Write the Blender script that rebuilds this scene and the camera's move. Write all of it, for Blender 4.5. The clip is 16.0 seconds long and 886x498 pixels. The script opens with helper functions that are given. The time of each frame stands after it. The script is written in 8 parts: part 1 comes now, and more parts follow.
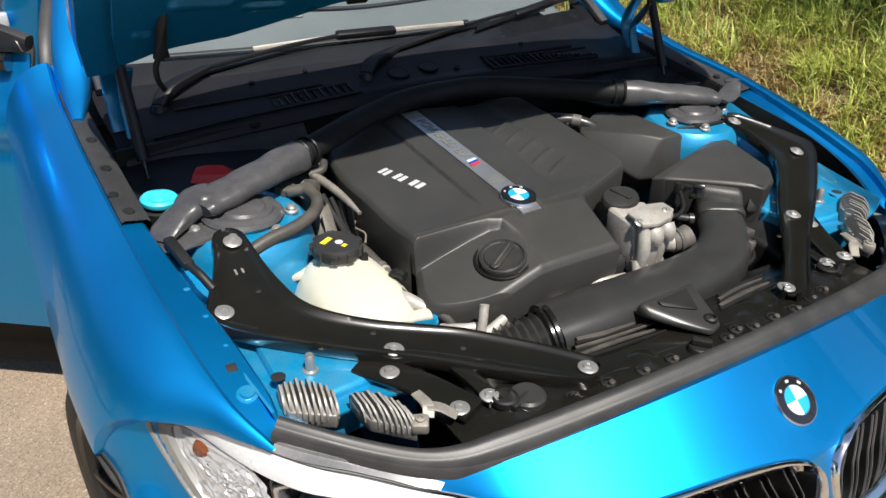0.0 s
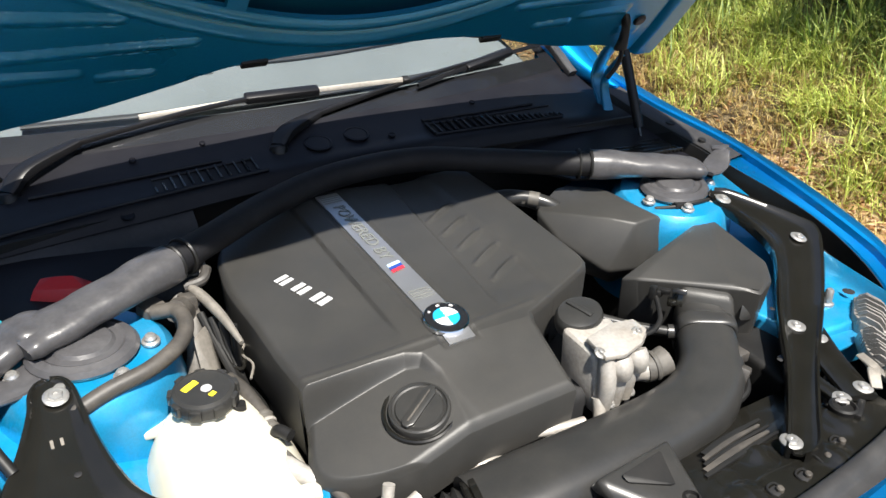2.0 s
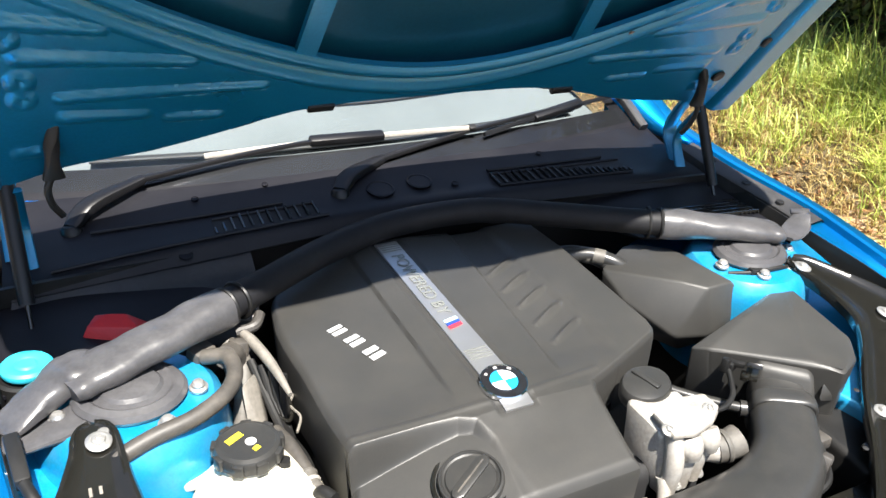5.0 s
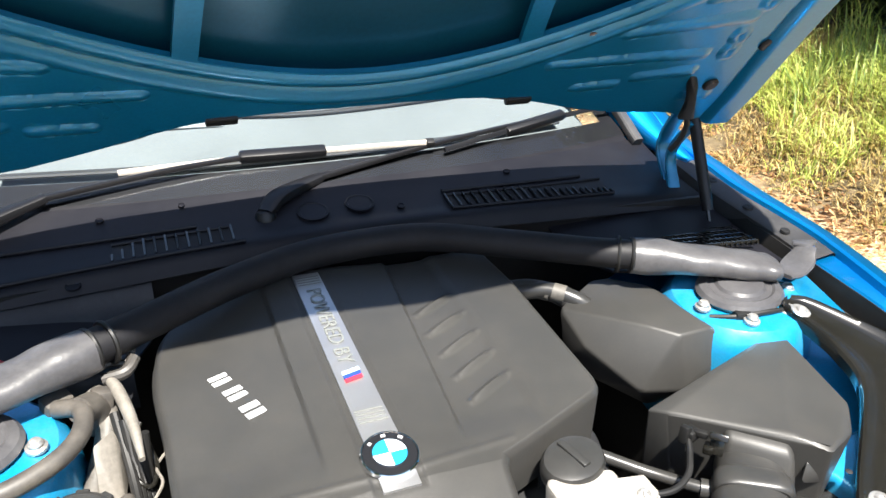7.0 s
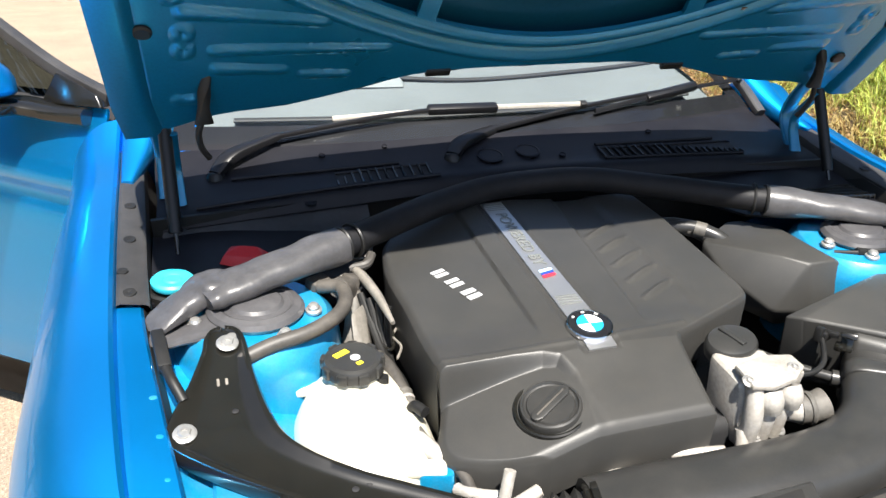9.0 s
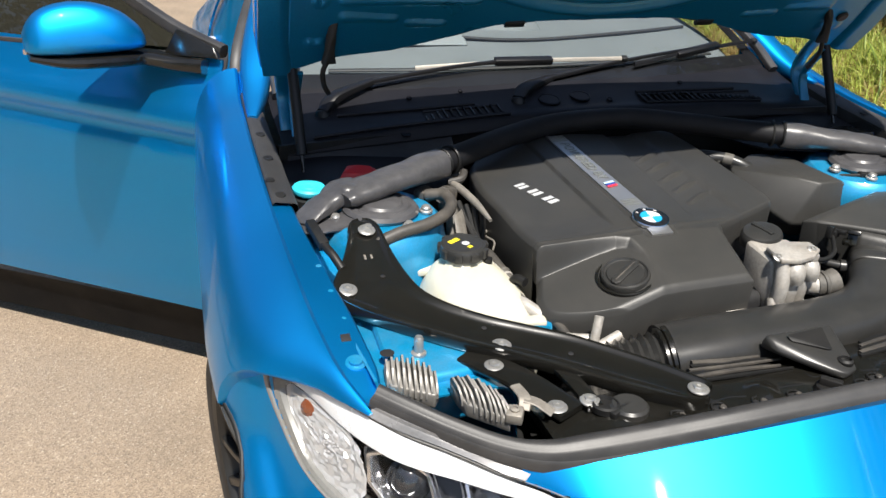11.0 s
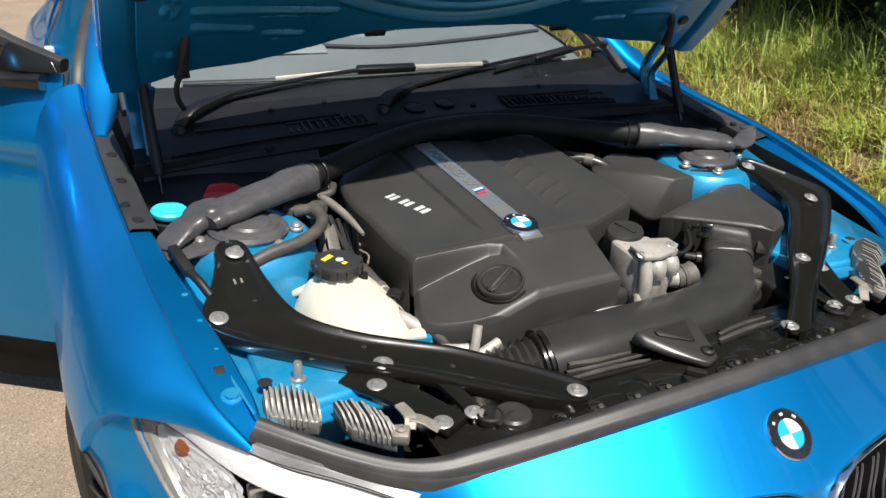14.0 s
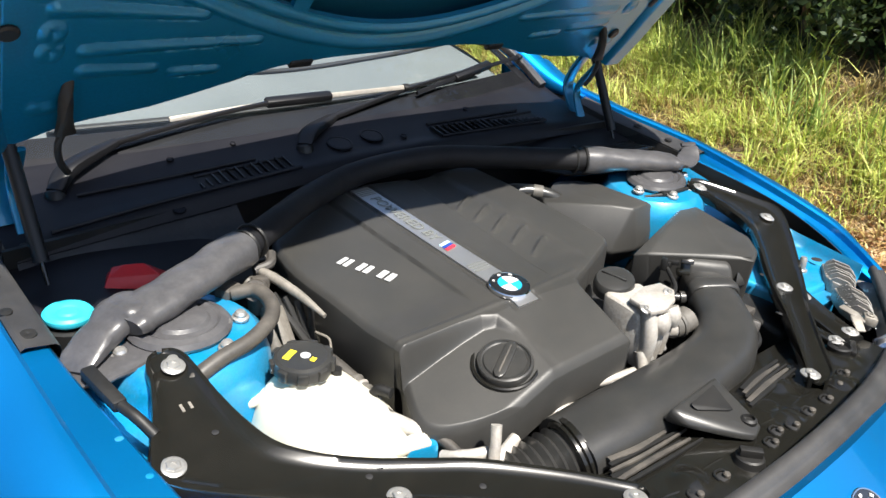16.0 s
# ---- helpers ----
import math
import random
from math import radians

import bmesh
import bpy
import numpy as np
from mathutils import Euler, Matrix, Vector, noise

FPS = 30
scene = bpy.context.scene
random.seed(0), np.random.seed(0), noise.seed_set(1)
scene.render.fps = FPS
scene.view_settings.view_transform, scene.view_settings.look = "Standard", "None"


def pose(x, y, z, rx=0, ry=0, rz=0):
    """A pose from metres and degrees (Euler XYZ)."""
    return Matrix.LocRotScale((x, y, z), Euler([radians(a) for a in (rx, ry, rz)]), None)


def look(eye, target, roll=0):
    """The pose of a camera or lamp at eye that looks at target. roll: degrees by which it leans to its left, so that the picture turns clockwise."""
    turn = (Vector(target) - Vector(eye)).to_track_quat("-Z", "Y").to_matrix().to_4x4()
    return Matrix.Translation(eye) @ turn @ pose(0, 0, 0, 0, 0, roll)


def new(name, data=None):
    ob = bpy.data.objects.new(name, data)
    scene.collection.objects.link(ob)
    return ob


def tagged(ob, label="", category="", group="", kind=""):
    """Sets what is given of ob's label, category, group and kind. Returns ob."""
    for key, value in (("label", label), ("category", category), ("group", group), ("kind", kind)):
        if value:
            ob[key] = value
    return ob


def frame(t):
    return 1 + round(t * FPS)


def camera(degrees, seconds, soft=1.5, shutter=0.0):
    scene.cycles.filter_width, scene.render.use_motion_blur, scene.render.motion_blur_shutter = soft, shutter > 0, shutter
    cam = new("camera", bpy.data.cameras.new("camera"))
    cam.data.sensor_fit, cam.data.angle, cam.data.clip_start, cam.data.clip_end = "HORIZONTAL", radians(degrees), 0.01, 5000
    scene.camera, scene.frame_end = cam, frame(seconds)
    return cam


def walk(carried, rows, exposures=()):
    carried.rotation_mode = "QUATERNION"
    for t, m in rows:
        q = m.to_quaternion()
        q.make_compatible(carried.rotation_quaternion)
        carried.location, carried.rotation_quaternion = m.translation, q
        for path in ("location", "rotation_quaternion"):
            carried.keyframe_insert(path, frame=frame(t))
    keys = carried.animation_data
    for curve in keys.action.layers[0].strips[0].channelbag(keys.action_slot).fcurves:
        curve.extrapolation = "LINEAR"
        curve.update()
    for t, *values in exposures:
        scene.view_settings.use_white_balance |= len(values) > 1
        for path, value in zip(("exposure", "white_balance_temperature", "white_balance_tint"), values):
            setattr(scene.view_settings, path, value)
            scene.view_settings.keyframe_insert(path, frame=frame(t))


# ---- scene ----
cam = camera(60.1, 16.0)
PATH = [
    (0, (-0.97, -0.516, 1.524), (-0.057, 0.987, 0.571), 0.5),
    (0.5, (-0.913, -0.543, 1.53), (0.005, 0.96, 0.584), 0.4),
    (1, (-0.828, -0.562, 1.518), (0.095, 0.944, 0.581), 0.4),
    (1.5, (-0.726, -0.412, 1.505), (0.201, 1.093, 0.57), 0.4),
    (2, (-0.653, -0.259, 1.528), (0.282, 1.257, 0.619), 0.4),
    (2.5, (-0.601, -0.213, 1.539), (0.34, 1.331, 0.684), 0.5),
    (3, (-0.617, -0.217, 1.53), (0.298, 1.357, 0.703), 0.6),
    (3.5, (-0.621, -0.217, 1.528), (0.26, 1.383, 0.713), 0.7),
    (3.7, (-0.637, -0.221, 1.534), (0.234, 1.381, 0.712), 1.1),
    (5.8, (-0.62, -0.165, 1.508), (0.189, 1.476, 0.701), 0.8),
    (6, (-0.548, -0.148, 1.5), (0.257, 1.497, 0.696), 0.7),
    (6.5, (-0.368, -0.102, 1.502), (0.429, 1.547, 0.698), 0.6),
    (7, (-0.339, -0.123, 1.493), (0.348, 1.577, 0.693), 0.3),
    (7.5, (-0.467, -0.181, 1.504), (0.109, 1.559, 0.704), 0.3),
    (8, (-0.609, -0.266, 1.497), (-0.083, 1.49, 0.696), 0.4),
    (8.2, (-0.631, -0.289, 1.494), (-0.109, 1.467, 0.692), 0.4),
    (10.3, (-0.662, -0.441, 1.456), (-0.089, 1.302, 0.658), 1.2),
    (10.5, (-0.714, -0.478, 1.471), (-0.147, 1.263, 0.666), 1.1),
    (11, (-0.937, -0.614, 1.447), (-0.378, 1.123, 0.628), 0.9),
    (11.5, (-1.046, -0.755, 1.472), (-0.464, 0.976, 0.655), 1.0),
    (12, (-1.001, -0.901, 1.496), (-0.383, 0.819, 0.683), 1.1),
    (12.5, (-1.006, -0.969, 1.505), (-0.355, 0.738, 0.692), 1.2),
    (13, (-1.047, -0.858, 1.483), (-0.348, 0.83, 0.669), 1.3),
    (13.5, (-1.09, -0.739, 1.479), (-0.331, 0.922, 0.663), 1.4),
    (14, (-0.931, -0.585, 1.466), (-0.065, 1.023, 0.651), 1.7),
    (14.5, (-0.807, -0.446, 1.495), (0.163, 1.1, 0.678), 2.0),
    (15, (-0.845, -0.34, 1.481), (0.201, 1.157, 0.665), 2.1),
    (15.5, (-0.939, -0.248, 1.461), (0.19, 1.189, 0.647), 2.2),
    (16, (-0.982, -0.21, 1.477), (0.222, 1.165, 0.665), 2.2),
]
walk(cam, [(t, look(eye, target, roll)) for t, eye, target, roll in PATH],
     [(0.0, 0.65), (1.0, 0.75), (2.0, 1.22), (3.5, 1.82), (6.0, 1.86), (7.5, 2.0), (8.2, 1.8), (10.5, 1.17), (11.5, 0.5), (12.5, 0.3), (13.5, 0.4), (14.5, 1.02), (16.0, 1.40)])

# ---- light ----
SUN_WAY = Vector((0.03, 0.54, -1.0)).normalized()
world = bpy.data.worlds.new("sky")
scene.world = world
world.use_nodes = True
wn = world.node_tree
sky = wn.nodes.new("ShaderNodeTexSky")
sky.sky_type, sky.sun_disc = "NISHITA", False
sky.sun_elevation, sky.sun_rotation = radians(62), radians(183)
sky.air_density, sky.dust_density, sky.ozone_density = 1.0, 1.2, 1.0
wn.links.new(sky.outputs[0], wn.nodes["Background"].inputs[0])
wn.nodes["Background"].inputs[1].default_value = 0.075
sun = new("sun", bpy.data.lights.new("sun", "SUN"))
sun.data.energy, sun.data.angle, sun.data.color = 5.0, radians(0.53), (1.0, 0.95, 0.87)
sun.matrix_world = look((-4, -4, 9), Vector((-4, -4, 9)) + SUN_WAY)


# ---- materials ----
def node(nt, kind, **inputs):
    n = nt.nodes.new("ShaderNode" + kind)
    for k, v in inputs.items():
        n.inputs[k.replace("_", " ")].default_value = v
    return n


def surface(name, base, rough=0.5, metal=0.0, vary=0.15, scale=6.0, fine=120.0, bump=0.15, bump_scale=300.0, coat=0.0,
            coat_rough=0.03, spec=0.5, dust=0.0, dust_col=(0.35, 0.3, 0.24), per_object=0.0, sheen=0.0, sss=0.0, bump_dist=0.0006):
    """A worn, grainy surface: colour varied at two scales, a fine relief, patches of dust with a shape of their own."""
    m = bpy.data.materials.new(name)
    m.use_nodes = True
    nt = m.node_tree
    b = nt.nodes["Principled BSDF"]
    co = nt.nodes.new("ShaderNodeTexCoord").outputs["Object"]
    big, small = node(nt, "TexNoise", Scale=scale, Detail=4.0), node(nt, "TexNoise", Scale=fine, Detail=3.0)
    for n in (big, small):
        nt.links.new(co, n.inputs["Vector"])
    add = node(nt, "Math")
    add.operation = "ADD"
    nt.links.new(big.outputs[0], add.inputs[0])
    nt.links.new(small.outputs[0], add.inputs[1])
    ramp = node(nt, "MapRange")
    ramp.inputs["From Min"].default_value, ramp.inputs["From Max"].default_value = 0.6, 1.4
    ramp.inputs["To Min"].default_value, ramp.inputs["To Max"].default_value = 1 - vary, 1 + vary
    nt.links.new(add.outputs[0], ramp.inputs["Value"])
    mul = nt.nodes.new("ShaderNodeMix")
    mul.data_type, mul.blend_type = "RGBA", "MULTIPLY"
    mul.inputs[0].default_value = 1.0
    mul.inputs[6].default_value = (*base, 1)
    nt.links.new(ramp.outputs[0], mul.inputs[7])
    col = mul.outputs[2]
    if per_object:
        info = nt.nodes.new("ShaderNodeObjectInfo")
        r2 = node(nt, "MapRange")
        r2.inputs["To Min"].default_value, r2.inputs["To Max"].default_value = 1 - per_object, 1 + per_object
        nt.links.new(info.outputs["Random"], r2.inputs["Value"])
        m2 = nt.nodes.new("ShaderNodeMix")
        m2.data_type, m2.blend_type = "RGBA", "MULTIPLY"
        m2.inputs[0].default_value = 1.0
        nt.links.new(col, m2.inputs[6])
        nt.links.new(r2.outputs[0], m2.inputs[7])
        col = m2.outputs[2]
    if dust:
        dn = node(nt, "TexNoise", Scale=14.0, Detail=6.0, Roughness=0.7)
        nt.links.new(co, dn.inputs["Vector"])
        dr = node(nt, "MapRange")
        dr.inputs["From Min"].default_value, dr.inputs["From Max"].default_value = 0.42, 0.75
        dr.inputs["To Max"].default_value = dust
        nt.links.new(dn.outputs[0], dr.inputs["Value"])
        dm = nt.nodes.new("ShaderNodeMix")
        dm.data_type = "RGBA"
        dm.inputs[7].default_value = (*dust_col, 1)
        nt.links.new(dr.outputs[0], dm.inputs[0])
        nt.links.new(col, dm.inputs[6])
        col = dm.outputs[2]
    nt.links.new(col, b.inputs["Base Color"])
    rr = node(nt, "MapRange")
    rr.inputs["From Min"].default_value, rr.inputs["From Max"].default_value = 0.3, 0.7
    rr.inputs["To Min"].default_value, rr.inputs["To Max"].default_value = rough * 0.85, min(1.0, rough * 1.15)
    nt.links.new(big.outputs[0], rr.inputs["Value"])
    nt.links.new(rr.outputs[0], b.inputs["Roughness"])
    b.inputs["Metallic"].default_value = metal
    b.inputs["Specular IOR Level"].default_value = spec
    b.inputs["Coat Weight"].default_value, b.inputs["Coat Roughness"].default_value = coat, coat_rough
    if sss:
        b.inputs["Subsurface Weight"].default_value, b.inputs["Subsurface Scale"].default_value = sss, 0.02
        b.inputs["Subsurface Radius"].default_value = (1.0, 0.9, 0.7)
    if bump:
        bn = node(nt, "TexNoise", Scale=bump_scale, Detail=3.0)
        nt.links.new(co, bn.inputs["Vector"])
        bp = node(nt, "Bump", Strength=bump, Distance=bump_dist)
        nt.links.new(bn.outputs[0], bp.inputs["Height"])
        nt.links.new(bp.outputs[0], b.inputs["Normal"])
    return m


def plain_glass(name, tint=(1, 1, 1), clear=0.92, ior=1.5, rough=0.0):
    """Thin clear cover: see-through with a Fresnel gloss."""
    m = bpy.data.materials.new(name)
    m.use_nodes = True
    nt = m.node_tree
    nt.nodes.remove(nt.nodes["Principled BSDF"])
    t, g, mix, fr = (nt.nodes.new("ShaderNode" + k) for k in ("BsdfTransparent", "BsdfGlossy", "MixShader", "Fresnel"))
    t.inputs[0].default_value = (*(clear * c for c in tint), 1)
    g.inputs["Roughness"].default_value = rough
    fr.inputs[0].default_value = ior
    nt.links.new(fr.outputs[0], mix.inputs[0])
    nt.links.new(t.outputs[0], mix.inputs[1])
    nt.links.new(g.outputs[0], mix.inputs[2])
    nt.links.new(mix.outputs[0], nt.nodes["Material Output"].inputs[0])
    return m


PAINT = surface("metallic_blue_paint", (0.002, 0.305, 0.75), 0.40, 0.91, 0.05, 2.0, 900.0, 0.05, 1800.0, coat=0.55, coat_rough=0.02, bump_dist=0.0002)
BAY_PAINT = surface("bay_blue_paint", (0.005, 0.275, 0.53), 0.36, 0.45, 0.16, 9.0, 300.0, 0.10, 120.0, coat=0.5, coat_rough=0.12, dust=0.16, dust_col=(0.34, 0.36, 0.36), bump_dist=0.002)
# the car's blue under the hood, darkened to carry the shade there
HOOD_SHADED = surface("hood_underside_shaded_blue", (0.003, 0.150, 0.285), 0.32, 0.45, 0.12, 5.0, 200.0, 0.06, 300.0, coat=0.5, coat_rough=0.15)
COVER = surface("grained_black_plastic", (0.031, 0.0305, 0.029), 0.46, 0, 0.10, 4.0, 300.0, 0.30, 900.0, dust=0.025, spec=0.42)
PLASTIC = surface("smooth_black_plastic", (0.024, 0.024, 0.0235), 0.32, 0, 0.15, 6.0, 200.0, 0.10, 500.0, dust=0.03, spec=0.45)
DARK = surface("dull_black_plastic", (0.008, 0.008, 0.008), 0.5, 0, 0.2, 6.0, 150.0, 0.15, 400.0, spec=0.35, dust=0.05, dust_col=(0.16, 0.14, 0.12))
GLOSS = surface("black_enamelled_steel", (0.0075, 0.0072, 0.006), 0.22, 0, 0.10, 5.0, 150.0, 0.05, 150.0, coat=0.35, coat_rough=0.05, spec=0.4, dust=0.012)
RUBBER = surface("dusty_grey_rubber", (0.050, 0.049, 0.052), 0.36, 0, 0.2, 5.0, 180.0, 0.25, 120.0, dust=0.20, dust_col=(0.22, 0.215, 0.215), bump_dist=0.0015)
SEAL = surface("black_rubber_seal", (0.026, 0.0255, 0.026), 0.5, 0, 0.15, 7.0, 160.0, 0.2, 350.0, dust=0.12, dust_col=(0.16, 0.15, 0.14))
TUBE = surface("black_foam_tube", (0.009, 0.009, 0.0105), 0.6, 0, 0.15, 8.0, 180.0, 0.25, 350.0, spec=0.2, dust=0.06, dust_col=(0.10, 0.10, 0.10))
COWL = surface("black_cowl_plastic", (0.006, 0.006, 0.0085), 0.48, 0, 0.15, 5.0, 150.0, 0.15, 500.0, spec=0.22, dust=0.05, dust_col=(0.08, 0.08, 0.085))
WIPER = surface("black_wiper_paint", (0.007, 0.007, 0.008), 0.38, 0, 0.15, 9.0, 200.0, 0.1, 400.0, spec=0.3)
WHITE = surface("milky_white_plastic", (0.50, 0.48, 0.395), 0.34, 0, 0.06, 5.0, 60.0, 0.05, 200.0, sss=0.25)
BULKHEAD = surface("dusty_bulkhead_plastic", (0.020, 0.021, 0.025), 0.5, 0, 0.2, 6.0, 150.0, 0.2, 300.0, spec=0.35, dust=0.20, dust_col=(0.10, 0.10, 0.105))
ALLOY = surface("cast_aluminium", (0.40, 0.38, 0.35), 0.48, 0.3, 0.25, 18.0, 160.0, 0.5, 260.0, dust=0.5, dust_col=(0.33, 0.27, 0.20), bump_dist=0.0012)
FIN = surface("dusty_finned_alloy", (0.24, 0.23, 0.215), 0.5, 0.3, 0.25, 18.0, 160.0, 0.5, 260.0, dust=0.3, dust_col=(0.40, 0.36, 0.31), bump_dist=0.0012)
ZINC = surface("zinc_plated_steel", (0.46, 0.45, 0.43), 0.38, 0.75, 0.15, 40.0, 300.0, 0.2, 500.0)
CHROME = surface("chrome", (0.85, 0.86, 0.88), 0.05, 1.0, 0.02, 8.0, 100.0, 0.0)
SATIN = surface("satin_silver_trim", (0.50, 0.50, 0.51), 0.33, 0.85, 0.05, 12.0, 500.0, 0.1, 900.0)
OLD_STEEL = surface("weathered_steel", (0.26, 0.24, 0.21), 0.55, 0.5, 0.25, 22.0, 160.0, 0.4, 240.0, dust=0.2)
RED = surface("red_plastic", (0.42, 0.012, 0.016), 0.4, 0, 0.1, 9.0, 200.0, 0.1, 400.0)
CYAN = surface("pale_blue_plastic", (0.03, 0.46, 0.58), 0.45, 0, 0.08, 30.0, 200.0, 0.1, 400.0)
YELLOW = surface("yellow_print", (0.75, 0.62, 0.03), 0.5, 0, 0.05)
LETTER = surface("silver_print", (0.66, 0.66, 0.66), 0.3, 0.35, 0.03, bump=0)
BADGE_W = surface("badge_white", (0.82, 0.83, 0.84), 0.25, 0.0, 0.02, bump=0, coat=1)
BADGE_B = surface("badge_blue", (0.02, 0.36, 0.66), 0.25, 0.1, 0.02, bump=0, coat=1)
BADGE_K = surface("badge_black", (0.012, 0.012, 0.014), 0.2, 0, 0.02, bump=0, coat=1)
STRIPE_L = surface("light_blue_print", (0.05, 0.35, 0.75), 0.35, 0, 0.02, bump=0)
STRIPE_W = surface("pale_blue_white_print", (0.45, 0.62, 0.80), 0.35, 0, 0.02, bump=0)
STRIPE_D = surface("dark_blue_print", (0.02, 0.05, 0.25), 0.35, 0, 0.02, bump=0)
STRIPE_R = surface("red_print", (0.65, 0.03, 0.05), 0.35, 0, 0.02, bump=0)
# near-black for the strip that paints the shadow below the open door
DOOR_SHADE = surface("door_shadow_black", (0.0045, 0.0045, 0.005), 0.65, 0, 0.3, 6.0, 120.0, 0.2, 300.0, spec=0.12, dust=0.06, dust_col=(0.06, 0.055, 0.05))
TYRE = surface("tyre_rubber", (0.022, 0.021, 0.020), 0.75, 0, 0.2, 8.0, 120.0, 0.3, 300.0, dust=0.2, dust_col=(0.12, 0.1, 0.08))
WHEEL = surface("dark_grey_wheel_paint", (0.022, 0.022, 0.022), 0.35, 0.4, 0.1, 8.0, 200.0, 0.05)
LAMP_IN = surface("lamp_housing_black", (0.030, 0.030, 0.032), 0.25, 0.2, 0.1, 9.0, 120.0, 0.05)
LAMP_SILVER = surface("lamp_reflector", (0.78, 0.79, 0.82), 0.16, 0.95, 0.04, 20.0, 200.0, 0.1, 90.0)
LAMP_FACET = surface("faceted_lamp_reflector", (0.56, 0.56, 0.57), 0.20, 0.45, 0.06, 20.0, 200.0, 0.1, 90.0)
LAMP_TOP = surface("frosted_lamp_edge", (0.80, 0.81, 0.83), 0.25, 0.25, 0.05, 12.0, 200.0, 0.05)
AMBER = surface("amber_lens", (0.17, 0.045, 0.015), 0.2, 0, 0.1, coat=1)
LAMP_RIM = surface("lamp_edge_grey", (0.17, 0.17, 0.165), 0.25, 0.0, 0.1, 12.0, 200.0, 0.05, coat=0.6)
LAMP_TRIM = surface("lamp_lower_grey", (0.17, 0.17, 0.175), 0.25, 0.5, 0.08, 12.0, 200.0, 0.05)
RIB = surface("dusty_ribbed_plastic", (0.075, 0.070, 0.062), 0.6, 0, 0.3, 30.0, 160.0, 0.3, 300.0, dust=0.3, dust_col=(0.26, 0.23, 0.19))
PLATE = surface("number_plate_white", (0.78, 0.78, 0.76), 0.4, 0, 0.03)
SEAT = surface("dark_cabin_plastic", (0.030, 0.030, 0.033), 0.6, 0, 0.15, 8.0, 160.0, 0.2, 400.0)
DASH = surface("pale_grey_dash_cover", (0.125, 0.14, 0.15), 0.6, 0, 0.1, 6.0, 160.0, 0.2, 400.0)
LABEL = surface("brown_label", (0.16, 0.09, 0.06), 0.5, 0, 0.2, 40.0, 300.0, 0.0)
HOSE = surface("old_hose_rubber", (0.045, 0.041, 0.037), 0.55, 0, 0.25, 14.0, 160.0, 0.3, 300.0, dust=0.25, dust_col=(0.22, 0.19, 0.15))
GLASS = plain_glass("windscreen_glass", (0.90, 0.95, 0.93), 0.92, 1.5)
LENS = plain_glass("lamp_lens", (1, 1, 1), 0.96, 1.28)
MESH_BLK = surface("radiator_black", (0.008, 0.008, 0.009), 0.7, 0, 0.2)


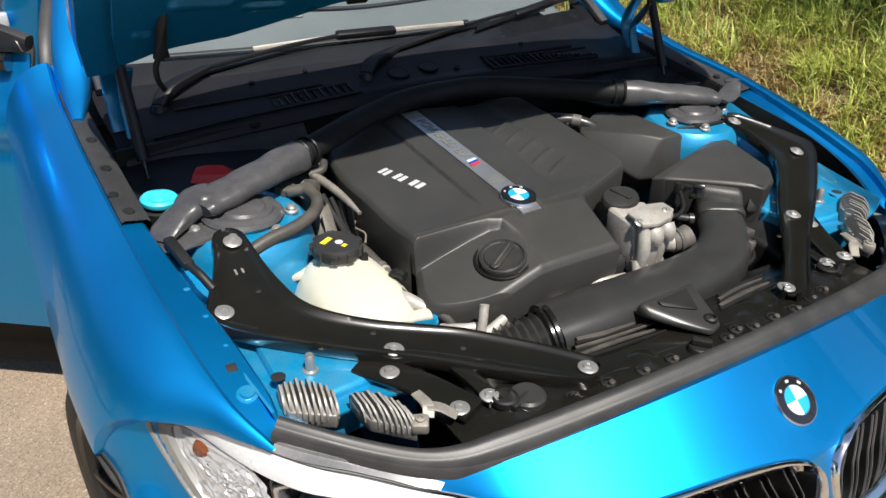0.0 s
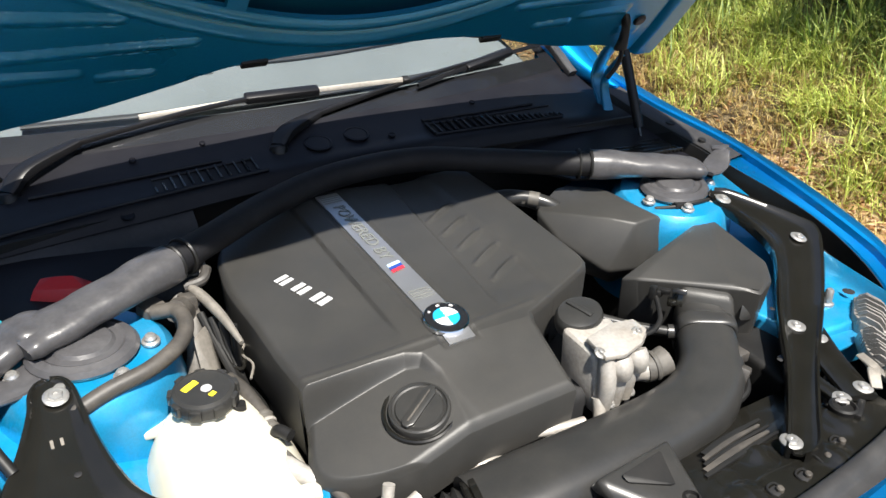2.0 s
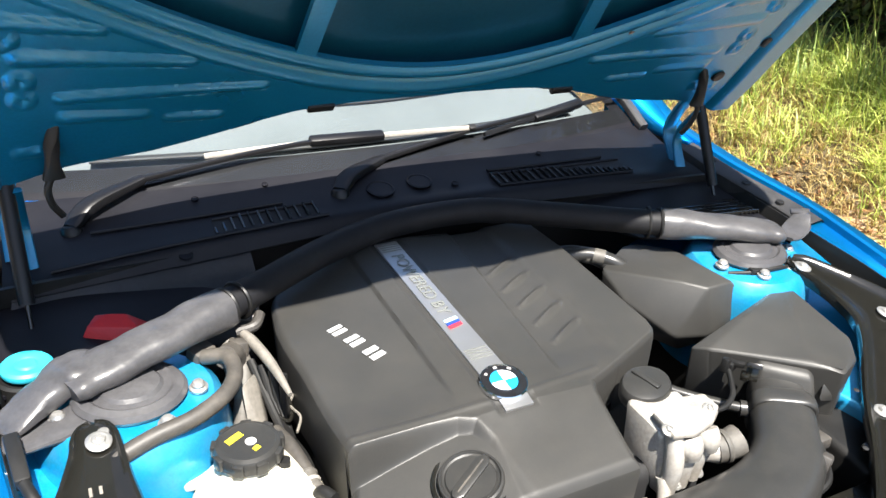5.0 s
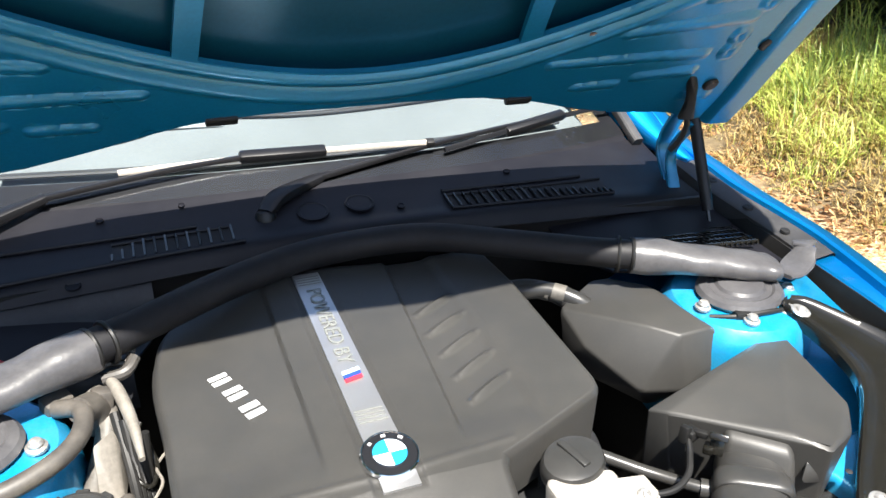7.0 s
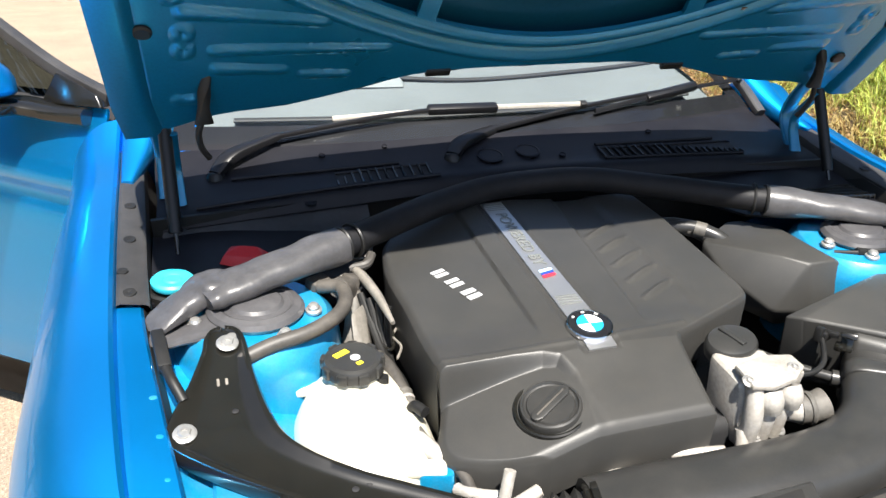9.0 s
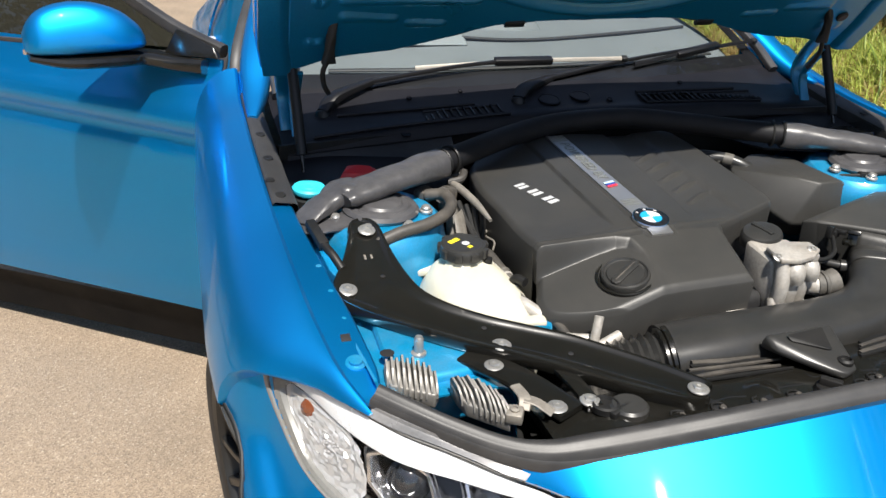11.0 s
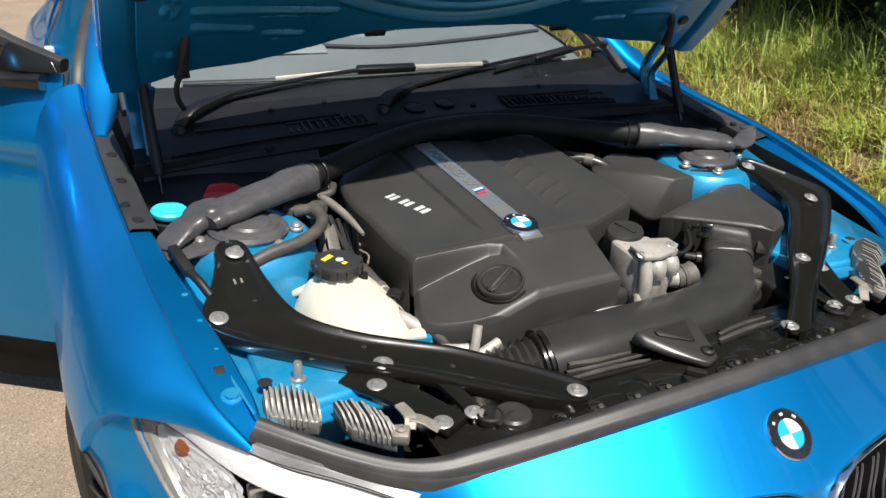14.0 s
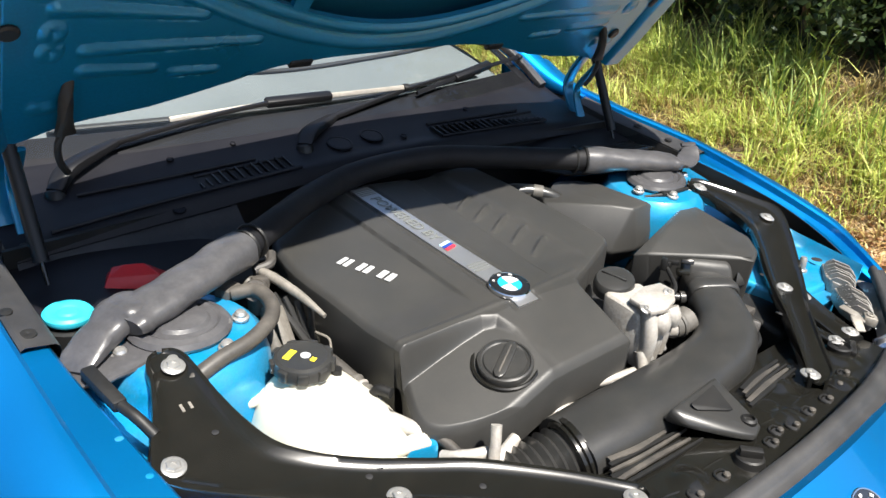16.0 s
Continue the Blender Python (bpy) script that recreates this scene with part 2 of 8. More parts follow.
def ground_material():
    """Gritty asphalt, a sandy verge with fallen leaves, and soil under the grass, by distance from the car."""
    m = bpy.data.materials.new("ground_asphalt_and_verge")
    m.use_nodes = True
    nt = m.node_tree
    b = nt.nodes["Principled BSDF"]
    co = nt.nodes.new("ShaderNodeTexCoord").outputs["Object"]

    def noise_tex(scale, detail=4.0, rough=0.6):
        n = node(nt, "TexNoise", Scale=scale, Detail=detail, Roughness=rough)
        nt.links.new(co, n.inputs["Vector"])
        return n.outputs[0]

    def ramp(src, *stops):
        r = nt.nodes.new("ShaderNodeValToRGB")
        while len(r.color_ramp.elements) < len(stops):
            r.color_ramp.elements.new(0.5)
        for e, (p, c) in zip(r.color_ramp.elements, stops):
            e.position, e.color = p, (*c, 1)
        nt.links.new(src, r.inputs[0])
        return r.outputs[0]

    def mixed(fac, a, c, mode="MIX"):
        x = nt.nodes.new("ShaderNodeMix")
        x.data_type, x.blend_type = "RGBA", mode
        for src, k in ((fac, 0), (a, 6), (c, 7)):
            if isinstance(src, (int, float)):
                x.inputs[k].default_value = src
            else:
                nt.links.new(src, x.inputs[k])
        return x.outputs[2]

    vor = node(nt, "TexVoronoi", Scale=210.0)
    nt.links.new(co, vor.inputs["Vector"])
    stones = ramp(vor.outputs["Color"], (0.0, (0.15, 0.115, 0.088)), (0.35, (0.245, 0.19, 0.138)), (0.8, (0.315, 0.247, 0.18)), (1.0, (0.46, 0.40, 0.32)))
    blotch = ramp(noise_tex(1.6, 5.0), (0.3, (0.80, 0.80, 0.80)), (0.7, (1.1, 1.08, 1.05)))
    asphalt = mixed(1.0, stones, blotch, "MULTIPLY")
    leaf = ramp(noise_tex(38.0, 5.0, 0.75), (0.36, (0.10, 0.045, 0.018)), (0.48, (0.36, 0.20, 0.09)), (0.58, (0.52, 0.40, 0.26)), (0.75, (0.62, 0.53, 0.40)))
    soil = ramp(noise_tex(22.0, 5.0, 0.7), (0.3, (0.05, 0.035, 0.018)), (0.7, (0.19, 0.14, 0.07)))
    sep = nt.nodes.new("ShaderNodeSeparateXYZ")
    nt.links.new(co, sep.inputs[0])
    wob = node(nt, "Math")
    wob.operation = "MULTIPLY_ADD"
    wob.inputs[1].default_value = 0.9
    nt.links.new(noise_tex(1.8, 4.0), wob.inputs[0])
    nt.links.new(sep.outputs[0], wob.inputs[2])

    def step_at(a, c):
        r = node(nt, "MapRange")
        r.inputs["From Min"].default_value, r.inputs["From Max"].default_value = a, c
        nt.links.new(wob.outputs[0], r.inputs["Value"])
        return r.outputs[0]

    col = mixed(step_at(3.3, 3.7), mixed(step_at(2.1, 2.4), asphalt, leaf), soil)
    nt.links.new(col, b.inputs["Base Color"])
    b.inputs["Roughness"].default_value = 0.85
    bp = node(nt, "Bump", Strength=0.7, Distance=0.004)
    nt.links.new(vor.outputs["Distance"], bp.inputs["Height"])
    bp2 = node(nt, "Bump", Strength=0.5, Distance=0.01)
    nt.links.new(noise_tex(45.0, 5.0, 0.7), bp2.inputs["Height"])
    nt.links.new(bp.outputs[0], bp2.inputs["Normal"])
    nt.links.new(bp2.outputs[0], b.inputs["Normal"])
    return m


def leaf_material(name, lo, mid, hi):
    """Foliage: each island its own shade, a little light through the blade."""
    m = bpy.data.materials.new(name)
    m.use_nodes = True
    nt = m.node_tree
    b = nt.nodes["Principled BSDF"]
    geo = nt.nodes.new("ShaderNodeNewGeometry")
    r = nt.nodes.new("ShaderNodeValToRGB")
    r.color_ramp.elements.new(0.5)
    for e, (p, c) in zip(r.color_ramp.elements, ((0.0, lo), (0.55, mid), (1.0, hi))):
        e.position, e.color = p, (*c, 1)
    nt.links.new(geo.outputs["Random Per Island"], r.inputs[0])
    nt.links.new(r.outputs[0], b.inputs["Base Color"])
    b.inputs["Roughness"].default_value = 0.5
    tr = nt.nodes.new("ShaderNodeBsdfTranslucent")
    nt.links.new(r.outputs[0], tr.inputs[0])
    mix = nt.nodes.new("ShaderNodeMixShader")
    mix.inputs[0].default_value = 0.35
    nt.links.new(b.outputs[0], mix.inputs[1])
    nt.links.new(tr.outputs[0], mix.inputs[2])
    nt.links.new(mix.outputs[0], nt.nodes["Material Output"].inputs[0])
    return m


# ---- geometry helpers: a shape is (vertices, faces) ----
def cr(points, n):
    """n points along a smooth curve through the given ones."""
    p = np.array(points, float)
    if len(p) == 1:
        return np.repeat(p, n, 0)
    if len(p) == 2:
        return p[0] + np.linspace(0, 1, n)[:, None] * (p[1] - p[0])
    q = np.vstack([2 * p[0] - p[1], p, 2 * p[-1] - p[-2]])
    t = np.linspace(0, len(p) - 1, n)
    i = np.minimum(t.astype(int), len(p) - 2)
    u = (t - i)[:, None]
    a, b, c, d = q[i], q[i + 1], q[i + 2], q[i + 3]
    return 0.5 * (2 * b + (c - a) * u + (2 * a - 5 * b + 4 * c - d) * u**2 + (3 * b - 3 * c + d - a) * u**3)


def spline(xs, ys):
    """A smooth function through the given values."""
    xs, ys = np.array(xs, float), np.array(ys, float)
    m = np.gradient(ys, xs)

    def value(x):
        x = np.clip(x, xs[0], xs[-1])
        i = np.clip(np.searchsorted(xs, x) - 1, 0, len(xs) - 2)
        h = xs[i + 1] - xs[i]
        u = (x - xs[i]) / h
        return ((2 * u**3 - 3 * u**2 + 1) * ys[i] + (u**3 - 2 * u**2 + u) * h * m[i]
                + (3 * u**2 - 2 * u**3) * ys[i + 1] + (u**3 - u**2) * h * m[i + 1])
    return value


def grid(p, close_u=False, close_v=False):
    """A sheet of quads over an array of places (nu, nv, 3)."""
    p = np.asarray(p, float)
    nu, nv = p.shape[:2]
    idx = np.arange(nu * nv).reshape(nu, nv)
    if close_u:
        idx = np.vstack([idx, idx[:1]])
    if close_v:
        idx = np.hstack([idx, idx[:, :1]])
    f = np.stack([idx[:-1, :-1], idx[1:, :-1], idx[1:, 1:], idx[:-1, 1:]], -1).reshape(-1, 4)
    return p.reshape(-1, 3), f.tolist()


def loft(rows, nu, nv):
    r = np.array([cr(row, nv) for row in rows])
    return grid(np.array([cr(r[:, j], nu) for j in range(nv)]).transpose(1, 0, 2))


def join(*shapes):
    v, f, k = [], [], 0
    for a, b in shapes:
        v.append(np.asarray(a, float))
        f += [[i + k for i in q] for q in b]
        k += len(a)
    return np.vstack(v), f


def moved(shape, m):
    v = np.asarray(shape[0], float)
    m = np.array(m)
    return v @ m[:3, :3].T + m[:3, 3], shape[1]


def mirrored(shape):
    return np.asarray(shape[0], float) * (-1, 1, 1), [q[::-1] for q in shape[1]]


def sweep(path, section, n=32, sizes=None, up=(0, 0, 1), caps=True, smooth=True):
    """A closed section (k, 2) carried along a smooth path; sizes: (across, high) at each given point of the path."""
    c = cr(path, n) if smooth else np.array(path, float)
    n = len(c)
    s = cr(sizes, n) if sizes is not None else np.ones((n, 2))
    t = np.gradient(c, axis=0)
    t /= np.linalg.norm(t, axis=1)[:, None]
    side = np.cross(t, np.array(up, float))
    ln = np.linalg.norm(side, axis=1)
    side[ln < 0.2] = np.nan
    if np.isnan(side).any():
        good = np.where(~np.isnan(side[:, 0]))[0]
        for i in np.where(np.isnan(side[:, 0]))[0]:
            side[i] = side[good[np.abs(good - i).argmin()]] if len(good) else (1, 0, 0)
    side /= np.linalg.norm(side, axis=1)[:, None]
    top = np.cross(side, t)
    sec = np.array(section, float)
    p = c[:, None] + side[:, None] * (sec[None, :, :1] * s[:, None, :1]) + top[:, None] * (sec[None, :, 1:] * s[:, None, 1:])
    v, f = grid(p, close_v=True)
    k = len(sec)
    if caps:
        f += [list(range(k))[::-1], list(range((n - 1) * k, n * k))]
    return v, f


def circle(r, k=16):
    a = np.linspace(0, 2 * np.pi, k, endpoint=False)
    return np.stack([r * np.cos(a), r * np.sin(a)], -1)


def squircle(w, h, k=28, e=0.5):
    a = np.linspace(0, 2 * np.pi, k, endpoint=False)
    c, s = np.cos(a), np.sin(a)
    return np.stack([w * np.sign(c) * np.abs(c) ** e, h * np.sign(s) * np.abs(s) ** e], -1)


def tube(path, r, n=32, k=14, caps=True):
    rr = np.full((len(path), 2), r) if np.isscalar(r) else np.stack([r, r], -1)
    return sweep(path, circle(1, k), n, rr, caps=caps)


def turned(profile, k=28, m=None):
    """A body of revolution about z from (radius, z) pairs."""
    a = np.linspace(0, 2 * np.pi, k, endpoint=False)
    p = np.array([[[r * math.cos(t), r * math.sin(t), z] for t in a] for r, z in profile])
    v, f = grid(p, close_v=True)
    f = [q[::-1] for q in f]
    n = len(profile)
    f += [list(range(k)), list(range((n - 1) * k, n * k))[::-1]]
    f = [q[::-1] for q in f]
    return moved((v, f), m) if m is not None else (v, f)


def from_bm(bm):
    bm.verts.index_update()
    out = np.array([v.co[:] for v in bm.verts]), [[v.index for v in f.verts] for f in bm.faces]
    bm.free()
    return out


def prism(outline, z0, z1, bevel=0.0, m=None, seg=2):
    """An outline in x and y raised from z0 to z1, its edges rounded."""
    bm = bmesh.new()
    vs = [bm.verts.new((x, y, z0)) for x, y in outline]
    f = bm.faces.new(vs)
    f.normal_update()
    if f.normal.z > 0:
        f.normal_flip()
    r = bmesh.ops.extrude_face_region(bm, geom=[f])
    for v in r["geom"]:
        if isinstance(v, bmesh.types.BMVert):
            v.co.z = z1
    if bevel:
        bmesh.ops.bevel(bm, geom=bm.edges[:], offset=bevel, segments=seg, affect="EDGES", profile=0.5, clamp_overlap=True)
    out = from_bm(bm)
    return moved(out, m) if m is not None else out


def block(x, y, z, bevel=0.004, m=None, seg=2):
    """A rounded block of that size about its centre."""
    o = prism([(-x / 2, -y / 2), (x / 2, -y / 2), (x / 2, y / 2), (-x / 2, y / 2)], -z / 2, z / 2, bevel, seg=seg)
    return moved(o, m) if m is not None else o


def hull(points, bevel=0.01, seg=3):
    """A faceted moulded body: the convex body of some corners, its edges rounded."""
    bm = bmesh.new()
    for p in points:
        bm.verts.new(p)
    bmesh.ops.convex_hull(bm, input=bm.verts[:])
    bmesh.ops.dissolve_limit(bm, angle_limit=0.12, verts=bm.verts[:], edges=bm.edges[:])
    bmesh.ops.bevel(bm, geom=bm.edges[:], offset=bevel, segments=seg, affect="EDGES", profile=0.5, clamp_overlap=True)
    return from_bm(bm)


def sheet(shape, thick):
    """A sheet given thickness, away from its normals."""
    v, f = np.asarray(shape[0], float), shape[1]
    n = np.zeros_like(v)
    for q in f:
        a, b, c = v[q[0]], v[q[1]], v[q[2]]
        d = v[q[3]] if len(q) > 3 else c
        k = np.cross(c - a, d - b if len(q) > 3 else b - a)
        for i in q:
            n[i] += k
    n /= np.maximum(np.linalg.norm(n, axis=1), 1e-12)[:, None]
    count = {}
    for q in f:
        for a, b in zip(q, q[1:] + q[:1]):
            count[(a, b)] = 1
    k = len(v)
    g = [list(q) for q in f] + [[i + k for i in q[::-1]] for q in f]
    g += [[b, a, a + k, b + k] for a, b in count if (b, a) not in count]
    return np.vstack([v, v - n * thick]), g


def crumple(shape, amp, scale, seed=0.0):
    """The shape with uneven folds: each place moved by a smooth noise."""
    v = np.array(shape[0], float)
    for k, p in enumerate(v):
        q = Vector(p) * scale + Vector((seed, 0, 0))
        v[k] = p + np.array(noise.noise_vector(q)[:]) * amp + np.array(noise.noise_vector(q * 2.3)[:]) * amp * 0.4
    return v, shape[1]


def part(name, shape, material, parent=None, label="", sharp=32):
    """Links a shape as one mesh object under a thing or under a part."""
    v, f = shape
    me = bpy.data.meshes.new(name)
    me.from_pydata(np.asarray(v, float).tolist(), [], f)
    me.validate()
    me.shade_smooth()
    me.set_sharp_from_angle(angle=radians(sharp))
    me.materials.append(material)
    ob = new(name, me)
    if parent is not None:
        ob.parent = parent
    if label:
        ob["label"] = label
    return ob


def inside(poly, x, z):
    """Which places lie inside an outline."""
    p = np.array(poly)
    hit = np.zeros(np.shape(x), bool)
    for (x0, z0), (x1, z1) in zip(p, np.roll(p, -1, 0)):
        if z0 == z1:
            continue
        hit ^= ((z0 > z) != (z1 > z)) & (x < (x1 - x0) * (z - z0) / (z1 - z0) + x0)
    return hit


def closed(points, n):
    p = np.array(points, float)
    k = len(p)
    return cr(np.vstack([p[-2:], p, p[:3]]), (k + 4) * n + 1)[2 * n:(k + 2) * n]


# ---- ground, verge and bank ----
def bank_height(x, y):
    """Flat road and verge, then a bank that climbs away from the car."""
    foot = 2.75 + 0.28 * np.maximum(0, y - 2.0)
    d = np.maximum(0, x - foot)
    h = np.where(d < 5, 0.42 * d + 0.05 * d * d * np.exp(-d), 2.1 + 0.12 * (d - 5))
    return np.minimum(h, 5.0) * np.clip((d / 0.35), 0, 1)


gx = np.concatenate([np.linspace(-900, -30, 8), np.linspace(-20, 2, 23), np.linspace(2.2, 9, 69), np.linspace(9.5, 30, 20), np.linspace(60, 900, 8)])
gy = np.concatenate([np.linspace(-900, -30, 8), np.linspace(-20, -2, 13), np.linspace(-1.6, 10, 88), np.linspace(10.5, 40, 30), np.linspace(80, 900, 8)])
GX, GY = np.meshgrid(gx, gy, indexing="ij")
GZ = bank_height(GX, GY)
for i in range(GX.shape[0]):
    for j in range(GX.shape[1]):
        if 2.3 < GX[i, j] < 12 and abs(GY[i, j]) < 20:
            GZ[i, j] += 0.05 * noise.noise((GX[i, j] * 2.1, GY[i, j] * 2.1, 0)) * min(1, (GX[i, j] - 2.3) * 2)
ground = part("ground", grid(np.stack([GX, GY, GZ - 0.005], -1)), ground_material(), label="gritty sunlit asphalt with a sandy, leaf-strewn verge and earth bank")
tagged(ground, category="ground", kind="structure")


# ---- the car's front surface ----
nose_y = spline([0.15, 0.2, 0.35, 0.5, 0.6, 0.66, 0.70, 0.741, 0.795, 0.84, 0.9], [-0.03, -0.05, -0.10, -0.092, -0.085, -0.068, -0.04, 0.005, 0.072, 0.14, 0.24])
nose_lift = spline([0, 0.2, 0.4, 0.55, 0.65, 0.744, 0.82, 0.88, 0.95], [0, 0.007, 0.029, 0.054, 0.03, -0.01, 0.02, 0.04, 0.04])
plan_high = spline([0, 0.35, 0.55, 0.744, 0.82, 0.878, 0.92, 0.94], [1, 0.928, 0.811, 0.611, 0.489, 0.357, 0.205, 0.0])
plan_low = spline([0, 0.35, 0.55, 0.70, 0.80, 0.87, 0.91, 0.93, 0.94], [1, 0.92, 0.83, 0.745, 0.665, 0.565, 0.44, 0.26, 0.0])
fall = spline([0.10, 0.2, 0.35, 0.5, 0.60, 0.66, 0.69], [0.05, 0.015, -0.050, -0.040, -0.030, -0.012, 0.0])


def blend(a, b, t):
    t = np.clip((t - a) / (b - a), 0, 1)
    return t * t * (3 - 2 * t)


def front(x, z):
    """How far back the front skin lies at a place seen from ahead: a nose panel that breaks at a crease, wrapping round to the flanks."""
    x, z = np.abs(np.asarray(x, float)), np.asarray(z, float)
    plan = plan_high(x) + (plan_low(x) - plan_high(x)) * blend(0.66, 0.50, z)
    side = 0.70 - (0.70 - nose_y(z + nose_lift(x))) * plan
    ze, ye = 0.795 - 0.226 * x**2, 0.072 + 0.236 * x**2 + 0.083 * x**4
    zc, yc = 0.690 + 0.06 * x**2, -0.058 + 0.42 * x**2 + 0.8 * x**4
    t = np.clip((z - zc) / np.maximum(ze - zc, 0.01), -0.2, 1.4)
    upper = yc + (ye - yc) * (t + 0.10 * t * (1 - t))
    lower = yc + fall(np.minimum(z - zc + 0.69, 0.69))
    mid = np.where(z > zc, upper, lower)
    return mid + (side - mid) * blend(0.47, 0.62, x)


def flare(x):
    """How much wider the bumper's flank stands than the front skin alone."""
    return 0.068 * np.clip((np.abs(x) - 0.858) / 0.080, 0, 1) ** 2


def on_front(xz, out=0.0):
    """Places on the front skin, moved out along its normal."""
    xz = np.asarray(xz, float)
    x, z = xz[..., 0], xz[..., 1]
    e = 0.004
    xc = np.clip(x, -0.94, 0.94)
    xs = np.clip(x, -0.93, 0.93)
    n = np.stack([(front(xs + e, z) - front(xs - e, z)) / (2 * e), -np.ones_like(x), (front(x, z + e) - front(x, z - e)) / (2 * e)], -1)
    n /= np.linalg.norm(n, axis=-1)[..., None]
    x = x + np.sign(x) * flare(x)
    y = front(xc, z)
    return np.stack([x, y, z], -1) + np.asarray(out)[..., None] * n if np.ndim(out) else np.stack([x, y, z], -1) + out * n


def patch(outline, out=0.0, centre=None, rings=10, per=4, shrink=1.0):
    """A filled piece of the front skin inside a smooth outline."""
    o = closed(outline, per)
    c = np.array(centre) if centre is not None else o.mean(0)
    k = np.linspace(0.04, shrink, rings)
    p = c + (o - c)[None] * k[:, None, None]
    v, f = grid(on_front(p, out), close_v=True)
    f.append(list(range(len(o)))[::-1])
    return v, f


def rim(outline, widths, outs, per=4):
    """A moulded frame that follows an outline: rings of (scale about the middle, height over the skin)."""
    o = closed(outline, per)
    c = (o.min(0) + o.max(0)) / 2
    half = (o.max(0) - o.min(0)) / 2
    rings = []
    for w, h in zip(widths, outs):
        rings.append(on_front(c + (o - c) * (half - w) / half, h))
    return grid(np.array(rings), close_v=True)


HEADLIGHT = [(-0.882, 0.745), (-0.871, 0.762), (-0.846, 0.769), (-0.799, 0.773), (-0.745, 0.764), (-0.69, 0.747), (-0.635, 0.729), (-0.58, 0.711),
             (-0.53, 0.706), (-0.505, 0.703), (-0.483, 0.693), (-0.46, 0.671), (-0.441, 0.640), (-0.424, 0.607), (-0.442, 0.620), (-0.479, 0.624),
             (-0.514, 0.611), (-0.553, 0.597), (-0.612, 0.599), (-0.693, 0.602), (-0.766, 0.608), (-0.819, 0.619), (-0.854, 0.643), (-0.874, 0.695)]
KIDNEY = [(-0.366, 0.668), (-0.351, 0.688), (-0.318, 0.697), (-0.176, 0.701), (-0.066, 0.693), (-0.026, 0.676), (-0.012, 0.645),
          (-0.018, 0.598), (-0.036, 0.548), (-0.078, 0.524), (-0.185, 0.522), (-0.270, 0.531), (-0.310, 0.557), (-0.346, 0.610)]
INTAKE = [(-0.30, 0.40), (0.30, 0.40), (0.36, 0.34), (0.34, 0.25), (0.28, 0.23), (-0.28, 0.23), (-0.34, 0.25), (-0.36, 0.34)]
SIDE_INTAKE = [(-0.80, 0.37), (-0.66, 0.40), (-0.50, 0.39), (-0.46, 0.34), (-0.50, 0.25), (-0.66, 0.23), (-0.78, 0.26)]

car = new("car")
tagged(car, "metallic blue coupe on asphalt, hood propped up, front door open", "car")


def both(name, shape, material, parent, label="", sharp=32):
    """A part and its mirror image on the other side of the car."""
    return part(name, shape, material, parent, label, sharp), part(name, mirrored(shape), material, parent, label, sharp)


def in_arch(y, z, r=0.372):
    return (y - 0.70) ** 2 + (z - 0.325) ** 2 < r * r


# bumper and nose panel in one skin, with openings for lamps, kidneys and intakes
def build_bumper():
    th = np.linspace(-1.45, 1.45, 330)
    xs = 0.94 * np.sin(th)
    top = np.where(np.abs(xs) < 0.56, 0.795 - 0.226 * xs**2, np.interp(np.abs(xs), [0.56, 0.575, 0.60, 0.744, 0.77, 0.80, 0.878, 0.92, 0.94], [0.7245, 0.705, 0.708, 0.742, 0.748, 0.755, 0.754, 0.748, 0.745]))
    v = np.linspace(0, 1, 120)
    z = top[:, None] + (0.17 - top[:, None]) * v[None]
    x = np.repeat(xs[:, None], 120, 1)
    p = on_front(np.stack([x, z], -1))
    verts, faces = grid(p)
    c = np.array([verts[q].mean(0) for q in faces])
    gone = np.zeros(len(faces), bool)
    for o in (HEADLIGHT, KIDNEY, SIDE_INTAKE):
        o = closed(o, 4)
        m = o.mean(0)
        o = m + (o - m) * 0.985
        gone |= inside(o, c[:, 0], c[:, 2]) | inside(o * (-1, 1), c[:, 0], c[:, 2])
    gone |= inside(INTAKE, c[:, 0], c[:, 2]) | in_arch(c[:, 1], c[:, 2])
    # the arch's edge runs round the circle
    arch = in_arch(c[:, 1], c[:, 2])
    keep_v, cut_v = np.zeros(len(verts), bool), np.zeros(len(verts), bool)
    for q, g, a in zip(faces, gone, arch):
        if a:
            cut_v[q] = True
        elif not g:
            keep_v[q] = True
    for i in np.where(keep_v & cut_v)[0]:
        d = verts[i, 1:] - (0.70, 0.325)
        verts[i, 1:] = np.array((0.70, 0.325)) + d / np.linalg.norm(d) * 0.372
    bm = bmesh.new()
    vs = [bm.verts.new(p) for p in verts]
    for q, g in zip(faces, gone):
        if not g:
            bm.faces.new([vs[i] for i in q[::-1]])
    bmesh.ops.delete(bm, geom=[p for p in bm.verts if not p.link_faces], context="VERTS")
    # straight joint with the wing
    bmesh.ops.bisect_plane(bm, geom=bm.verts[:] + bm.edges[:] + bm.faces[:], plane_co=(0, 0.501, 0.745), plane_no=(0, 1, 0.511), clear_outer=True)
    return from_bm(bm)


bumper = part("bumper", sheet(build_bumper(), 0.004), PAINT, car, "glossy blue bumper and nose panel", 40)

# rolled edge of the bumper at the wheel arch
def flank_x(y, z):
    xs = np.linspace(0.6, 0.94, 400)
    i = int(np.abs(front(xs, np.full_like(xs, z)) - y).argmin())
    return float(xs[i] + flare(xs[i]))


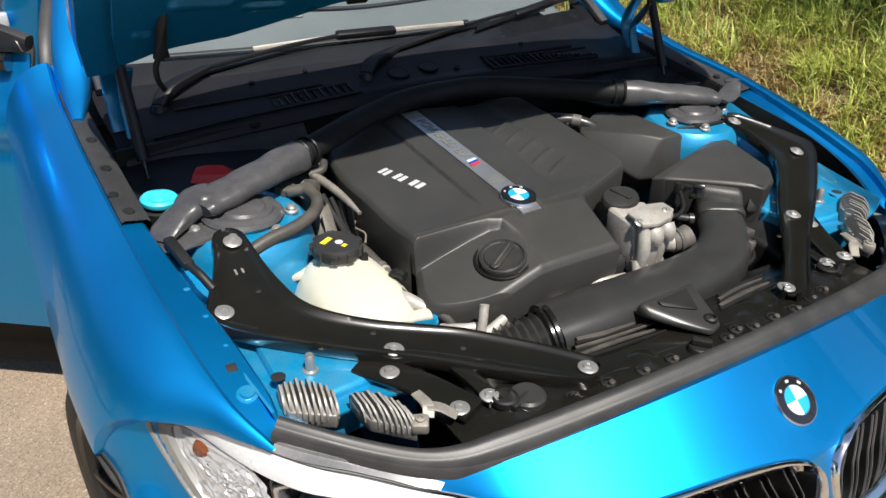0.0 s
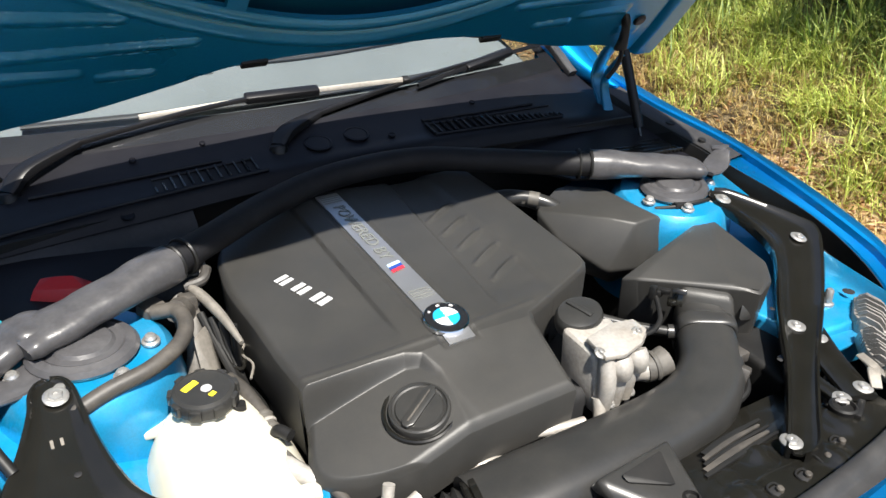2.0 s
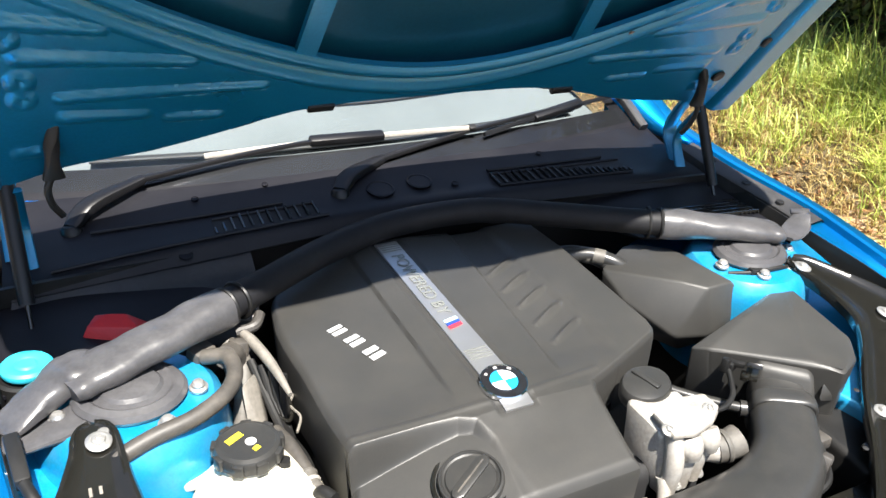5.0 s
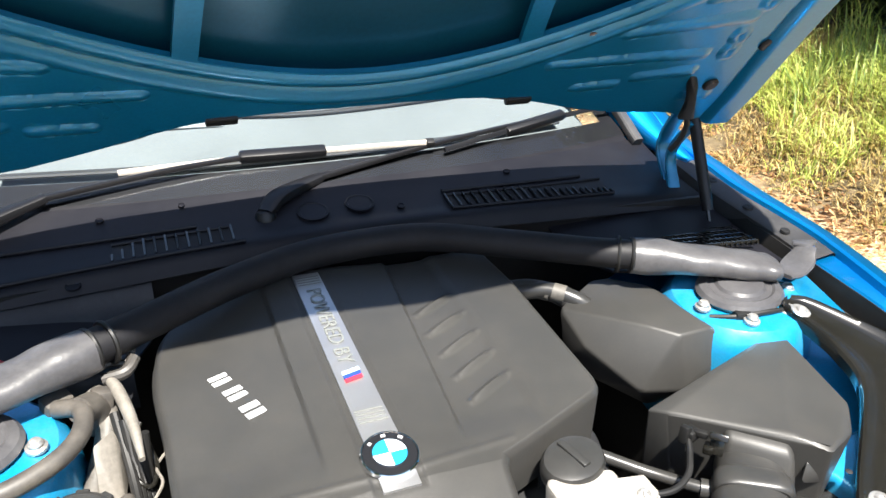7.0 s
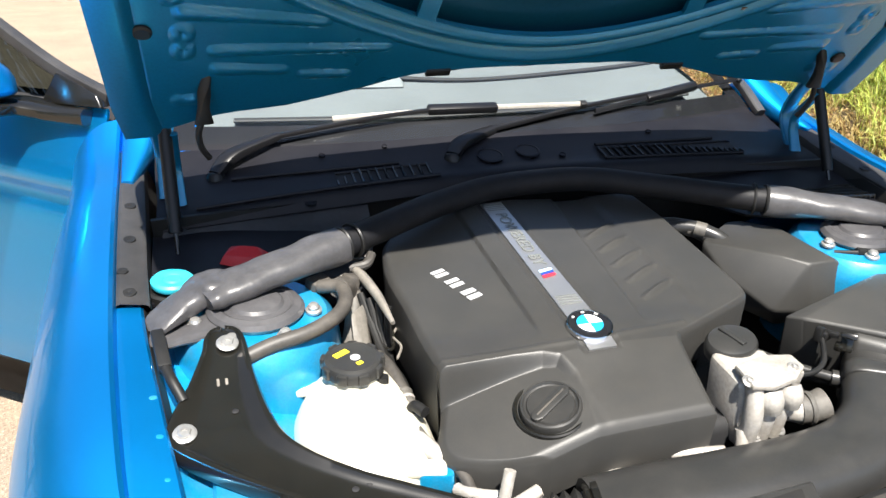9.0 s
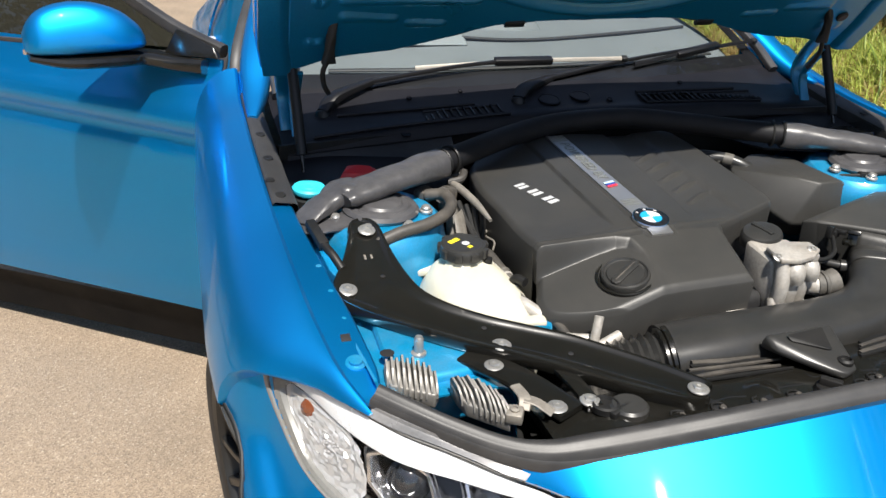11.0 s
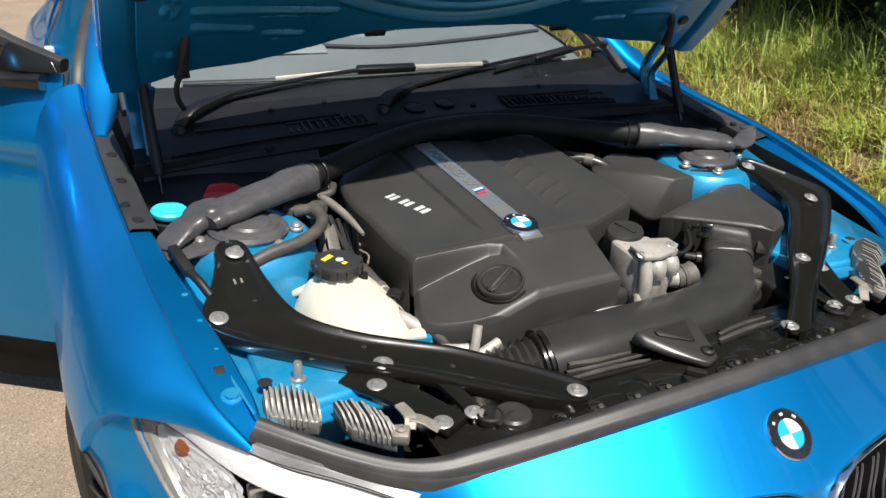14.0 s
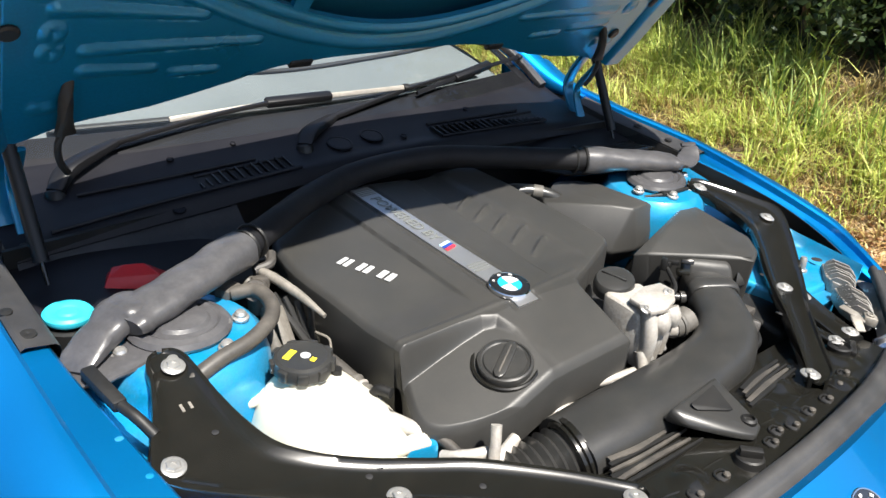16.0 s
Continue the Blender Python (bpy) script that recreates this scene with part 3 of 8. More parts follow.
edge_pts = [(-flank_x(0.70 + 0.372 * math.cos(t), 0.325 + 0.372 * math.sin(t)), 0.70 + 0.372 * math.cos(t), 0.325 + 0.372 * math.sin(t)) for t in np.linspace(2.02, 3.3, 26)]
both("bumper_edge", tube(edge_pts, 0.0045, 60, 10), DARK, bumper, "black arch edge")
# nose panel's rear lip turning down under the seal
lip_x = np.linspace(-0.56, 0.56, 60)
lip = np.stack([on_front(np.stack([lip_x, 0.795 - 0.226 * lip_x**2], -1)), on_front(np.stack([lip_x, 0.795 - 0.226 * lip_x**2], -1)) + (0, 0.012, -0.004),
                on_front(np.stack([lip_x, 0.795 - 0.226 * lip_x**2], -1)) + (0, 0.014, -0.04)])
part("nose_lip", grid(lip), PAINT, bumper)
# folded edge under each lamp and the washer flap below it
UNDER_LAMP = [(-0.843, 0.607), (-0.785, 0.598), (-0.726, 0.595), (-0.64, 0.591), (-0.575, 0.582), (-0.545, 0.582), (-0.499, 0.599), (-0.465, 0.608), (-0.427, 0.601)]
both("lamp_ledge", sweep(on_front(cr(UNDER_LAMP, 60), 0.0005), circle(0.0032, 8), smooth=False), PAINT, bumper)
FLAP = [(-0.833, 0.548), (-0.810, 0.553), (-0.788, 0.555), (-0.774, 0.548), (-0.764, 0.534), (-0.759, 0.522), (-0.763, 0.512), (-0.787, 0.505), (-0.809, 0.502), (-0.827, 0.516)]
both("washer_flap", join(rim(FLAP, [-0.0025, -0.0015, 0.0, 0.001], [-0.002, 0.0015, 0.0035, 0.0035]), patch(FLAP, 0.0035, rings=8)), PAINT, bumper)


# ---- headlights ----
PROJ = surface("projector_glass", (0.02, 0.022, 0.026), 0.06, 0.0, 0.02, bump=0, coat=1.0)


def build_headlight(flipped):
    o = (lambda s: mirrored(s)) if flipped else (lambda s: s)
    lamp = part("headlight", o(rim(HEADLIGHT, [-0.001, 0.0, 0.002, 0.004, 0.005, 0.006], [-0.004, 0.003, 0.004, 0.003, -0.004, -0.05])), LAMP_RIM, car, "clear-lensed projector headlight")
    part("bezel", o(rim(HEADLIGHT, [0.004, 0.006, 0.013, 0.016, 0.017], [-0.002, 0.000, -0.002, -0.008, -0.05])), LAMP_RIM, lamp, "grey inner border")
    part("housing", o(patch(HEADLIGHT, -0.06, (-0.66, 0.66), 12)), LAMP_IN, lamp, "black lamp housing")
    pane = patch(HEADLIGHT, 0.003, (-0.66, 0.66), 14, shrink=0.985)
    lens = part("lens", o((pane[0], [q[::-1] for q in pane[1]])), LENS, lamp, "clear lens")
    lens.visible_shadow = False
    # frosted strip that lines the upper edge
    top = np.array([(-0.862, 0.758), (-0.835, 0.765), (-0.799, 0.768), (-0.745, 0.759), (-0.69, 0.742), (-0.635, 0.724), (-0.58, 0.706), (-0.53, 0.699), (-0.488, 0.684)])
    low = np.array([(-0.860, 0.752), (-0.835, 0.749), (-0.789, 0.729), (-0.745, 0.720), (-0.70, 0.714), (-0.631, 0.700), (-0.566, 0.686), (-0.52, 0.686), (-0.488, 0.680)])
    a, b = cr(top, 40), cr(low, 40)
    rows = [on_front(a, 0.001), on_front(a * 0.6 + b * 0.4, 0.0), on_front(b, -0.006), on_front(b, -0.045)]
    part("light_guide", o(grid(np.array(rows))), LAMP_TOP, lamp, "frosted silver strip")
    for cx, cz, r in ((-0.730, 0.684, 0.050), (-0.607, 0.688, 0.041)):
        p0 = on_front(np.array([cx, cz]), -0.035)
        hexa = [(math.cos(t) * r, math.sin(t) * r) for t in np.radians([95, 30, -25, -65, -115, -155, 150])]
        ring = [(cx + u0 + (u1 - u0) * k, cz + w0 + (w1 - w0) * k) for (u0, w0), (u1, w1) in zip(hexa, hexa[1:] + hexa[:1]) for k in (0.08, 0.36, 0.64, 0.92)]
        part("daylight_ring", o(rim(ring, [0.0, 0.0, 0.002, 0.0055, 0.008, 0.008], [-0.05, -0.016, -0.012, -0.013, -0.020, -0.05])), LAMP_SILVER, lamp, "six-sided light ring")
        part("ring_edge", o(rim(ring, [-0.006, -0.006, -0.0045, -0.003, -0.003], [-0.05, -0.022, -0.020, -0.023, -0.05])), LAMP_SILVER, lamp)
        m = Matrix.Translation(p0) @ Euler((radians(78), 0, radians(-22))).to_matrix().to_4x4()
        part("projector", o(turned([(0.034, -0.02), (0.035, 0.0), (0.031, 0.004), (0.029, 0.002), (0.027, 0.004), (0.021, 0.013), (0.010, 0.019), (0.001, 0.020)], 28, m)), PROJ, lamp, "dark bulging projector lens")
    refl = [(-0.866, 0.742), (-0.80, 0.732), (-0.776, 0.70), (-0.780, 0.640), (-0.83, 0.634), (-0.862, 0.68)]
    fl = patch(refl, -0.010, rings=16, per=6)
    n = np.random.default_rng(3)
    v = fl[0] + n.normal(0, 0.0014, fl[0].shape)
    part("reflector", o((v, fl[1])), LAMP_FACET, lamp, "faceted silver reflector", 12)
    m = Matrix.Translation(on_front(np.array([-0.840, 0.724]), -0.018)) @ Euler((radians(80), 0, radians(-50))).to_matrix().to_4x4()
    part("indicator_bulb", o(turned([(0.017, -0.015), (0.018, 0.002), (0.014, 0.009), (0.005, 0.012)], 20, m)), AMBER, lamp, "amber bulb")
    for i in range(4):
        a = np.array([(-0.850 + 0.016 * i, 0.712 - 0.006 * i), (-0.840 + 0.016 * i, 0.68 - 0.006 * i), (-0.820 + 0.013 * i, 0.645)])
        part("reflector_rib", o(sweep(on_front(cr(a, 12), -0.022), circle(0.0022, 6), smooth=False)), LAMP_SILVER, lamp)
    # grey lower trim inside the lens
    a = cr([(-0.852, 0.664), (-0.82, 0.641), (-0.761, 0.634), (-0.687, 0.641), (-0.595, 0.638), (-0.524, 0.647), (-0.494, 0.655), (-0.458, 0.641)], 48)
    b = cr([(-0.846, 0.648), (-0.815, 0.627), (-0.762, 0.616), (-0.69, 0.610), (-0.61, 0.607), (-0.553, 0.605), (-0.514, 0.619), (-0.479, 0.632), (-0.448, 0.624)], 48)
    part("lower_trim", o(grid(np.array([on_front(a, -0.040), on_front(a, -0.026), on_front(b, -0.006)]))), LAMP_TRIM, lamp, "grey lower trim")
    for cx, cz in ((-0.690, 0.626), (-0.576, 0.622)):
        q = np.array([[cx - 0.007, cz - 0.007], [cx + 0.003, cz - 0.009], [cx + 0.005, cz + 0.007], [cx - 0.003, cz + 0.008]])
        part("trim_slot", o((np.vstack([on_front(q, -0.006), on_front(q, -0.03)]), [[0, 1, 2, 3], [4, 7, 6, 5], [0, 4, 5, 1], [1, 5, 6, 2], [2, 6, 7, 3], [3, 7, 4, 0]])), MESH_BLK, lamp, "dark slot")
    return lamp


for k in (False, True):
    build_headlight(k)


# ---- kidney grilles ----
def build_kidney(flipped):
    o = (lambda s: mirrored(s)) if flipped else (lambda s: s)
    ko = closed(KIDNEY, 4)
    kc, kh = (ko.min(0) + ko.max(0)) / 2, (ko.max(0) - ko.min(0)) / 2
    thin = (0.30 + 0.70 * blend(0.0, -0.7, (ko[:, 1] - kc[1]) / kh[1]))[:, None]
    rings = [on_front(kc + (ko - kc) * (kh - w * (thin if w > 0 else 1)) / kh, h) for w, h in zip([-0.004, -0.003, 0.0, 0.005, 0.009, 0.022, 0.024], [-0.004, 0.006, 0.012, 0.013, 0.010, -0.008, -0.05])]
    frame_ob = part("kidney_grille", o(grid(np.array(rings), close_v=True)), CHROME, car, "chrome-framed kidney grille")
    part("backing", o(patch(KIDNEY, -0.085, rings=6)), MESH_BLK, frame_ob, "black backing")
    z = np.linspace(0.541, 0.684, 18)
    lean = 0.024 * np.clip((z - 0.630) / 0.05, 0, 1) - 0.012
    for i in range(6):
        for off in (-0.0075, 0.0075):
            xz = np.stack([-0.300 + 0.048 * i + off - lean, z], -1)
            a, d = on_front(xz, -0.012), on_front(xz, -0.055)
            w = np.array([0.0013, 0, 0])
            part("slat", o(grid(np.stack([a - w, a + w, d + w, d - w], 1), close_v=True)), WIPER, frame_ob, "glossy black slat")
            a, d = on_front(xz, -0.009), on_front(xz, -0.012)
            part("slat_edge", o(grid(np.stack([a - w * 0.35, a + w * 0.35, d + w * 0.5, d - w * 0.5], 1), close_v=True)), LAMP_TRIM, frame_ob, "bright slat edge")
    bar = np.array([[-0.30, 0.545], [-0.18, 0.539], [-0.06, 0.541]])
    part("shutter", o(grid(np.array([on_front(cr(bar + (0, 0.045), 20), -0.06), on_front(cr(bar, 20), -0.035)]))), DARK, frame_ob, "grey shutter behind the slats")
    return frame_ob


build_kidney(False)
kid2 = build_kidney(True)
# small three-colour tag on the far grille
for i, mt in enumerate((STRIPE_L, STRIPE_D, STRIPE_R)):
    x0 = 0.285 + 0.008 * i
    q = on_front(np.array([[x0, 0.652], [x0 + 0.007, 0.652], [x0 + 0.010, 0.664], [x0 + 0.003, 0.664]]), 0.006)
    q2 = on_front(np.array([[x0, 0.652], [x0 + 0.007, 0.652], [x0 + 0.010, 0.664], [x0 + 0.003, 0.664]]), 0.002)
    part("grille_tag", join((np.vstack([q, q2]), [[0, 1, 2, 3], [4, 7, 6, 5], [0, 4, 5, 1], [1, 5, 6, 2], [2, 6, 7, 3], [3, 7, 4, 0]])), mt, kid2)


# ---- round badges ----
def build_roundel(m, r, parent, name):
    """Black ring with a bright rim and a quartered blue and white middle; the ring's marks are plain bars."""
    ob = part(name, turned([(r, -0.004), (r, 0.002), (r * 0.97, 0.0035), (r * 0.93, 0.0035), (r * 0.91, 0.002), (0.001, 0.002)], 40, m), CHROME, parent, "round badge with quartered blue and white middle")
    part("badge_ring", turned([(r * 0.92, 0.0015), (r * 0.915, 0.0032), (r * 0.62, 0.0036), (r * 0.61, 0.0024)], 40, m), BADGE_K, ob, "black ring")
    for i in range(4):
        a = np.linspace(i * np.pi / 2, (i + 1) * np.pi / 2, 9)
        pts = [(0, 0)] + [(r * 0.575 * math.cos(t), r * 0.575 * math.sin(t)) for t in a]
        part("badge_quarter", prism(pts, 0.002, 0.0040, 0.0, m), BADGE_B if i % 2 else BADGE_W, ob)
    part("badge_inner_rim", turned([(r * 0.62, 0.002), (r * 0.615, 0.0045), (r * 0.58, 0.0045), (r * 0.575, 0.002)], 40, m), CHROME, ob)
    for deg, w in ((135, 0.12), (90, 0.16), (45, 0.17)):
        t = radians(deg)
        mm = m @ Matrix.Translation((0.765 * r * math.cos(t), 0.765 * r * math.sin(t), 0.0042)) @ Euler((0, 0, t - math.pi / 2)).to_matrix().to_4x4()
        part("badge_mark", block(w * r, 0.11 * r, 0.0008, 0, mm), LETTER, ob)
    return ob


def frame_from(origin, right, normal):
    """A pose with its z along normal and its x near right."""
    z = Vector(normal).normalized()
    x = (Vector(right) - z * Vector(right).dot(z)).normalized()
    y = z.cross(x)
    m = Matrix((x, y, z)).transposed().to_4x4()
    m.translation = Vector(origin)
    return m


c0, c1, c2 = on_front(np.array([[0, 0.741], [0.01, 0.741], [0, 0.751]]))
nn = np.cross(c1 - c0, c2 - c0)
build_roundel(frame_from(c0 + nn / np.linalg.norm(nn) * 0.002, (1, 0, 0), nn), 0.041, bumper, "roundel")

# washer flap in the bumper, number plate and its holder
flap = [(-0.826, 0.458), (-0.80, 0.480), (-0.772, 0.478), (-0.748, 0.452), (-0.76, 0.415), (-0.80, 0.408)]
part("washer_flap", rim(flap, [-0.001, 0.0, 0.003, 0.01, 0.03], [-0.002, 0.002, 0.0028, 0.003, 0.003]), PAINT, bumper, "blue washer flap")
part("flap_face", patch(flap, 0.003, rings=5, shrink=0.9), PAINT, bumper)
holder = [[-0.16, 0.455], [0.40, 0.455], [0.40, 0.33], [-0.16, 0.33]]
hx, hz = np.linspace(-0.02, 0.41, 24), np.linspace(0.32, 0.455, 6)
HX, HZ = np.meshgrid(hx, hz, indexing="ij")
hold = on_front(np.stack([HX, HZ], -1), 0.012)
part("plate_holder", sheet(grid(hold), 0.012), DARK, bumper, "black plate holder")
PX, PZ = np.meshgrid(np.linspace(0.0, 0.395, 24), np.linspace(0.325, 0.443, 6), indexing="ij")
pl = part("number_plate", sheet(grid(on_front(np.stack([PX, PZ], -1), 0.017)), 0.002), PLATE, bumper, "white number plate")
for i in range(6):
    x0 = 0.03 + 0.058 * i
    QX, QZ = np.meshgrid(np.linspace(x0, x0 + 0.036, 4), np.linspace(0.348, 0.420, 3), indexing="ij")
    part("plate_bar", sheet(grid(on_front(np.stack([QX, QZ], -1), 0.019)), 0.001), BADGE_K, pl)
# dark air intakes under the bumper
part("intake_backing", patch(INTAKE, -0.06, rings=5), MESH_BLK, bumper, "black intake mesh")
both("side_intake", patch(SIDE_INTAKE, -0.05, rings=5), MESH_BLK, bumper, "black side intake")


# ---- front wings ----
def side_x(y, z):
    """Half the car's width at the flank."""
    w = np.where(y < 0.70, 0.94 * np.sqrt(np.clip(1 - ((0.70 - y) / 0.76) ** 2, 0, 1)), 0.94)
    w = w + 0.040 * blend(0.36, 0.47, np.asarray(y, float)) + 0.010 * np.exp(-(((np.asarray(y, float) - 0.51) / 0.08) ** 2)) - 0.02 * np.clip((y - 1.15) / 0.35, 0, 1)
    return w - 0.03 * np.clip((0.40 - z) / 0.3, 0, 1) ** 2


CREST = spline([0.285, 0.36, 0.45, 0.60, 0.80, 1.0, 1.2, 1.36, 1.46], [0.750, 0.782, 0.800, 0.818, 0.833, 0.842, 0.848, 0.850, 0.846])
CREST_Z = spline([0.285, 0.36, 0.45, 0.60, 0.80, 1.0, 1.2, 1.36, 1.46], [0.774, 0.802, 0.826, 0.864, 0.907, 0.944, 0.980, 1.015, 1.065])
INNER = spline([0.285, 0.36, 0.45, 0.60, 0.80, 1.0, 1.2, 1.46], [0.742, 0.722, 0.728, 0.752, 0.782, 0.798, 0.812, 0.825])


def wing_low(y):
    """Where the wing ends below: the lamp, the bumper gap, the arch, the sill."""
    if y < 0.54:
        return float(np.interp(y, [0.286, 0.36, 0.43, 0.465, 0.485, 0.505, 0.525, 0.54], [0.772, 0.777, 0.771, 0.765, 0.755, 0.738, 0.705, 0.661]))
    return 0.325 + math.sqrt(0.372**2 - (y - 0.70) ** 2) if y < 1.07 else 0.22


def spread(y, side):
    """The wing by the bank stands a little wider."""
    return 0.034 * float(blend(0.33, 0.48, y) * (1 - blend(0.86, 1.15, y))) if side > 0 else 0.0


INNER_R = spline([0.285, 0.36, 0.45, 0.60, 0.70, 0.80, 1.0, 1.2, 1.46], [0.742, 0.748, 0.790, 0.826, 0.826, 0.816, 0.806, 0.814, 0.825])


def build_wing(side=-1):
    ys = np.concatenate([np.linspace(0.286, 0.50, 24), np.linspace(0.505, 0.56, 14), np.linspace(0.57, 1.05, 44), np.linspace(1.055, 1.09, 12), np.linspace(1.11, 1.445, 24)])
    rows = []
    for y in ys:
        xc, zc, zl = float(CREST(y)) + spread(y, side), float(CREST_Z(y)), wing_low(y)
        zl = min(zl, zc - 0.003)
        t = np.linspace(0, 1, 34) ** 1.6
        z = zc + (zl - zc) * t
        d = np.clip((zc - z) / 0.19, 0, 1)
        w = side_x(y, z)
        x = xc + (w - xc) * np.sqrt(1 - (1 - d) ** 2.2)
        rows.append(np.stack([-x, np.full_like(x, y), z], -1))
    return grid(np.array(rows))


def build_return(side):
    """The wing's edge folded in under itself above the lamp and the bumper."""
    ys = np.linspace(0.33, 0.545, 40)
    rows = []
    for y in ys:
        xc, zc = float(CREST(y)) + spread(y, side), float(CREST_Z(y))
        z = min(wing_low(y), zc - 0.003)
        d = min(1.0, (zc - z) / 0.19)
        x = xc + (float(side_x(y, z)) - xc) * math.sqrt(1 - (1 - d) ** 2.2)
        rows.append([(-x, y, z), (-x + 0.004, y - 0.001, z - 0.004), (-x + 0.030, y - 0.006, z - 0.010)])
    return grid(np.array(rows))


wings = part("wing", sheet(build_wing(-1), 0.004), PAINT, car, "curved blue front wing", 40), part("wing", mirrored(sheet(build_wing(1), 0.004)), PAINT, car, "curved blue front wing", 40)


part("wing_return", build_return(-1), PAINT, wings[0])
part("wing_return", mirrored(build_return(1)), PAINT, wings[1])


def build_flange(side=-1):
    ys = np.linspace(0.30, 1.445, 60)
    rows = []
    for y in ys:
        xc, zc, xi = float(CREST(y)) + spread(y, side), float(CREST_Z(y)), float((INNER_R if side > 0 else INNER)(y))
        rows.append([(-xc, y, zc), (-xc + 0.006, y, zc - 0.004), (-xc + 0.010, y, zc - 0.018), (-xi - 0.004, y, zc - 0.022), (-xi, y, zc - 0.026), (-xi, y, zc - 0.075)])
    return grid(np.array(rows))


part("wing_flange", build_flange(-1), PAINT, wings[0])
part("wing_flange", mirrored(build_flange(1)), PAINT, wings[1])
# wheel arch lip
a = np.linspace(-0.10, math.pi + 0.1, 50)
lip_rows = [[(-0.938 + d, 0.70 + r * math.cos(t), 0.325 + r * math.sin(t)) for t in a] for r, d in ((0.374, 0.0), (0.368, 0.0), (0.366, 0.008), (0.368, 0.04))]
for i, row in enumerate(lip_rows):
    for j, (x, y, z) in enumerate(row):
        lip_rows[i][j] = (x + 0.94 - float(side_x(y, z)), y, z)
both("arch_lip", grid(np.array(lip_rows)), DARK, wings[0], "black arch lining")


# ---- wheels ----
def build_wheel(m):
    """Low-profile tyre on a dark wheel with paired thin spokes."""
    prof = [(0.245, -0.10), (0.27, -0.118), (0.30, -0.12), (0.322, -0.108), (0.330, -0.08), (0.332, 0), (0.330, 0.08), (0.322, 0.108), (0.30, 0.12), (0.27, 0.118), (0.245, 0.10)]
    rot = Matrix.Rotation(radians(90), 4, "Y")
    tyre = [(np.asarray(v), f) for v, f in [turned(prof, 56, m @ rot)]][0]
    w = part("wheel", (tyre[0], [q for q in tyre[1] if len(q) == 4]), TYRE, car, "low-profile tyre on a dark wheel")
    rimp = [(0.247, -0.11), (0.252, -0.118), (0.240, -0.112), (0.228, -0.09), (0.222, 0.02), (0.235, 0.10)]
    r = turned(rimp, 56, m @ rot)
    rim_ob = part("rim", (r[0], [q for q in r[1] if len(q) == 4]), WHEEL, w, "dark grey rim")
    part("hub", turned([(0.001, -0.062), (0.03, -0.064), (0.045, -0.058), (0.07, -0.05), (0.075, -0.01)], 30, m @ rot), WHEEL, w)
    for i in range(10):
        t = i * math.tau / 10 + (0.10 if i % 2 else -0.10)
        p = [(-0.055, 0.05 * math.cos(t), 0.05 * math.sin(t)), (-0.082, 0.14 * math.cos(t), 0.14 * math.sin(t)), (-0.098, 0.238 * math.cos(t), 0.238 * math.sin(t))]
        s = sweep(p, squircle(1, 1, 12, 0.6), 8, [(0.014, 0.012), (0.011, 0.012), (0.012, 0.010)], up=(1, 0, 0))
        part("spoke", moved(s, m), WHEEL, rim_ob)
    part("brake_disc", turned([(0.16, -0.01), (0.165, 0.0), (0.165, 0.02), (0.16, 0.03)], 40, m @ rot), ZINC, w)
    return w


build_wheel(pose(-0.832, 0.70, 0.327, 0, 0, 10))
build_wheel(pose(0.832, 0.70, 0.327, 0, 0, 180 + 10))
both("wheel_housing", sheet(grid(np.array([[(-x, 0.70 + 0.385 * math.cos(t), 0.325 + 0.385 * math.sin(t)) for t in np.linspace(-0.2, math.pi + 0.2, 30)] for x in (0.60, 0.70, 0.80, 0.915)])), 0.004), DARK, car, "black wheel housing")


# ---- hood: propped open, seen from below ----
HOOD_O, HOOD_W, HOOD_N = np.array([0, 1.107, 1.204]), np.array([0, -0.680, 0.734]), np.array([0, -0.734, -0.680])
rear_edge = spline([0, 0.2, 0.3, 0.4, 0.5, 0.65, 0.76, 0.84], [-0.006, -0.004, 0.008, 0.034, 0.054, 0.064, 0.088, 0.084])


def on_hood(x, w, low=0.0):
    """A place on the underside: x across, w up from the rear edge's middle, low: sunk below (towards the engine)."""
    x, w = np.asarray(x, float), np.asarray(w, float)
    bow = 0.035 * (x / 0.8) ** 2 + 0.03 * ((w - 0.5) / 0.6) ** 2
    return HOOD_O + w[..., None] * HOOD_W + x[..., None] * np.array([1.0, 0, 0]) + (np.asarray(low + bow)[..., None] - 0.02) * HOOD_N


def hood_half(w):
    return np.interp(w, [-0.17, -0.1, 0.0, 0.2, 0.5, 0.8, 1.0, 1.08], [0.79, 0.800, 0.812, 0.812, 0.81, 0.80, 0.77, 0.70])


def arc_line(x):
    return 0.088 + 0.90 * x * x / (1 + 0.5 * abs(x))


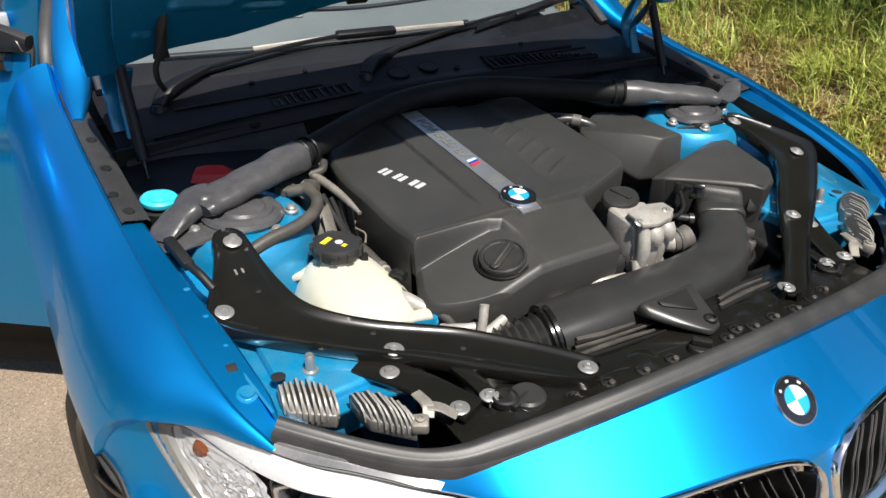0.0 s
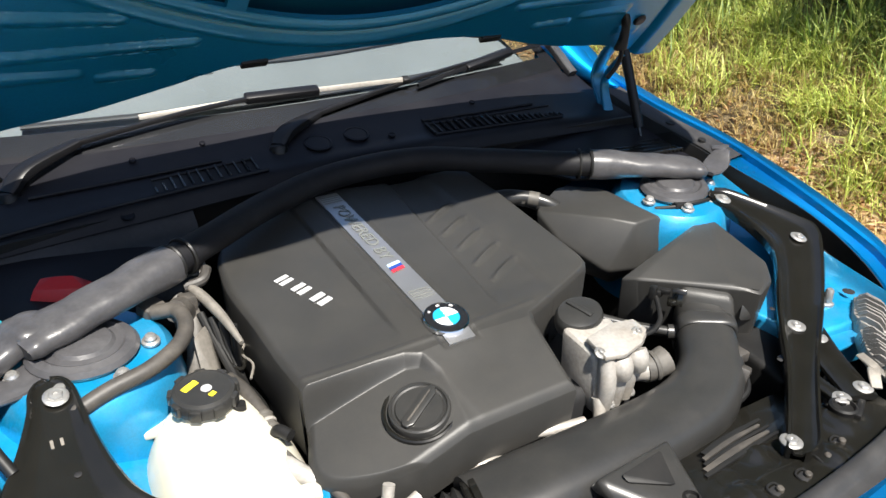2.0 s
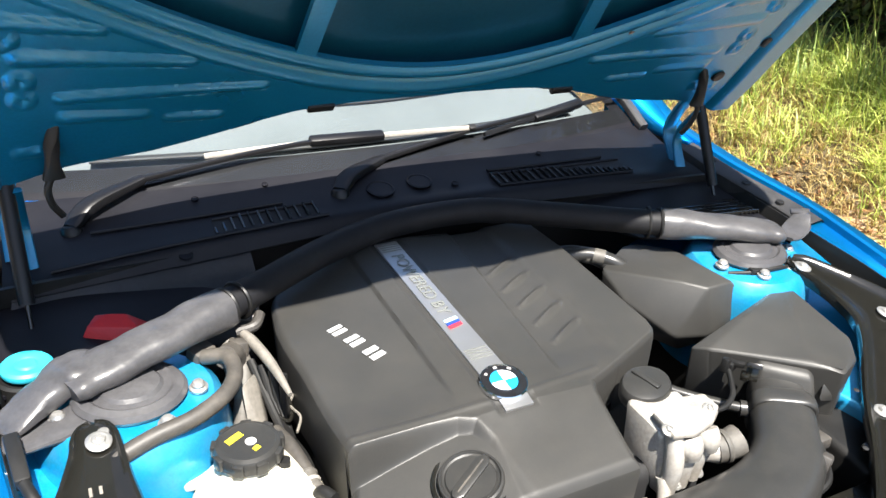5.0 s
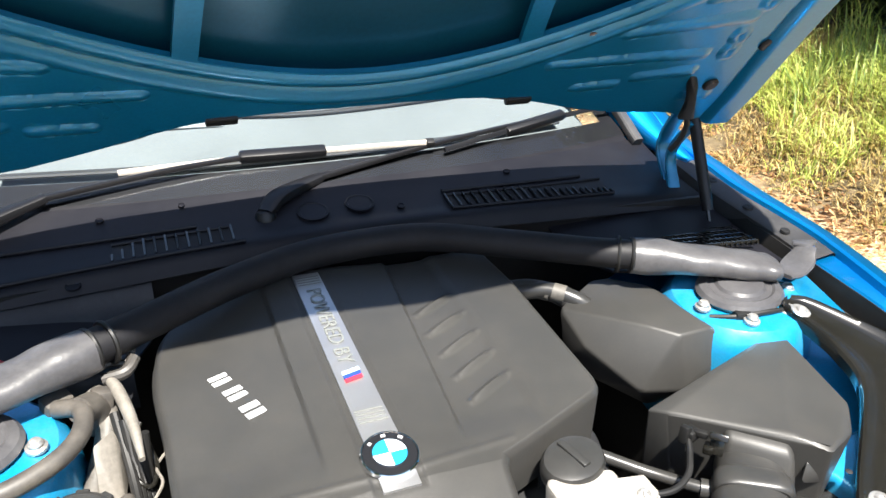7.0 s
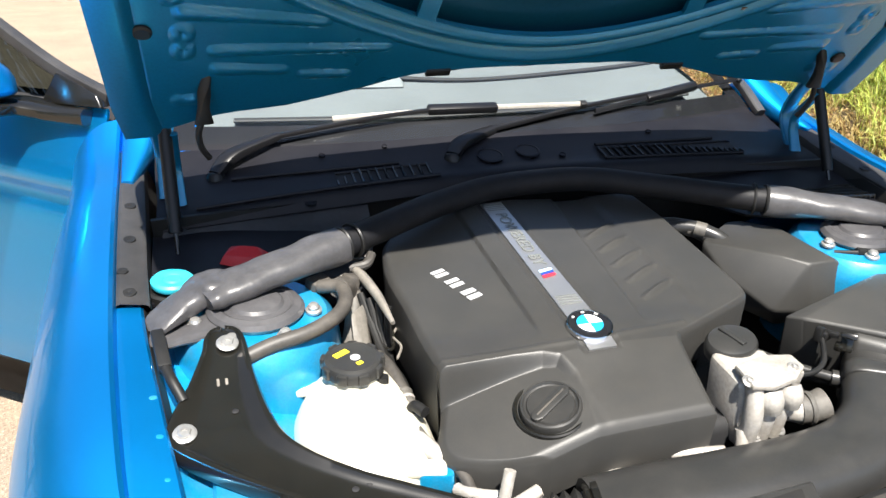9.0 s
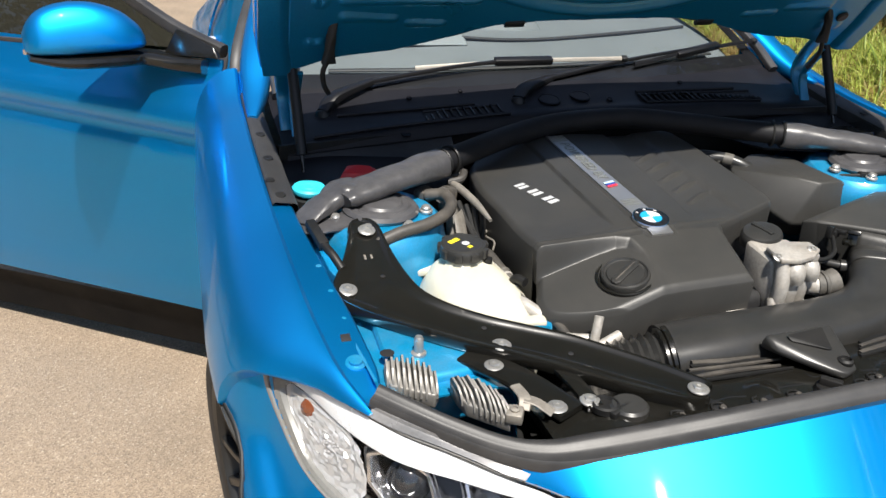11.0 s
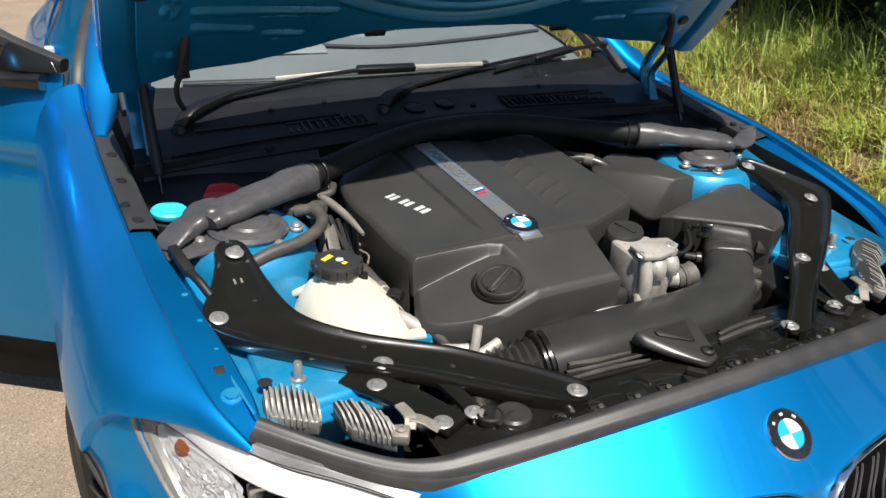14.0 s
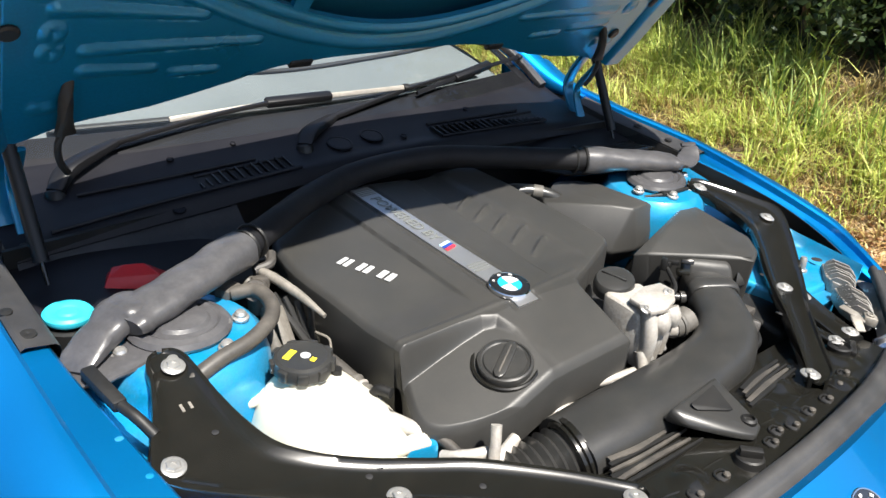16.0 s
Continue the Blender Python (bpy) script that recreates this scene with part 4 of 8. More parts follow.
def hood_grid(nx, nw, low, w0=0.0, w1=1.0):
    """A sheet over the hood whose lines run along the edges of the beams and of the openings."""
    f = nx / 236
    h = np.concatenate([np.linspace(a, b, max(3, int(k * f)), endpoint=False) for a, b, k in ((0, 0.29, 30), (0.29, 0.36, 8), (0.36, 0.80, 110), (0.80, 1.0, 40))] + [[1.0]])
    s = np.concatenate([-h[:0:-1], h])
    t = np.concatenate([np.linspace(a, b, max(3, int(k * nw / 160)), endpoint=False) for a, b, k in ((0, 0.2, 60), (0.2, 0.85, 80), (0.85, 1.0, 20))] + [[1.0]])
    X, W = np.zeros((len(s), len(t))), np.zeros((len(s), len(t)))
    for i, u in enumerate(s):
        lo, hi = -float(rear_edge(abs(u) * 0.83)), 1.10 - 0.16 * u * u
        for j, q in enumerate(t):
            x = abs(u) * 0.82
            for _ in range(3):
                ka, kb = (arc_line(x) - lo) / (hi - lo), (0.93 - 0.3 * x * x - lo) / (hi - lo)
                w = lo + (hi - lo) * (w0 + (w1 - w0) * float(np.interp(q, [0, 0.2, 0.85, 1], [0, ka, kb, 1])))
                half = float(hood_half(w))
                c = 0.268 - 0.10 * (w - 0.16)
                x = half * float(np.interp(abs(u), [0, 0.29, 0.36, 0.80, 1], [0, (c - 0.018) / half, (c + 0.018) / half, 0.66 / half, 1]))
            X[i, j], W[i, j] = math.copysign(x, u), w
    return X, W, on_hood(X, W, low(X, W) if callable(low) else np.full_like(X, low))


hood = new("hood")
hood.parent = car
hood["label"] = "hood propped open, its blue pressed underside showing"
X, W, P = hood_grid(50, 40, -0.045)
part("outer_skin", sheet(grid(P), 0.003), PAINT, hood, "glossy blue hood skin", 50)
# rolled edge between skin and inner frame
for side in (-1, 1):
    w = np.linspace(-0.084, 1.0, 40)
    x = side * hood_half(w)
    rows = [on_hood(x, w, -0.045), on_hood(x + side * 0.004, w, -0.030), on_hood(x + side * 0.003, w, -0.004), on_hood(x - side * 0.012, w, 0.002), on_hood(x - side * 0.035, w, 0.0)]
    part("hem", grid(np.array(rows)), PAINT, hood, "rolled hood edge")


# inner frame: a pressed sheet with three openings and raised ribs
def opening(x, w):
    """Depth of the inner pressing: 1 inside the dark openings."""
    arc = 0.088 + 0.90 * x * x / (1 + 0.5 * np.abs(x))
    ins = (w > arc) & (w < 0.93 - 0.3 * x * x) & (np.abs(x) < 0.66)
    beam = np.abs(np.abs(x) - (0.268 - 0.10 * (w - 0.16))) < 0.018
    return ins & ~beam


def relief(x, w):
    d = np.zeros_like(x)
    arc = 0.088 + 0.90 * x * x / (1 + 0.5 * np.abs(x))
    for off, h, s in ((-0.016, 0.008, 0.006), (-0.040, -0.009, 0.008), (-0.062, 0.004, 0.006)):
        d += h * np.exp(-(((w - arc - off)) / s) ** 2)
    # pressed bars near the rear corners
    for x0, w0, x1, w1, wide in ((0.690, 0.200, 0.438, 0.152, 0.010), (0.644, 0.105, 0.322, 0.079, 0.008), (0.644, 0.060, 0.507, 0.042, 0.009), (0.493, 0.028, 0.392, 0.017, 0.007), (0.715, -0.010, 0.640, -0.016, 0.008), (0.70, 0.270, 0.56, 0.235, 0.010), (0.72, 0.36, 0.62, 0.33, 0.010)):
        t = (np.abs(x) - x0) / (x1 - x0)
        ends = np.clip(np.minimum(t, 1 - t) * abs(x1 - x0) / 0.012, 0, 1)
        d += 0.0055 * np.exp(-((w - w0 - (w1 - w0) * t) / (wide * (1 - 0.35 * np.clip(t, 0, 1)))) ** 4) * ends
    for cx, cw in ((0.680, 0.150), (0.682, 0.112), (0.688, 0.235)):
        d += 0.006 * np.exp(-((np.hypot(np.abs(x) - cx, w - cw) - 0.012) / 0.004) ** 2)
    d += 0.012 * np.clip((np.abs(x) - (hood_half(w) - 0.06)) / 0.012, 0, 1)
    return d


X, W, P = hood_grid(236, 160, relief)
v, f = grid(P)
cx, cw = X.reshape(-1), W.reshape(-1)
keep = [q for q in f if not opening(np.array(cx[q].mean()), np.array(cw[q].mean()))]
inner = part("inner_frame", sheet((v, [q[::-1] for q in keep]), 0.010), HOOD_SHADED, hood, "pressed inner frame in dull blue paint darkened for shade", 75)
# skin's inner side seen through the openings; its shadow is in the darker blue
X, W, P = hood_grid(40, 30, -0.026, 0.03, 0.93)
part("skin_in_shade", grid(P), surface("shaded_hood_skin", (0.003, 0.060, 0.105), 0.35, 0.4, 0.15, coat=0.4, coat_rough=0.15), hood, "blue skin behind the frame, its shade put into the colour")
# labels, plugs and the rear rubber strip
for x, w, sx, sw, mt in ((0.401, 0.143, 0.05, 0.024, LABEL), (0.626, 0.205, 0.055, 0.03, LABEL)):
    m = frame_from(on_hood(np.array(x), np.array(w), 0.006), (1, 0.1, 0), HOOD_N)
    lab = part("label", block(sx, sw, 0.002, 0.0, m), mt, hood, "brown printed label")
    for i in range(4):
        part("label_bar", block(sx * 0.8, sw * 0.09, 0.0006, 0, m @ Matrix.Translation((0, sw * (0.3 - 0.2 * i), 0.0014))), surface("label_print", (0.5, 0.35, 0.25), 0.5), lab)
for x, w in ((-0.739, 0.163), (0.755, 0.13), (0.70, 0.02)):
    part("plug", turned([(0.001, 0.004), (0.012, 0.004), (0.016, 0.001), (0.016, -0.003)], 18, frame_from(on_hood(np.array(x), np.array(w), 0.012), (1, 0, 0), HOOD_N)), DARK, hood, "rubber plug")
xs = np.linspace(-0.70, 0.70, 60)
re = on_hood(xs, -rear_edge(np.abs(xs)) + 0.004 + 0.003 * np.sin(xs * 40), 0.004)
part("rear_strip", sweep(re, circle(0.006, 8), smooth=False), SEAL, hood, "black rubber strip")
for x in (-0.22, 0.30):
    part("clip", block(0.05, 0.018, 0.012, 0.003, frame_from(on_hood(np.array(x), np.array(-float(rear_edge(abs(x)))), 0.008), (1, 0, 0), HOOD_N)), DARK, hood)
# rubber hook of the washer hose on the underside
for s in (-1, 1):
    base = on_hood(np.array(s * 0.66), np.array(-0.02), 0.012)
    part("bump_stop", sweep([base + (0.012 * -s, -0.030, 0.055), base + (0.004 * -s, -0.028, 0.025), base + (0, -0.022, -0.005), base + (0.002 * s, -0.012, -0.035)], squircle(1, 1, 14, 0.6), 20, [(0.007, 0.008), (0.010, 0.010), (0.010, 0.010), (0.017, 0.007)]), DARK, hood, "dusty black rubber bracket")
    part("stop_hose", tube([base + (0.004 * s, -0.012, -0.03), base + (0.014 * s, -0.004, -0.055), base + (0.012 * s, 0.008, -0.085), base + (0.0, 0.02, -0.11)], 0.006, 20, 8), DARK, hood, "thin black hose")

# ---- hinges and gas struts ----
for s in (-1, 1):
    # hinges share the darkened blue: their shade is in the base colour
    hinge = part("hood_hinge", sweep([(s * 0.752, 1.14, 1.16), (s * 0.748, 1.21, 1.09), (s * 0.745, 1.24, 1.02), (s * 0.745, 1.20, 0.95)], squircle(1, 1, 14, 0.5), 20, [(0.006, 0.03), (0.006, 0.022), (0.006, 0.020), (0.006, 0.02)], up=(1, 0, 0)), HOOD_SHADED, car, "blue folding hood hinge, its colour darkened for shade")
    part("hinge_arm", sweep([(s * 0.728, 1.13, 1.10), (s * 0.728, 1.19, 1.02), (s * 0.728, 1.16, 0.93)], squircle(1, 1, 14, 0.5), 16, [(0.005, 0.016), (0.005, 0.013), (0.005, 0.016)], up=(1, 0, 0)), HOOD_SHADED, hinge)
    part("hinge_foot", block(0.03, 0.09, 0.012, 0.004, pose(s * 0.735, 1.17, 0.925, -12)), DARK, hinge)
    strut = part("gas_strut", tube([(s * 0.735, 1.150, 1.130), (s * 0.735, 1.060, 0.930)], 0.0125, 4), WIPER, car, "black gas strut holding the hood")
    part("rod", tube([(s * 0.735, 1.060, 0.930), (s * 0.735, 1.042, 0.890)], 0.004, 4, 10), GLOSS, strut, "dark steel rod")
    part("strut_end", turned([(0.001, 0.012), (0.009, 0.009), (0.012, 0), (0.009, -0.009), (0.001, -0.012)], 14, pose(s * 0.735, 1.153, 1.14)), DARK, strut)


# ---- engine bay tub ----
bay = new("engine_bay")
bay.parent = car
bay["label"] = "painted engine bay with black panels"
part("undertray", sheet(grid(np.array([[(x, y, 0.40 + 0.03 * math.sin(5 * x) * math.sin(6 * y)) for y in np.linspace(0.10, 1.20, 24)] for x in np.linspace(-0.72, 0.72, 30)])), 0.01), DARK, bay, "black undertray")
part("firewall", sheet(loft([[(-0.78, 1.14, 0.35), (0, 1.20, 0.35), (0.78, 1.14, 0.35)], [(-0.78, 1.13, 0.7), (0, 1.18, 0.7), (0.78, 1.13, 0.7)], [(-0.78, 1.12, 0.94), (0, 1.15, 0.95), (0.78, 1.12, 0.94)]], 8, 24), 0.01), DARK, bay, "black firewall")
part("bulkhead_shelf", sheet(loft([[(-0.76, 1.118, 0.918), (-0.55, 1.122, 0.924), (-0.36, 1.126, 0.928)], [(-0.765, 1.085, 0.892), (-0.55, 1.085, 0.894), (-0.36, 1.09, 0.894)], [(-0.765, 1.03, 0.876), (-0.55, 1.025, 0.876), (-0.37, 1.03, 0.876)], [(-0.765, 0.965, 0.868), (-0.55, 0.955, 0.868), (-0.40, 0.965, 0.868)], [(-0.765, 0.955, 0.80), (-0.55, 0.945, 0.80), (-0.40, 0.955, 0.80)]], 24, 24), 0.005), BULKHEAD, bay, "dusty black bulkhead shelf")
# inner aprons: blue pressed walls stepping down from the flange
apron = loft([[(-0.735, 0.34, 0.79), (-0.765, 0.6, 0.82), (-0.80, 0.9, 0.88), (-0.82, 1.2, 0.93)],
              [(-0.72, 0.34, 0.755), (-0.735, 0.6, 0.785), (-0.765, 0.9, 0.84), (-0.78, 1.2, 0.88)],
              [(-0.66, 0.34, 0.742), (-0.66, 0.6, 0.765), (-0.66, 0.9, 0.80), (-0.66, 1.2, 0.82)],
              [(-0.52, 0.34, 0.735), (-0.55, 0.6, 0.72), (-0.53, 0.9, 0.74), (-0.55, 1.2, 0.76)],
              [(-0.50, 0.34, 0.66), (-0.50, 0.6, 0.60), (-0.50, 0.9, 0.60), (-0.50, 1.2, 0.66)],
              [(-0.49, 0.34, 0.45), (-0.49, 0.6, 0.45), (-0.49, 0.9, 0.45), (-0.49, 1.2, 0.45)]], 40, 50)
aprons = both("apron", sheet((apron[0], [q[::-1] for q in apron[1]]), 0.004), BAY_PAINT, bay, "blue inner wing panel", 45)
both("inner_wall", sheet(loft([[(-0.515, 0.56, 0.700), (-0.515, 0.9, 0.715), (-0.52, 1.18, 0.72)], [(-0.480, 0.56, 0.690), (-0.478, 0.9, 0.700), (-0.48, 1.18, 0.70)], [(-0.470, 0.56, 0.41), (-0.470, 0.9, 0.41), (-0.47, 1.18, 0.41)]], 8, 12), 0.004), DARK, bay, "black inner wall")
part("fan_shroud", hull([(0.415, 0.345, 0.725), (0.515, 0.345, 0.725), (0.43, 0.50, 0.735), (0.560, 0.50, 0.742), (0.56, 0.60, 0.745), (0.45, 0.60, 0.735), (0.415, 0.345, 0.45), (0.515, 0.345, 0.45), (0.43, 0.60, 0.45), (0.56, 0.60, 0.45)], 0.012), DARK, bay, "black shroud beside the intake duct")
# front rail box with a stud and holes
for s in (-1, 1):
    mm = (lambda q: q) if s < 0 else mirrored
    rail = part("front_rail", mm(hull([(-0.70, 0.36, 0.765), (-0.52, 0.385, 0.755), (-0.50, 0.50, 0.765), (-0.56, 0.53, 0.775), (-0.70, 0.54, 0.79), (-0.69, 0.36, 0.66), (-0.52, 0.385, 0.66), (-0.50, 0.52, 0.66), (-0.69, 0.54, 0.66)], 0.012)), BAY_PAINT, bay, "blue rail box")
    part("stud", mm(join(turned([(0.013, 0), (0.013, 0.004), (0.008, 0.006), (0.008, 0.03), (0.006, 0.034), (0.001, 0.034)], 16, pose(-0.64, 0.431, 0.768)))), ZINC, rail, "threaded stud")
    part("rail_hole", mm(turned([(0.014, 0.0005), (0.012, 0.001), (0.001, 0.001)], 18, pose(-0.578, 0.462, 0.768))), MESH_BLK, rail)
    part("rail_hole", mm(turned([(0.012, 0.0005), (0.010, 0.001), (0.001, 0.001)], 18, pose(-0.695, 0.425, 0.783))), MESH_BLK, rail)
# strut towers with rubber caps and nuts
for s in (-1, 1):
    mm = (lambda q: q) if s < 0 else mirrored
    tower = part("strut_tower", mm(turned([(0.155, -0.22), (0.145, -0.10), (0.135, -0.045), (0.125, -0.015), (0.112, -0.003), (0.09, 0.0), (0.03, 0.0)], 36, pose(-0.608, 0.818, 0.874, 6, 3, 0))), BAY_PAINT, bay, "blue domed strut tower")
    part("tower_cap", mm(turned([(0.075, 0.0), (0.078, 0.010), (0.072, 0.022), (0.060, 0.028), (0.055, 0.024), (0.045, 0.026), (0.040, 0.034), (0.02, 0.038), (0.001, 0.039)], 32, pose(-0.612, 0.816, 0.876, 6, 3, 0) @ Matrix.Diagonal((1.02, 0.92, 0.62, 1)))), RUBBER, tower, "dusty grey rubber cap")
    for nx, ny in ((-0.655, 0.742), (-0.573, 0.738), (-0.520, 0.80), (-0.708, 0.80)):
        part("tower_nut", mm(turned([(0.014, 0), (0.014, 0.004), (0.010, 0.006), (0.010, 0.010), (0.007, 0.014), (0.001, 0.015)], 14, pose(nx, ny, 0.872 - (ny - 0.818) * -0.10, 8))), ZINC, tower, "pale zinc nut")


# ---- bonnet seal round the front of the bay ----
sx = np.array([-0.738, -0.70, -0.64, -0.575, -0.52, -0.46, -0.36, -0.2, 0, 0.2, 0.36, 0.46, 0.52, 0.575, 0.64, 0.70, 0.738])
ab = np.abs(sx)
sy = np.interp(ab, [0, 0.2, 0.36, 0.46, 0.52, 0.575, 0.64, 0.70, 0.745], [0.104, 0.114, 0.136, 0.157, 0.173, 0.198, 0.240, 0.285, 0.322])
sz = np.interp(ab, [0, 0.2, 0.36, 0.46, 0.52, 0.575, 0.64, 0.70, 0.745], [0.788, 0.780, 0.762, 0.747, 0.740, 0.743, 0.758, 0.776, 0.790])
sec = [(-0.036, -0.022), (-0.036, -0.003), (-0.032, 0.003), (-0.012, 0.002), (-0.006, 0.006), (0.000, 0.013), (0.010, 0.016), (0.020, 0.013), (0.025, 0.004), (0.024, -0.010), (0.010, -0.018), (-0.02, -0.02)]
seal = part("hood_seal", sweep(np.stack([sx, sy, sz], -1), np.array(sec) * (-0.86, 0.9), 110, [(1 - 0.36 * float(blend(0.46, 0.60, a)), 1 - 0.25 * float(blend(0.46, 0.58, a))) for a in ab]), SEAL, bay, "black rubber hood seal", 50)
# grey flange of the lamp between its lens and the seal
top_line = cr([(-0.752, 0.7655), (-0.72, 0.757), (-0.69, 0.7480), (-0.635, 0.730), (-0.59, 0.7155), (-0.560, 0.7095)], 30)
back = np.stack([-np.interp(np.linspace(0, 1, 30), [0, 1], [0.735, 0.525]), np.zeros(30), np.zeros(30)], -1)
back[:, 1] = np.interp(-back[:, 0], sx[9:], sy[9:])
back[:, 2] = np.interp(-back[:, 0], sx[9:], sz[9:]) - 0.010
edge_f = on_front(top_line, 0.0065)
fl = np.array([on_front(top_line, -0.02), edge_f, edge_f * 0.62 + back * 0.38 + (0, 0, 0.001), edge_f * 0.60 + back * 0.40 + (0, 0, 0.006), back])
both("lamp_flange", grid(fl), surface("lamp_flange_grey", (0.20, 0.20, 0.205), 0.28, 0.3, 0.2, 14.0, 160.0, 0.1, 300.0, coat=0.5, coat_rough=0.1, dust=0.2), bay, "dusty grey lamp flange beside the seal")

# black lining down the inside of the wings
for s in (-1, 1):
    mm = (lambda q: q) if s < 0 else mirrored
    ys = np.linspace(0.56 if s < 0 else 0.40, 1.15, 30)
    inn = INNER if s < 0 else INNER_R
    rows = [[(-float(inn(y)) + a, y, float(CREST_Z(y)) + b) for y in ys] for a, b in (((0.001, -0.028), (0.008, -0.045), (0.014, -0.08), (0.030, -0.12)) if s < 0 else ((0.002, -0.0255), (0.006, -0.07), (0.02, -0.080), (0.085, -0.082)))]
    part("wing_lining", mm(sheet(grid(np.array(rows)), 0.003)), DARK, bay, "black lining inside the wing")


# ---- fasteners ----
def bolt(x, y, z, r=0.012, tilt=(0, 0), parent=None, name="bolt"):
    m = pose(x, y, z, tilt[0], tilt[1], 17)
    a = turned([(r * 1.35, 0), (r * 1.35, 0.002), (r * 1.05, 0.004), (r * 0.98, 0.004)], 20, m)
    b = turned([(r * 0.80, 0.003), (r * 0.80, 0.006), (r * 0.70, 0.0075), (r * 0.34, 0.008), (r * 0.28, 0.006), (0.001, 0.006)], 6, m)
    return part(name, join(a, b), ZINC, parent, "pale zinc bolt")


# ---- diagonal braces ----
BRACE = [((-0.662, 0.757), (-0.672, 0.757)), ((-0.648, 0.752), (-0.687, 0.750)), ((-0.637, 0.738), (-0.697, 0.734)), ((-0.632, 0.712), (-0.702, 0.708)), ((-0.626, 0.655), (-0.722, 0.655)), ((-0.613, 0.592), (-0.748, 0.602)),
         ((-0.594, 0.545), (-0.756, 0.562)), ((-0.556, 0.505), (-0.708, 0.518)), ((-0.500, 0.466), (-0.610, 0.452)), ((-0.446, 0.436), (-0.520, 0.394)),
         ((-0.370, 0.390), (-0.436, 0.332)), ((-0.292, 0.316), (-0.345, 0.252)), ((-0.238, 0.252), (-0.280, 0.198)), ((-0.222, 0.228), (-0.258, 0.190)), ((-0.226, 0.212), (-0.244, 0.192))]
BRACE_R = [((-0.664, 0.757), (-0.674, 0.757)), ((-0.648, 0.750), (-0.700, 0.746)), ((-0.645, 0.728), (-0.722, 0.722)), ((-0.655, 0.690), (-0.752, 0.680)), ((-0.658, 0.638), (-0.788, 0.628)), ((-0.644, 0.576), (-0.805, 0.580)),
           ((-0.578, 0.507), (-0.736, 0.512)), ((-0.501, 0.440), (-0.606, 0.415)), ((-0.394, 0.340), (-0.453, 0.315)), ((-0.295, 0.262), (-0.347, 0.238)), ((-0.245, 0.226), (-0.292, 0.196)), ((-0.228, 0.214), (-0.258, 0.188)), ((-0.230, 0.206), (-0.244, 0.190))]
brace_z = spline([0.1, 0.218, 0.401, 0.573, 0.728, 0.8], [0.758, 0.766, 0.783, 0.830, 0.876, 0.898])


def build_brace(pairs):
    a, b = cr([p[0] for p in pairs], 90), cr([p[1] for p in pairs], 90)
    prof = [(0.0, -0.020), (0.0, -0.002), (0.03, 0.003), (0.10, 0.003), (0.16, -0.002), (0.30, -0.004), (0.5, -0.004), (0.70, -0.004), (0.84, -0.002), (0.90, 0.003), (0.97, 0.003), (1.0, -0.002), (1.0, -0.020)]
    ring = prof + [(min(0.97, max(0.03, u)), h - 0.004) for u, h in prof[::-1]]
    rows = []
    for p, q in zip(a, b):
        row = []
        for u, h in ring:
            x, y = p * (1 - u) + q * u
            row.append((x, y, float(brace_z(y)) + h))
        rows.append(row)
    v, f = grid(np.array(rows), close_v=True)
    k = len(ring)
    f += [list(range(k)), list(range(len(v) - k, len(v)))[::-1]]
    return v, f


for s in (-1, 1):
    mm = (lambda q: q) if s < 0 else mirrored
    br = part("diagonal_brace", mm(build_brace(BRACE if s < 0 else BRACE_R)), GLOSS, bay, "glossy black pressed steel brace", 40)
    for x, y, z, r, tx in ((0.662, 0.722, 0.878, 0.0125, 16), (0.729, 0.573, 0.832, 0.0125, 14), (0.505, 0.402, 0.782, 0.0125, 6), (0.247, 0.218, 0.767, 0.0125, 3)):
        bolt(s * x, y, z - 0.003, r, (tx, 0), br)
    for x, y in ((0.52, 0.447), (0.50, 0.452), (0.66, 0.60), (0.40, 0.355)):
        part("pressed_hole", turned([(0.005, 0.0004), (0.004, 0.001), (0.0005, 0.001)], 12, pose(s * x, y, float(brace_z(y)) - 0.0035, 8)), MESH_BLK, br)
    part("stamped_mark", join(block(0.004, 0.012, 0.0006, 0, pose(s * 0.668, 0.655, float(brace_z(0.655)) - 0.0035, 16)), block(0.004, 0.014, 0.0006, 0, pose(s * 0.680, 0.655, float(brace_z(0.655)) - 0.0035, 16))), OLD_STEEL, br)


# ---- engine cover ----
cov_l = spline([0.43, 0.445, 0.47, 0.59, 0.75, 0.93, 1.0, 1.05, 1.10], [-0.250, -0.300, -0.352, -0.364, -0.370, -0.372, -0.352, -0.305, -0.23])
cov_r = lambda y: np.interp(y, [0.43, 0.56, 0.575, 0.59, 0.645, 0.66, 0.68, 0.95, 1.05, 1.10], [0.010, 0.028, 0.036, 0.075, 0.208, 0.220, 0.225, 0.230, 0.222, 0.19])


def smooth(a, b, t):
    t = np.clip((t - a) / (b - a), 0, 1)
    return t * t * (3 - 2 * t)


def seg_dist(x, y, a, b):
    a, b = np.array(a), np.array(b)
    d = b - a
    t = np.clip(((x - a[0]) * d[0] + (y - a[1]) * d[1]) / (d @ d), 0, 1)
    return np.hypot(x - a[0] - t * d[0], y - a[1] - t * d[1]), t


